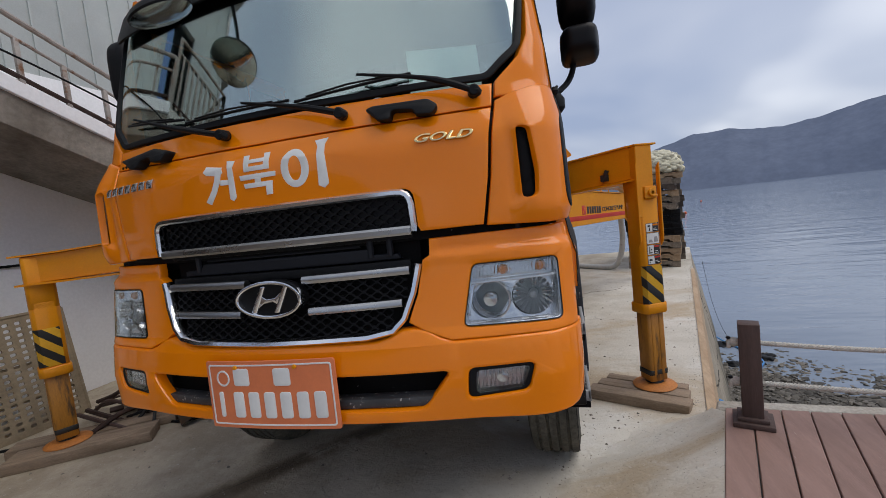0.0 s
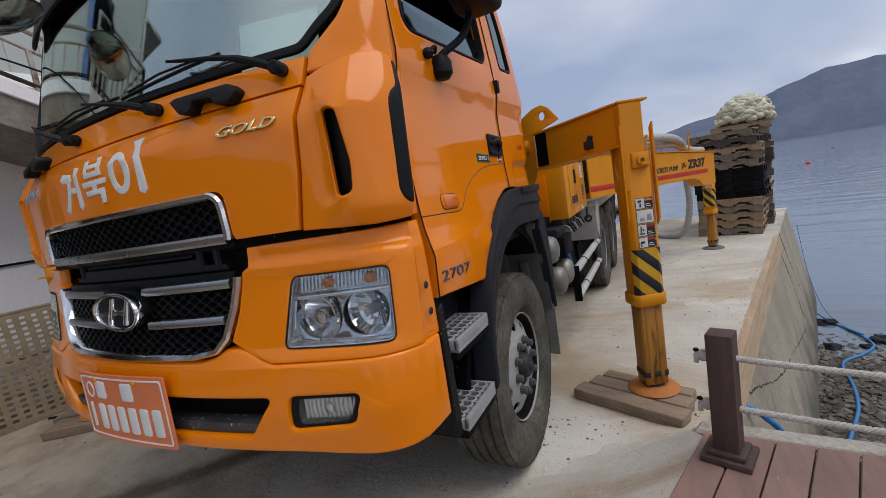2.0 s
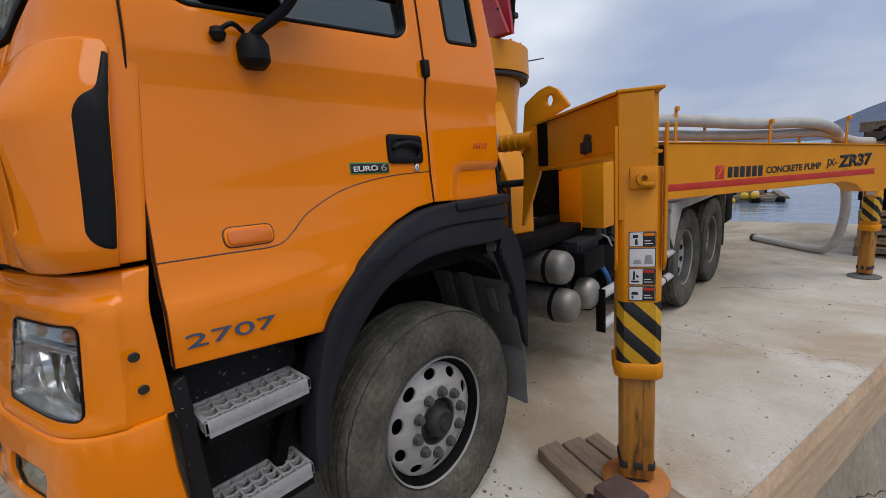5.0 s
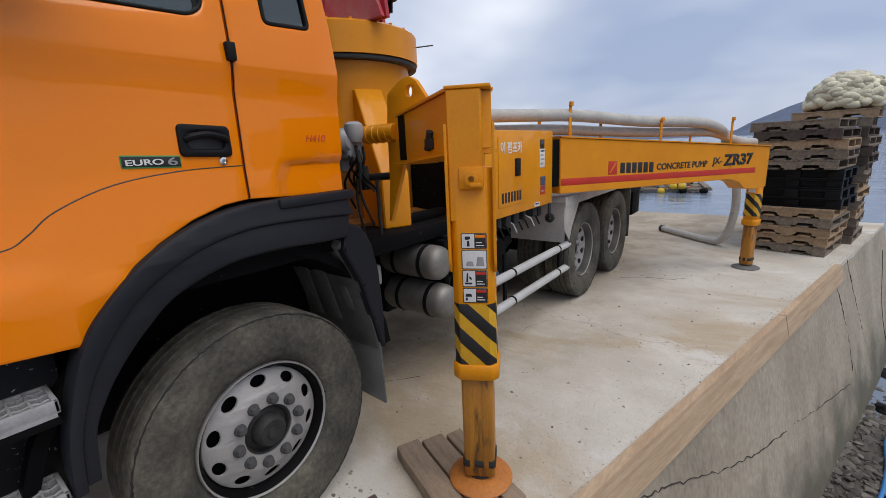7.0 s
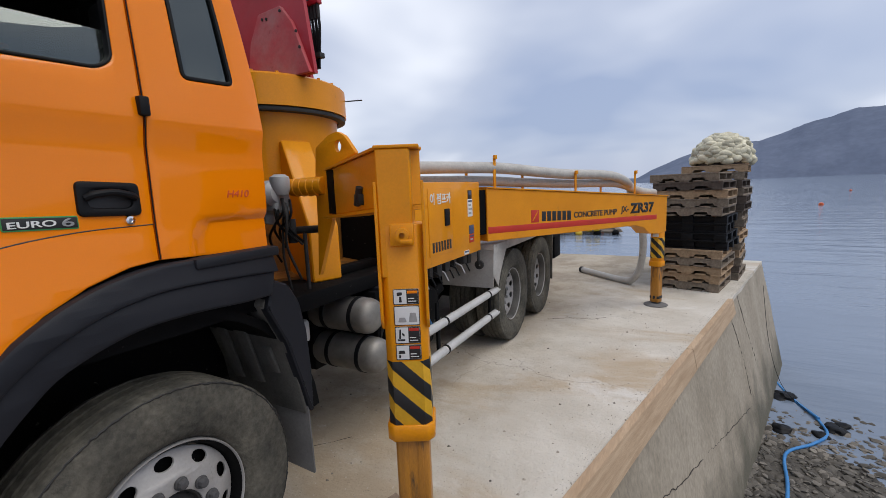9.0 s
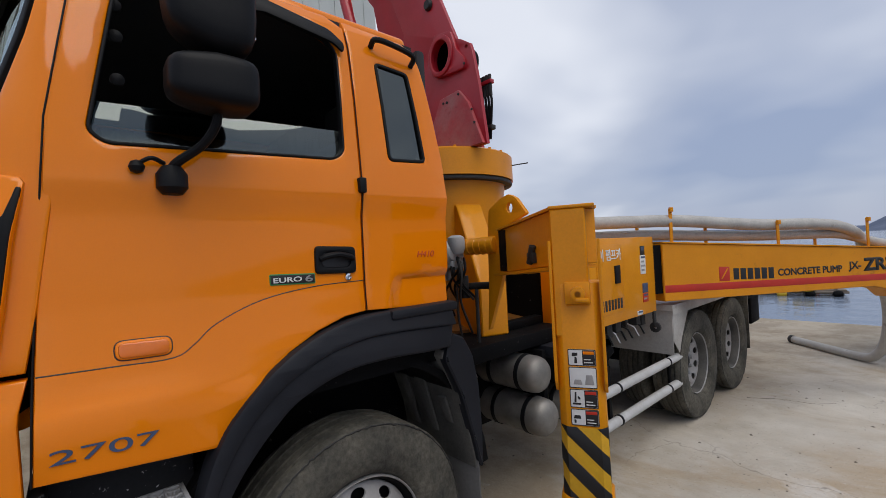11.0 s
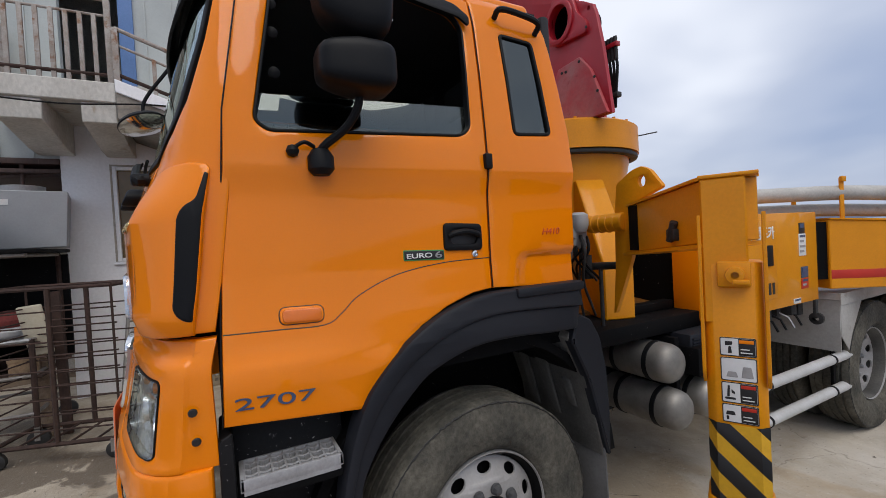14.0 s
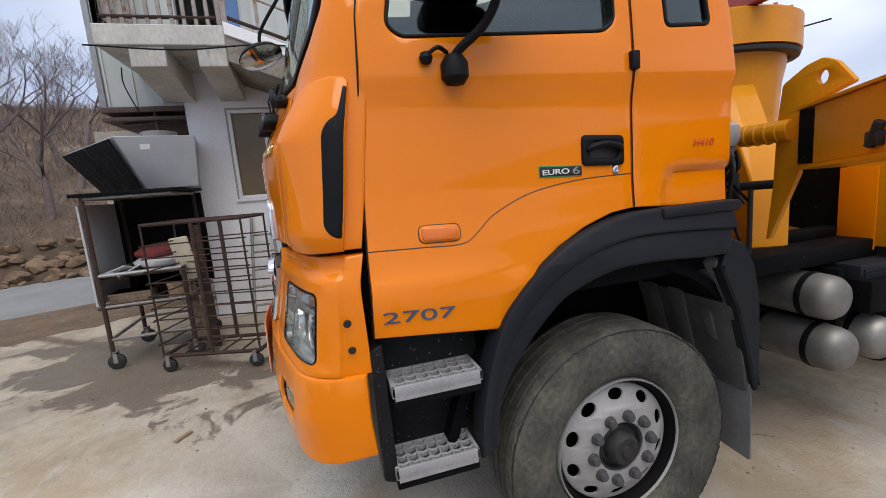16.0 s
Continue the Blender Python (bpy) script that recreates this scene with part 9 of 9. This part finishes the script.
for k, (x, y, z, sx, sy, sz, mt, nm, lab) in enumerate(((-3.0, -1.85, 1.0, 0.30, 0.25, 0.04, GREY_WHITE, "tray", "pale plastic tray on the trolley shelf"), (-3.05, -1.75, 0.685, 0.32, 0.40, 0.11, BOARD, "wooden_box", "small wooden box on the lower shelf"),
                                                          (-3.0, -1.28, 0.685, 0.25, 0.22, 0.16, WOODS[1], "cardboard_box", "tan cardboard box on the lower shelf"), (-3.3, -1.5, 0.685, 0.2, 0.3, 0.1, RUST, "scrap_iron", "rusty scrap iron on the lower shelf"))):
    ob = part(nm, merge(box(-sx / 2, sx / 2, -sy / 2, sy / 2, 0, sz, 0.008), box(-sx / 2 - 0.006, sx / 2 + 0.006, -sy / 2 - 0.006, sy / 2 + 0.006, sz * 0.8, sz, 0.004)), mt)
    ob.matrix_basis = pose(x, y, z, 0, 0, 12 * k - 10)
    tagged(ob, lab, "box")

# ---- rusty bar cage on wheels ----
cage = thing("bar_cage", "rusty open cage of thin steel bars on small wheels", "cage trolley", (-2.446, -0.794, 0), -18.7)
CX0, CX1, CY0, CY1, CT = -0.25, 0.25, -0.50, 0.52, 1.53
def cbar(a, b, r, name="cage_bar"):
    part(name, tube([a, b], r, 6), RUST, cage)
for x in (CX0, CX1):
    for y in (CY0, CY1):
        cbar((x, y, 0.16), (x, y, CT), 0.010, "corner_post")
    cbar((x, CY0, CT), (x, CY1, CT), 0.018, "top_bar")
    cbar((x, CY0, 0.17), (x, CY1, 0.17), 0.02, "base_bar")
    cbar((x, 0.02, 0.17), (x, 0.02, CT), 0.021, "middle_post")
for y in (CY0, CY1):
    cbar((CX0, y, CT), (CX1, y, CT), 0.018, "top_bar")
    cbar((CX0, y, 0.17), (CX1, y, 0.17), 0.02, "base_bar")
for k in range(9):
    z = 0.30 + 0.128 * k
    for x in (CX0, CX1):
        cbar((x, CY0 - 0.03, z), (x, CY1 + 0.03, z + 0.012 * ((k * 7) % 3 - 1)), 0.0075)
    cbar((CX0 - 0.03, CY0, z), (CX1 + 0.06, CY0, z), 0.0075)
for k in range(6):
    y = CY0 + (CY1 - CY0) * k / 5
    cbar((CX0, y, 0.175), (CX1, y, 0.175), 0.010, "floor_bar")
for x in (CX0, CX1):
    for y in (CY0 + 0.05, CY1 - 0.05):
        castor(cage, x, y, 0.072)
cb = thing("cream_board", "cream plastic board leaning on the trolley shelf", "board", (-2.86, -1.10, 0.86), -8)
part("panel", moved(box(-0.02, 0.02, -0.10, 0.10, 0.0, 0.50, 0.02, 3), pose(0, 0, 0, 6, 8)), material("cream_plastic", (0.52, 0.47, 0.36), rough=0.6, scale=5), cb)
pl = thing("leaning_plank", "dark brown plank leaning between trolley and wall", "plank")
part("plank", moved(box(-0.02, 0.02, -0.04, 0.04, 0.0, 1.46, 0.004), pose(-2.98, -0.98, 0.0, 3, -4, -8)), RUST, pl)
part("plank", moved(box(-0.02, 0.02, -0.06, 0.06, 0.0, 1.15, 0.004), pose(-3.02, -1.12, 0.0, 5, -3, 4)), BOARD, pl)
for k, (y, z, a) in enumerate(((-1.88, 1.045, 12), (-1.78, 1.075, -9), (-1.70, 1.055, 20))):
    ob = part("paper_board", box(-0.14, 0.14, -0.12, 0.12, 0, 0.012, 0.002), GREY_WHITE)
    ob.matrix_basis = pose(-2.90, y, z - 0.04, 14 + 5 * k, -14, a)
    tagged(ob, "bent pale sheet of board on the trolley shelf", "board", "pale boards")
ladder = thing("folding_ladder", "aluminium folding ladder leaning on the white wall", "ladder", (-3.95, -0.45, 0.0))
for y in (-0.16, 0.16):
    part("ladder_rail", tube([(0.25, y * 1.25, 0.02), (-0.30, y * 0.85, 1.42)], 0.022, 8), ALUMINIUM, ladder)
for k in range(5):
    f = 0.15 + 0.17 * k
    part("rung", tube([(0.25 - 0.55 * f, -0.20 + 0.06 * f, 0.02 + 1.4 * f), (0.25 - 0.55 * f, 0.20 - 0.06 * f, 0.02 + 1.4 * f)], 0.016, 8), ALUMINIUM, ladder)

# ---- lattice basket and scrap by the far outrigger ----
LATTICE = material("beige_lattice_plastic", (0.30, 0.235, 0.15), (0.21, 0.16, 0.10), rough=0.7, scale=6, grain=0.25)
bas = thing("lattice_panel", "beige plastic lattice crate leaning by the wall", "crate", (-3.66, 0.98, 0.0), 84)
cells = []
for i in range(15):
    for j in range(18):
        cells.append(rounded([(-0.68 + i * 0.09 + 0.022, 0.05 + j * 0.055 + 0.012), (-0.68 + i * 0.09 + 0.068, 0.05 + j * 0.055 + 0.012), (-0.68 + i * 0.09 + 0.068, 0.05 + j * 0.055 + 0.043), (-0.68 + i * 0.09 + 0.022, 0.05 + j * 0.055 + 0.043)], 0.008, 1))
part("lattice", sheet([[(-0.72, 0.0), (0.72, 0.0), (0.72, 1.08), (-0.72, 1.08)]] + cells, 0.02, lambda u, v, d: Vector((u, 0.18 * v + d + 0.05 * u * u, v)), steps(-0.7, 0.7, 0.2), (), 0.002), LATTICE, bas)
lat_at = lambda u, v, y: Vector((u, 0.18 * v + 0.05 * u * u + y, v))
part("top_rim", tube([lat_at(u, 1.08, 0.01) for u in steps(-0.72, 0.72, 0.12)], 0.018, 8), LATTICE, bas)
for s_ in (-1, 1):
    part("side_rim", tube([lat_at(s_ * 0.72, v, 0.01) for v in steps(0.02, 1.08, 0.15)], 0.018, 8), LATTICE, bas)
for v in (0.30, 0.62):
    part("stiffener", tube([lat_at(u, v, 0.032) for u in steps(-0.70, 0.70, 0.14)], 0.012, 6), LATTICE, bas)
rng = random.Random(17)
for k in range(7):
    y0 = rng.uniform(1.2, 2.1)
    ob = part("scrap_bar", tube([(0, 0, 0.02), (rng.uniform(0.3, 0.8), rng.uniform(0.1, 0.7), 0.03 + 0.12 * rng.random())], 0.015 + 0.02 * rng.random(), 6), RUST if k % 2 else POSTWOOD)
    ob.matrix_basis = pose(-3.3 + 0.16 * k, y0, 0.0, 0, 0, 25 * k)
    tagged(ob, "rusty scrap bar lying by the building wall", "scrap", "scrap heap")
for k in range(30):
    a = Vector((rng.uniform(-3.35, -2.15), rng.uniform(1.45, 2.3), rng.uniform(0.02, 0.10)))
    way = Vector((rng.uniform(-1, 1), rng.uniform(-0.6, 0.6), 0)).normalized() * rng.uniform(0.25, 0.6)
    bend_ = Vector((0, 0, rng.uniform(0.03, 0.20)))
    ob = part("scrap_hose", tube(smooth_path([a - way, a - way * 0.4 + bend_, a + way * 0.4 + bend_ * rng.uniform(0.3, 1.0), a + way], 5), rng.uniform(0.010, 0.026), 7), (PLASTIC, RUST, HUB, POSTWOOD, GRIMY)[k % 5])
    tagged(ob, "dark dirty hose end in the scrap heap by the wall", "scrap", "scrap heap")
for k, (x, y, w_, l_, a_, t_) in enumerate(((-2.55, 1.75, 0.30, 0.55, 20, 24), (-2.25, 1.62, 0.22, 0.42, -35, 30), (-2.95, 1.85, 0.34, 0.50, 60, 18))):
    ob = part("scrap_sheet", box(-l_ / 2, l_ / 2, -w_ / 2, w_ / 2, 0.0, 0.012, 0.003), (RUST, GRIMY, BOARD)[k])
    ob.matrix_basis = pose(x, y, 0.10, t_, 8, a_)
    tagged(ob, "rusty bent sheet lying on the scrap heap", "scrap", "scrap heap")
ob = part("black_cable", tube(smooth_path([(-3.6, 0.9, 0.012), (-3.0, 1.25, 0.012), (-2.5, 1.5, 0.012), (-2.2, 1.55, 0.012), (-2.0, 1.9, 0.012)], 8), 0.012, 6), PLASTIC)
tagged(ob, "black cable lying on the concrete", "cable")

# ---- road, bank and bare trees beyond the building ----
LF, LS = Vector((-0.9205, -0.3907, 0)), Vector((0.3907, -0.9205, 0))
LO = Vector((2.5, 0.35, 0))


def land(f, s, z=0.0):
    p = LO + LF * f + LS * s
    return Vector((p.x, p.y, z))


DIRT = material("brown_leafy_dirt", (0.20, 0.135, 0.085), (0.13, 0.088, 0.055), rough=0.95, scale=1.6, fine=16, grain=0.35, bump=0.5, bump_scale=14, stain=(0.30, 0.24, 0.18), stain_scale=3, stain_from=0.6)
ASPHALT = material("pale_worn_asphalt", (0.27, 0.27, 0.265), (0.22, 0.22, 0.215), rough=0.85, scale=1.0, fine=40, grain=0.25, bump=0.15)
SLOPE = material("dry_brown_hillside", (0.160, 0.108, 0.070), (0.085, 0.058, 0.038), rough=1.0, scale=0.35, fine=3.0, grain=0.4, bump=0.8, bump_scale=2.5, stain=(0.21, 0.165, 0.115), stain_scale=0.25, stain_from=0.55)
ROCK = material("brown_bank_rock", (0.22, 0.145, 0.088), (0.11, 0.073, 0.048), rough=0.9, scale=2.5, fine=14, grain=0.35, bump=0.4, vary=0.3, stain=(0.30, 0.19, 0.10), stain_scale=2, stain_from=0.6)
BARK = material("grey_brown_bark", (0.21, 0.160, 0.152), (0.14, 0.105, 0.10), rough=0.9, scale=6, fine=40, grain=0.3)
TWIG = material("dry_twig", (0.24, 0.18, 0.135), (0.15, 0.11, 0.085), rough=0.95, scale=4, fine=30, vary=0.35)


def strip_land(f0, f1, s0, s1, z, wob, seed):
    bm = bmesh.new()
    rows = []
    for s in steps(s0, s1, 0.3):
        a = f0 + wob * noise.noise((s * 0.7, seed, 0)) + wob * 0.5 * noise.noise((s * 2.3, seed, 4))
        b = f1 + wob * 0.4 * noise.noise((s * 0.7, seed, 9))
        rows.append([bm.verts.new(land(a + (b - a) * k / 6, s, z * (1 if 0 < k < 6 else 0.2))) for k in range(7)])
    for p, q in zip(rows, rows[1:]):
        for i in range(6):
            bm.faces.new((p[i], q[i], q[i + 1], p[i + 1]))
    return bm


structure("ground_dirt_verge", strip_land(8.3, 10.6, -2.2, 9, 0.012, 0.7, 2), DIRT, "brown leafy dirt verge beside the road", 60)
structure("road", strip_land(10.3, 15.2, -3.0, 16, 0.045, 0.05, 5), ASPHALT, "narrow pale asphalt road", 60)


def slope_z(f, s):
    rise = 0.95 * ease((f - 15.0) / 1.6) + max(0.0, f - 16.3) * 0.265
    return 0.02 + rise + (0.35 * noise.fractal((f * 0.22, s * 0.22, 1), 0.8, 2.0, 4) * ease((f - 15) / 5))


def slope():
    bm = bmesh.new()
    fs = [14.9, 15.3, 15.7, 16.1, 16.6, 17.3, 18.2, 19.4, 21, 23, 25.5, 28.5, 32, 36, 41, 47, 54, 62, 70, 80]
    ss = steps(-14, 34, 0.9)
    grid = []
    for f in fs:
        row = []
        for s in ss:
            p = land(f, s * (1 + (f - 15) * 0.03))
            z = slope_z(f, s * (1 + (f - 15) * 0.03)) if f < 68 else slope_z(68, s) - (f - 68) * 0.3
            row.append(bm.verts.new((p.x, p.y, z if f > 14.95 else -0.1)))
        grid.append(row)
    for a, b in zip(grid, grid[1:]):
        for i in range(len(ss) - 1):
            bm.faces.new((a[i], a[i + 1], b[i + 1], b[i]))
    return bm


structure("ground_hillside", slope(), SLOPE, "dry brown hillside with brush behind the road", 60)
bank = thing("rock_bank", "rough brown boulders banked along the road", "rocks")
rng = random.Random(13)
for k in range(230):
    s, f = rng.uniform(-3.0, 9.0), rng.uniform(15.0, 16.5)
    r = 0.10 + 0.20 * rng.random() ** 1.8
    bm = bmesh.new()
    bmesh.ops.create_icosphere(bm, subdivisions=2, radius=r)
    for v in bm.verts:
        n = noise.noise(v.co * 3.2 / r * 0.35 + Vector((k * 3.1, 0, 0)))
        v.co = v.co * (1 + 0.45 * n)
        v.co.z *= 0.68
        v.co.x *= 1.25
    p = land(f, s, slope_z(f, s) + r * 0.12)
    ob = part("boulder", bm, ROCK, bank, "", 28)
    ob.matrix_basis = pose(p.x, p.y, p.z, rng.uniform(-20, 20), rng.uniform(-20, 20), rng.uniform(0, 360))


def bare_tree(f, s, h, seed, lean=(0, 0)):
    """Tapered trunk, limbs and many fine twigs."""
    rng = random.Random(seed)
    limbs, twigs = [], []
    def grow(p, way, length, r, depth):
        pts, rad = [p], [r]
        n = 4
        for k in range(n):
            way = (way + Vector((rng.uniform(-1, 1), rng.uniform(-1, 1), rng.uniform(-0.5, 0.9))) * 0.20).normalized()
            p = p + way * length / n
            pts.append(p)
            rad.append(r * (1 - 0.42 * (k + 1) / n))
        (limbs if depth < 3 else twigs).append((pts, rad))
        if depth >= 5:
            return
        kids = 3 if depth < 1 else 4
        for k in range(kids):
            i = rng.randint(2, n) if depth else rng.randint(2, n)
            side = Vector((rng.uniform(-1, 1), rng.uniform(-1, 1), rng.uniform(-0.1, 0.9)))
            grow(pts[i], (way * 0.55 + side * 0.85).normalized(), length * rng.uniform(0.52, 0.74), max(rad[i] * 0.60, 0.0045), depth + 1)
    grow(Vector((0, 0, -0.1)), Vector((lean[0], lean[1], 1)).normalized(), h * 0.42, 0.085 + 0.008 * h, 0)
    p = land(f, s)
    t = thing("bare_tree", "leafless grey-brown tree with fine winter twigs", "tree", (p.x, p.y, slope_z(f, s)), 0, "bare trees")
    def cloud(items, seg):
        vs, fs = [], []
        for pts, rad in items:
            base = len(vs)
            for i, q in enumerate(pts):
                way = (pts[min(i + 1, len(pts) - 1)] - pts[max(i - 1, 0)]).normalized()
                _, a, b = basis(way)
                for k in range(seg):
                    an = 2 * math.pi * k / seg
                    vs.append(q + (a * math.cos(an) + b * math.sin(an)) * rad[i])
            for i in range(len(pts) - 1):
                for k in range(seg):
                    fs.append((base + i * seg + k, base + i * seg + (k + 1) % seg, base + (i + 1) * seg + (k + 1) % seg, base + (i + 1) * seg + k))
        me = bpy.data.meshes.new("limbs")
        me.from_pydata(vs, [], fs)
        me.shade_smooth()
        me.materials.append(BARK)
        return me
    o = new("trunk", cloud(limbs, 7))
    o.parent = t
    o = new("crown", cloud(twigs, 3))
    o.parent = t
    o["kind"] = "stuff"


for k, (f, s, h) in enumerate(((17.5, 3.4, 7.0), (18.5, 1.0, 6.0), (20.5, 5.4, 8.0), (22.5, 0.2, 7.0), (24.0, 3.0, 8.0), (27.0, 6.5, 8.0), (28.0, 0.8, 7.5), (19.5, 7.8, 7.5), (33.0, 3.6, 8.0), (16.7, 5.0, 9.0), (17.2, 4.1, 8.0), (18.4, 6.6, 9.5))):
    bare_tree(f, s, h, 40 + k, (rng.uniform(-0.2, 0.2), rng.uniform(-0.2, 0.2)))


def brush(n, seed):
    """Dry brush and fallen twigs all over the slope."""
    rng = random.Random(seed)
    vs, fs = [], []
    for i in range(n):
        f = 16.2 + rng.random() ** 1.4 * 42
        s = rng.uniform(-6, 14) * (1 + (f - 15) * 0.03)
        p = land(f, s, slope_z(f, s))
        big = 0.35 + 0.02 * (f - 16)
        for k in range(5):
            a = p + Vector((rng.uniform(-0.3, 0.3), rng.uniform(-0.3, 0.3), -0.03))
            b = a + Vector((rng.uniform(-0.6, 0.6), rng.uniform(-0.6, 0.6), rng.uniform(0.2, 1.0))) * big * rng.uniform(0.6, 1.6)
            w = Vector((0.39, -0.92, 0)) * (0.006 + 0.0006 * (f - 16))
            o = len(vs)
            vs += [a - w, a + w, b + w * 0.3, b - w * 0.3, a + Vector((0, 0, 0.03)) + w.cross(Vector((0, 0, 1)))]
            fs += [(o, o + 1, o + 2, o + 3), (o, o + 4, o + 2)]
    me = bpy.data.meshes.new("brush")
    me.from_pydata(vs, [], fs)
    me.materials.append(TWIG)
    return tagged(new("brush", me), "dry brown brush and twigs on the hillside", "brush", "", "stuff")


brush(4200, 9)
